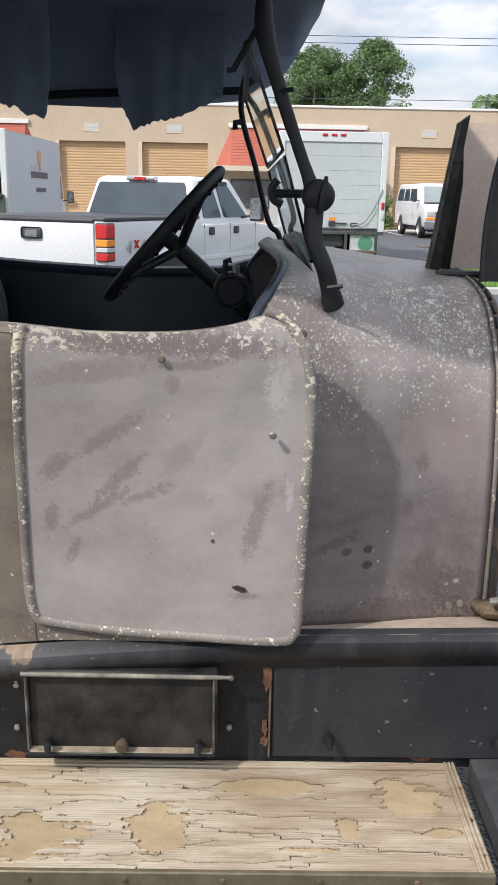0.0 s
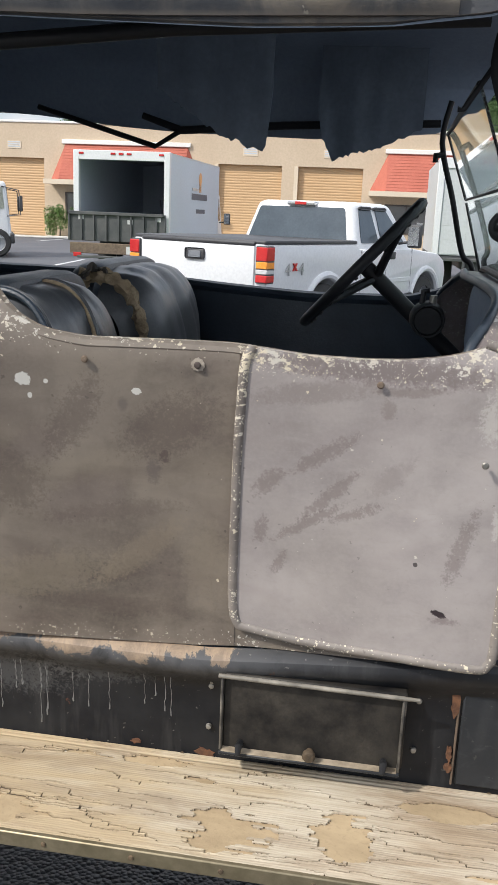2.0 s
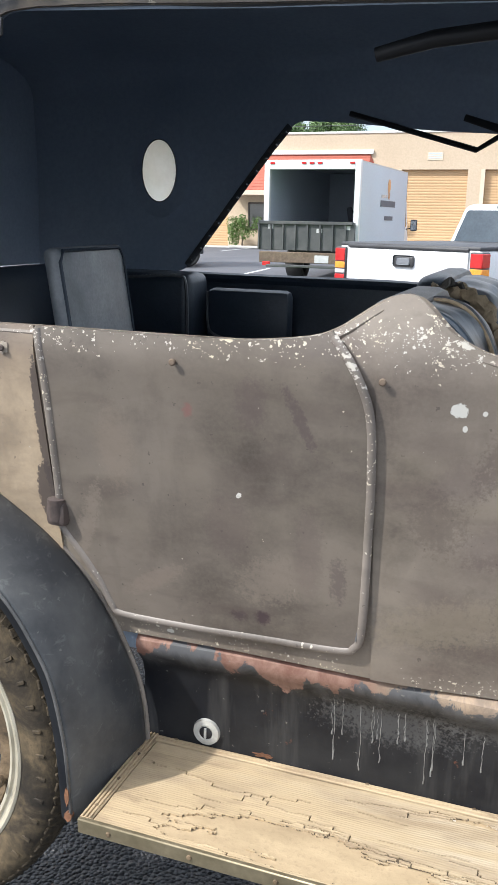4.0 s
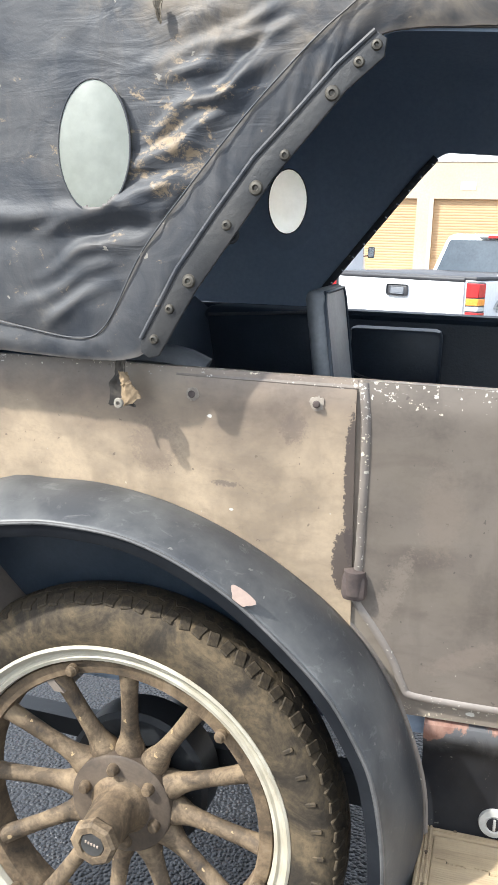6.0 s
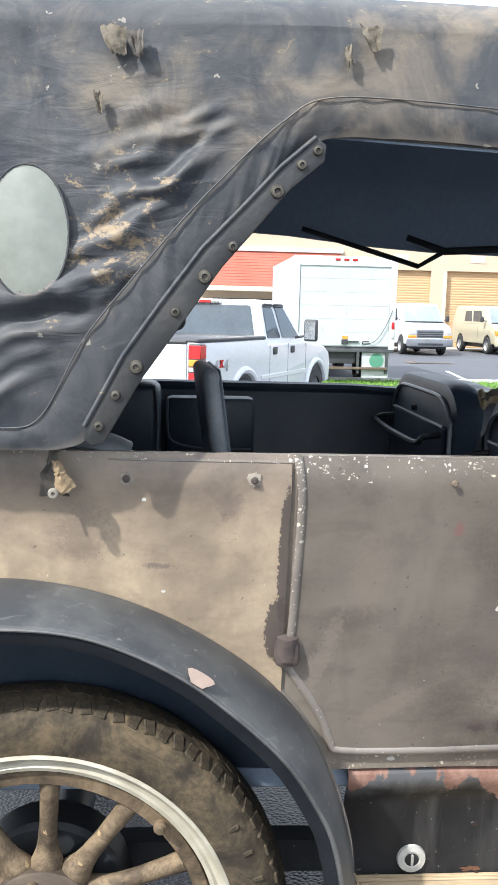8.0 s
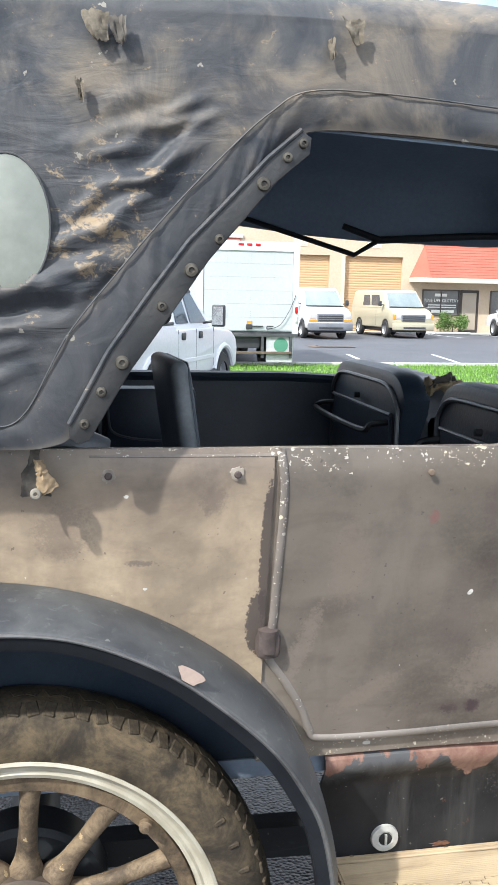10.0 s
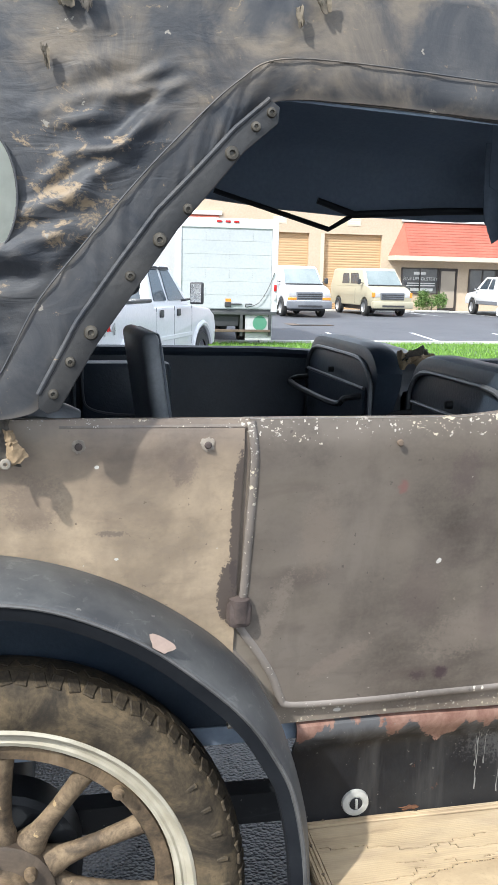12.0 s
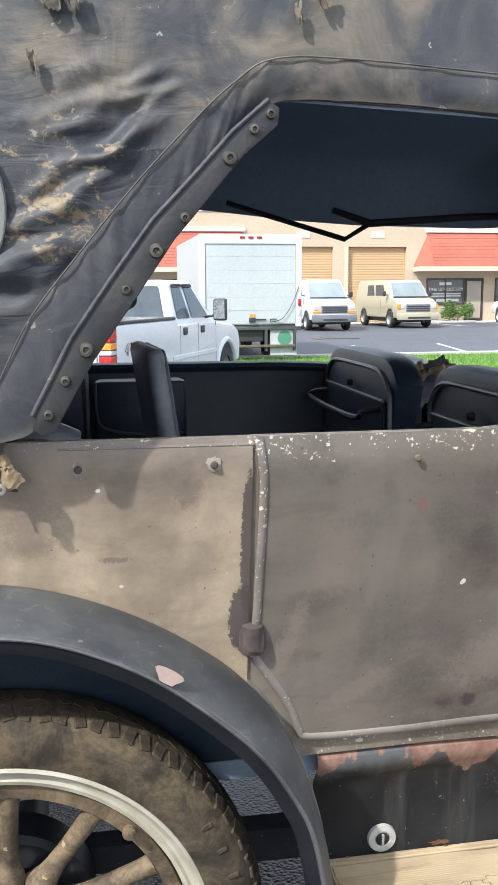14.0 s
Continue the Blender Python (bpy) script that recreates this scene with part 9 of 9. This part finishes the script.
# bows and stays
for y in (1.25, 2.60):
    part("top_stay", tubebm([(-0.83 if y > 2 else -0.79, y, 1.712 if y > 2 else 1.652), (-0.71, y, 1.673 if y > 2 else 1.669), (-0.40, y, 1.694), (0.05, y, 1.71)], [0.010, 0.012, 0.012, 0.011], 10), M_POST, car, "black iron top stay")
part("top_stay", tubebm([(-1.16, 2.6, 1.73), (-0.791, 2.6, 1.625), (-0.71, 2.6, 1.673)], 0.008, 8), M_POST, car, "bent black stay")
# torn flaps lifting from the upper seam
def flap(x, z, w, h, seed, mat_=None):
    rows = []
    for i in range(15):
        u = i / 14
        wd = w * (1 - 0.45 * u ** 1.5)
        rows.append([(x + wd * k / 4 + 0.45 * w * u * u + 0.003 * noise.noise(Vector((k, u * 2, seed))), 1.133 - 0.007 * math.sin(u * 2.6) * (0.45 + 0.55 * math.cos(k * 0.6 + seed)) - 0.004 * noise.noise(Vector((k * 0.7, u * 3, seed + 3))), z - h * u * (1 - 0.12 * abs(k) / 4) + 0.006 * noise.noise(Vector((k * 1.6, 0.5, seed + 6)))) for k in range(-4, 5)])
    return part("torn_flap", sheet(rows, (0, 0.002, 0)), mat_ or M_FLAPCLOTH, car, "torn flap lifting from the canvas")


M_FLAPBACK = plain("pale_flap_backing", (0.09, 0.076, 0.058), (0.25, 0.21, 0.155), 40, 0.9, 0, 150, 0.5, depth=0.003)
flap(-1.606, 1.852, 0.018, 0.040, 1, M_FLAPBACK)
flap(-1.577, 1.848, 0.012, 0.036, 4)
flap(-1.252, 1.866, 0.016, 0.034, 2, M_FLAPBACK)
flap(-1.282, 1.838, 0.006, 0.028, 6, M_FLAPBACK)
flap(-1.627, 1.763, 0.006, 0.030, 3, M_FLAPBACK)
# ring hanging at the fastening strip
ring_ = part("hanging_ring", tubebm([(-1.517 + 0.0105 * math.cos(t), 1.128 + 0.004 * math.cos(t), 1.4545 + 0.0105 * math.sin(t)) for t in [i * math.pi / 10 for i in range(20)]], 0.0034, 8, close=True), M_POST, fl_, "small black ring")
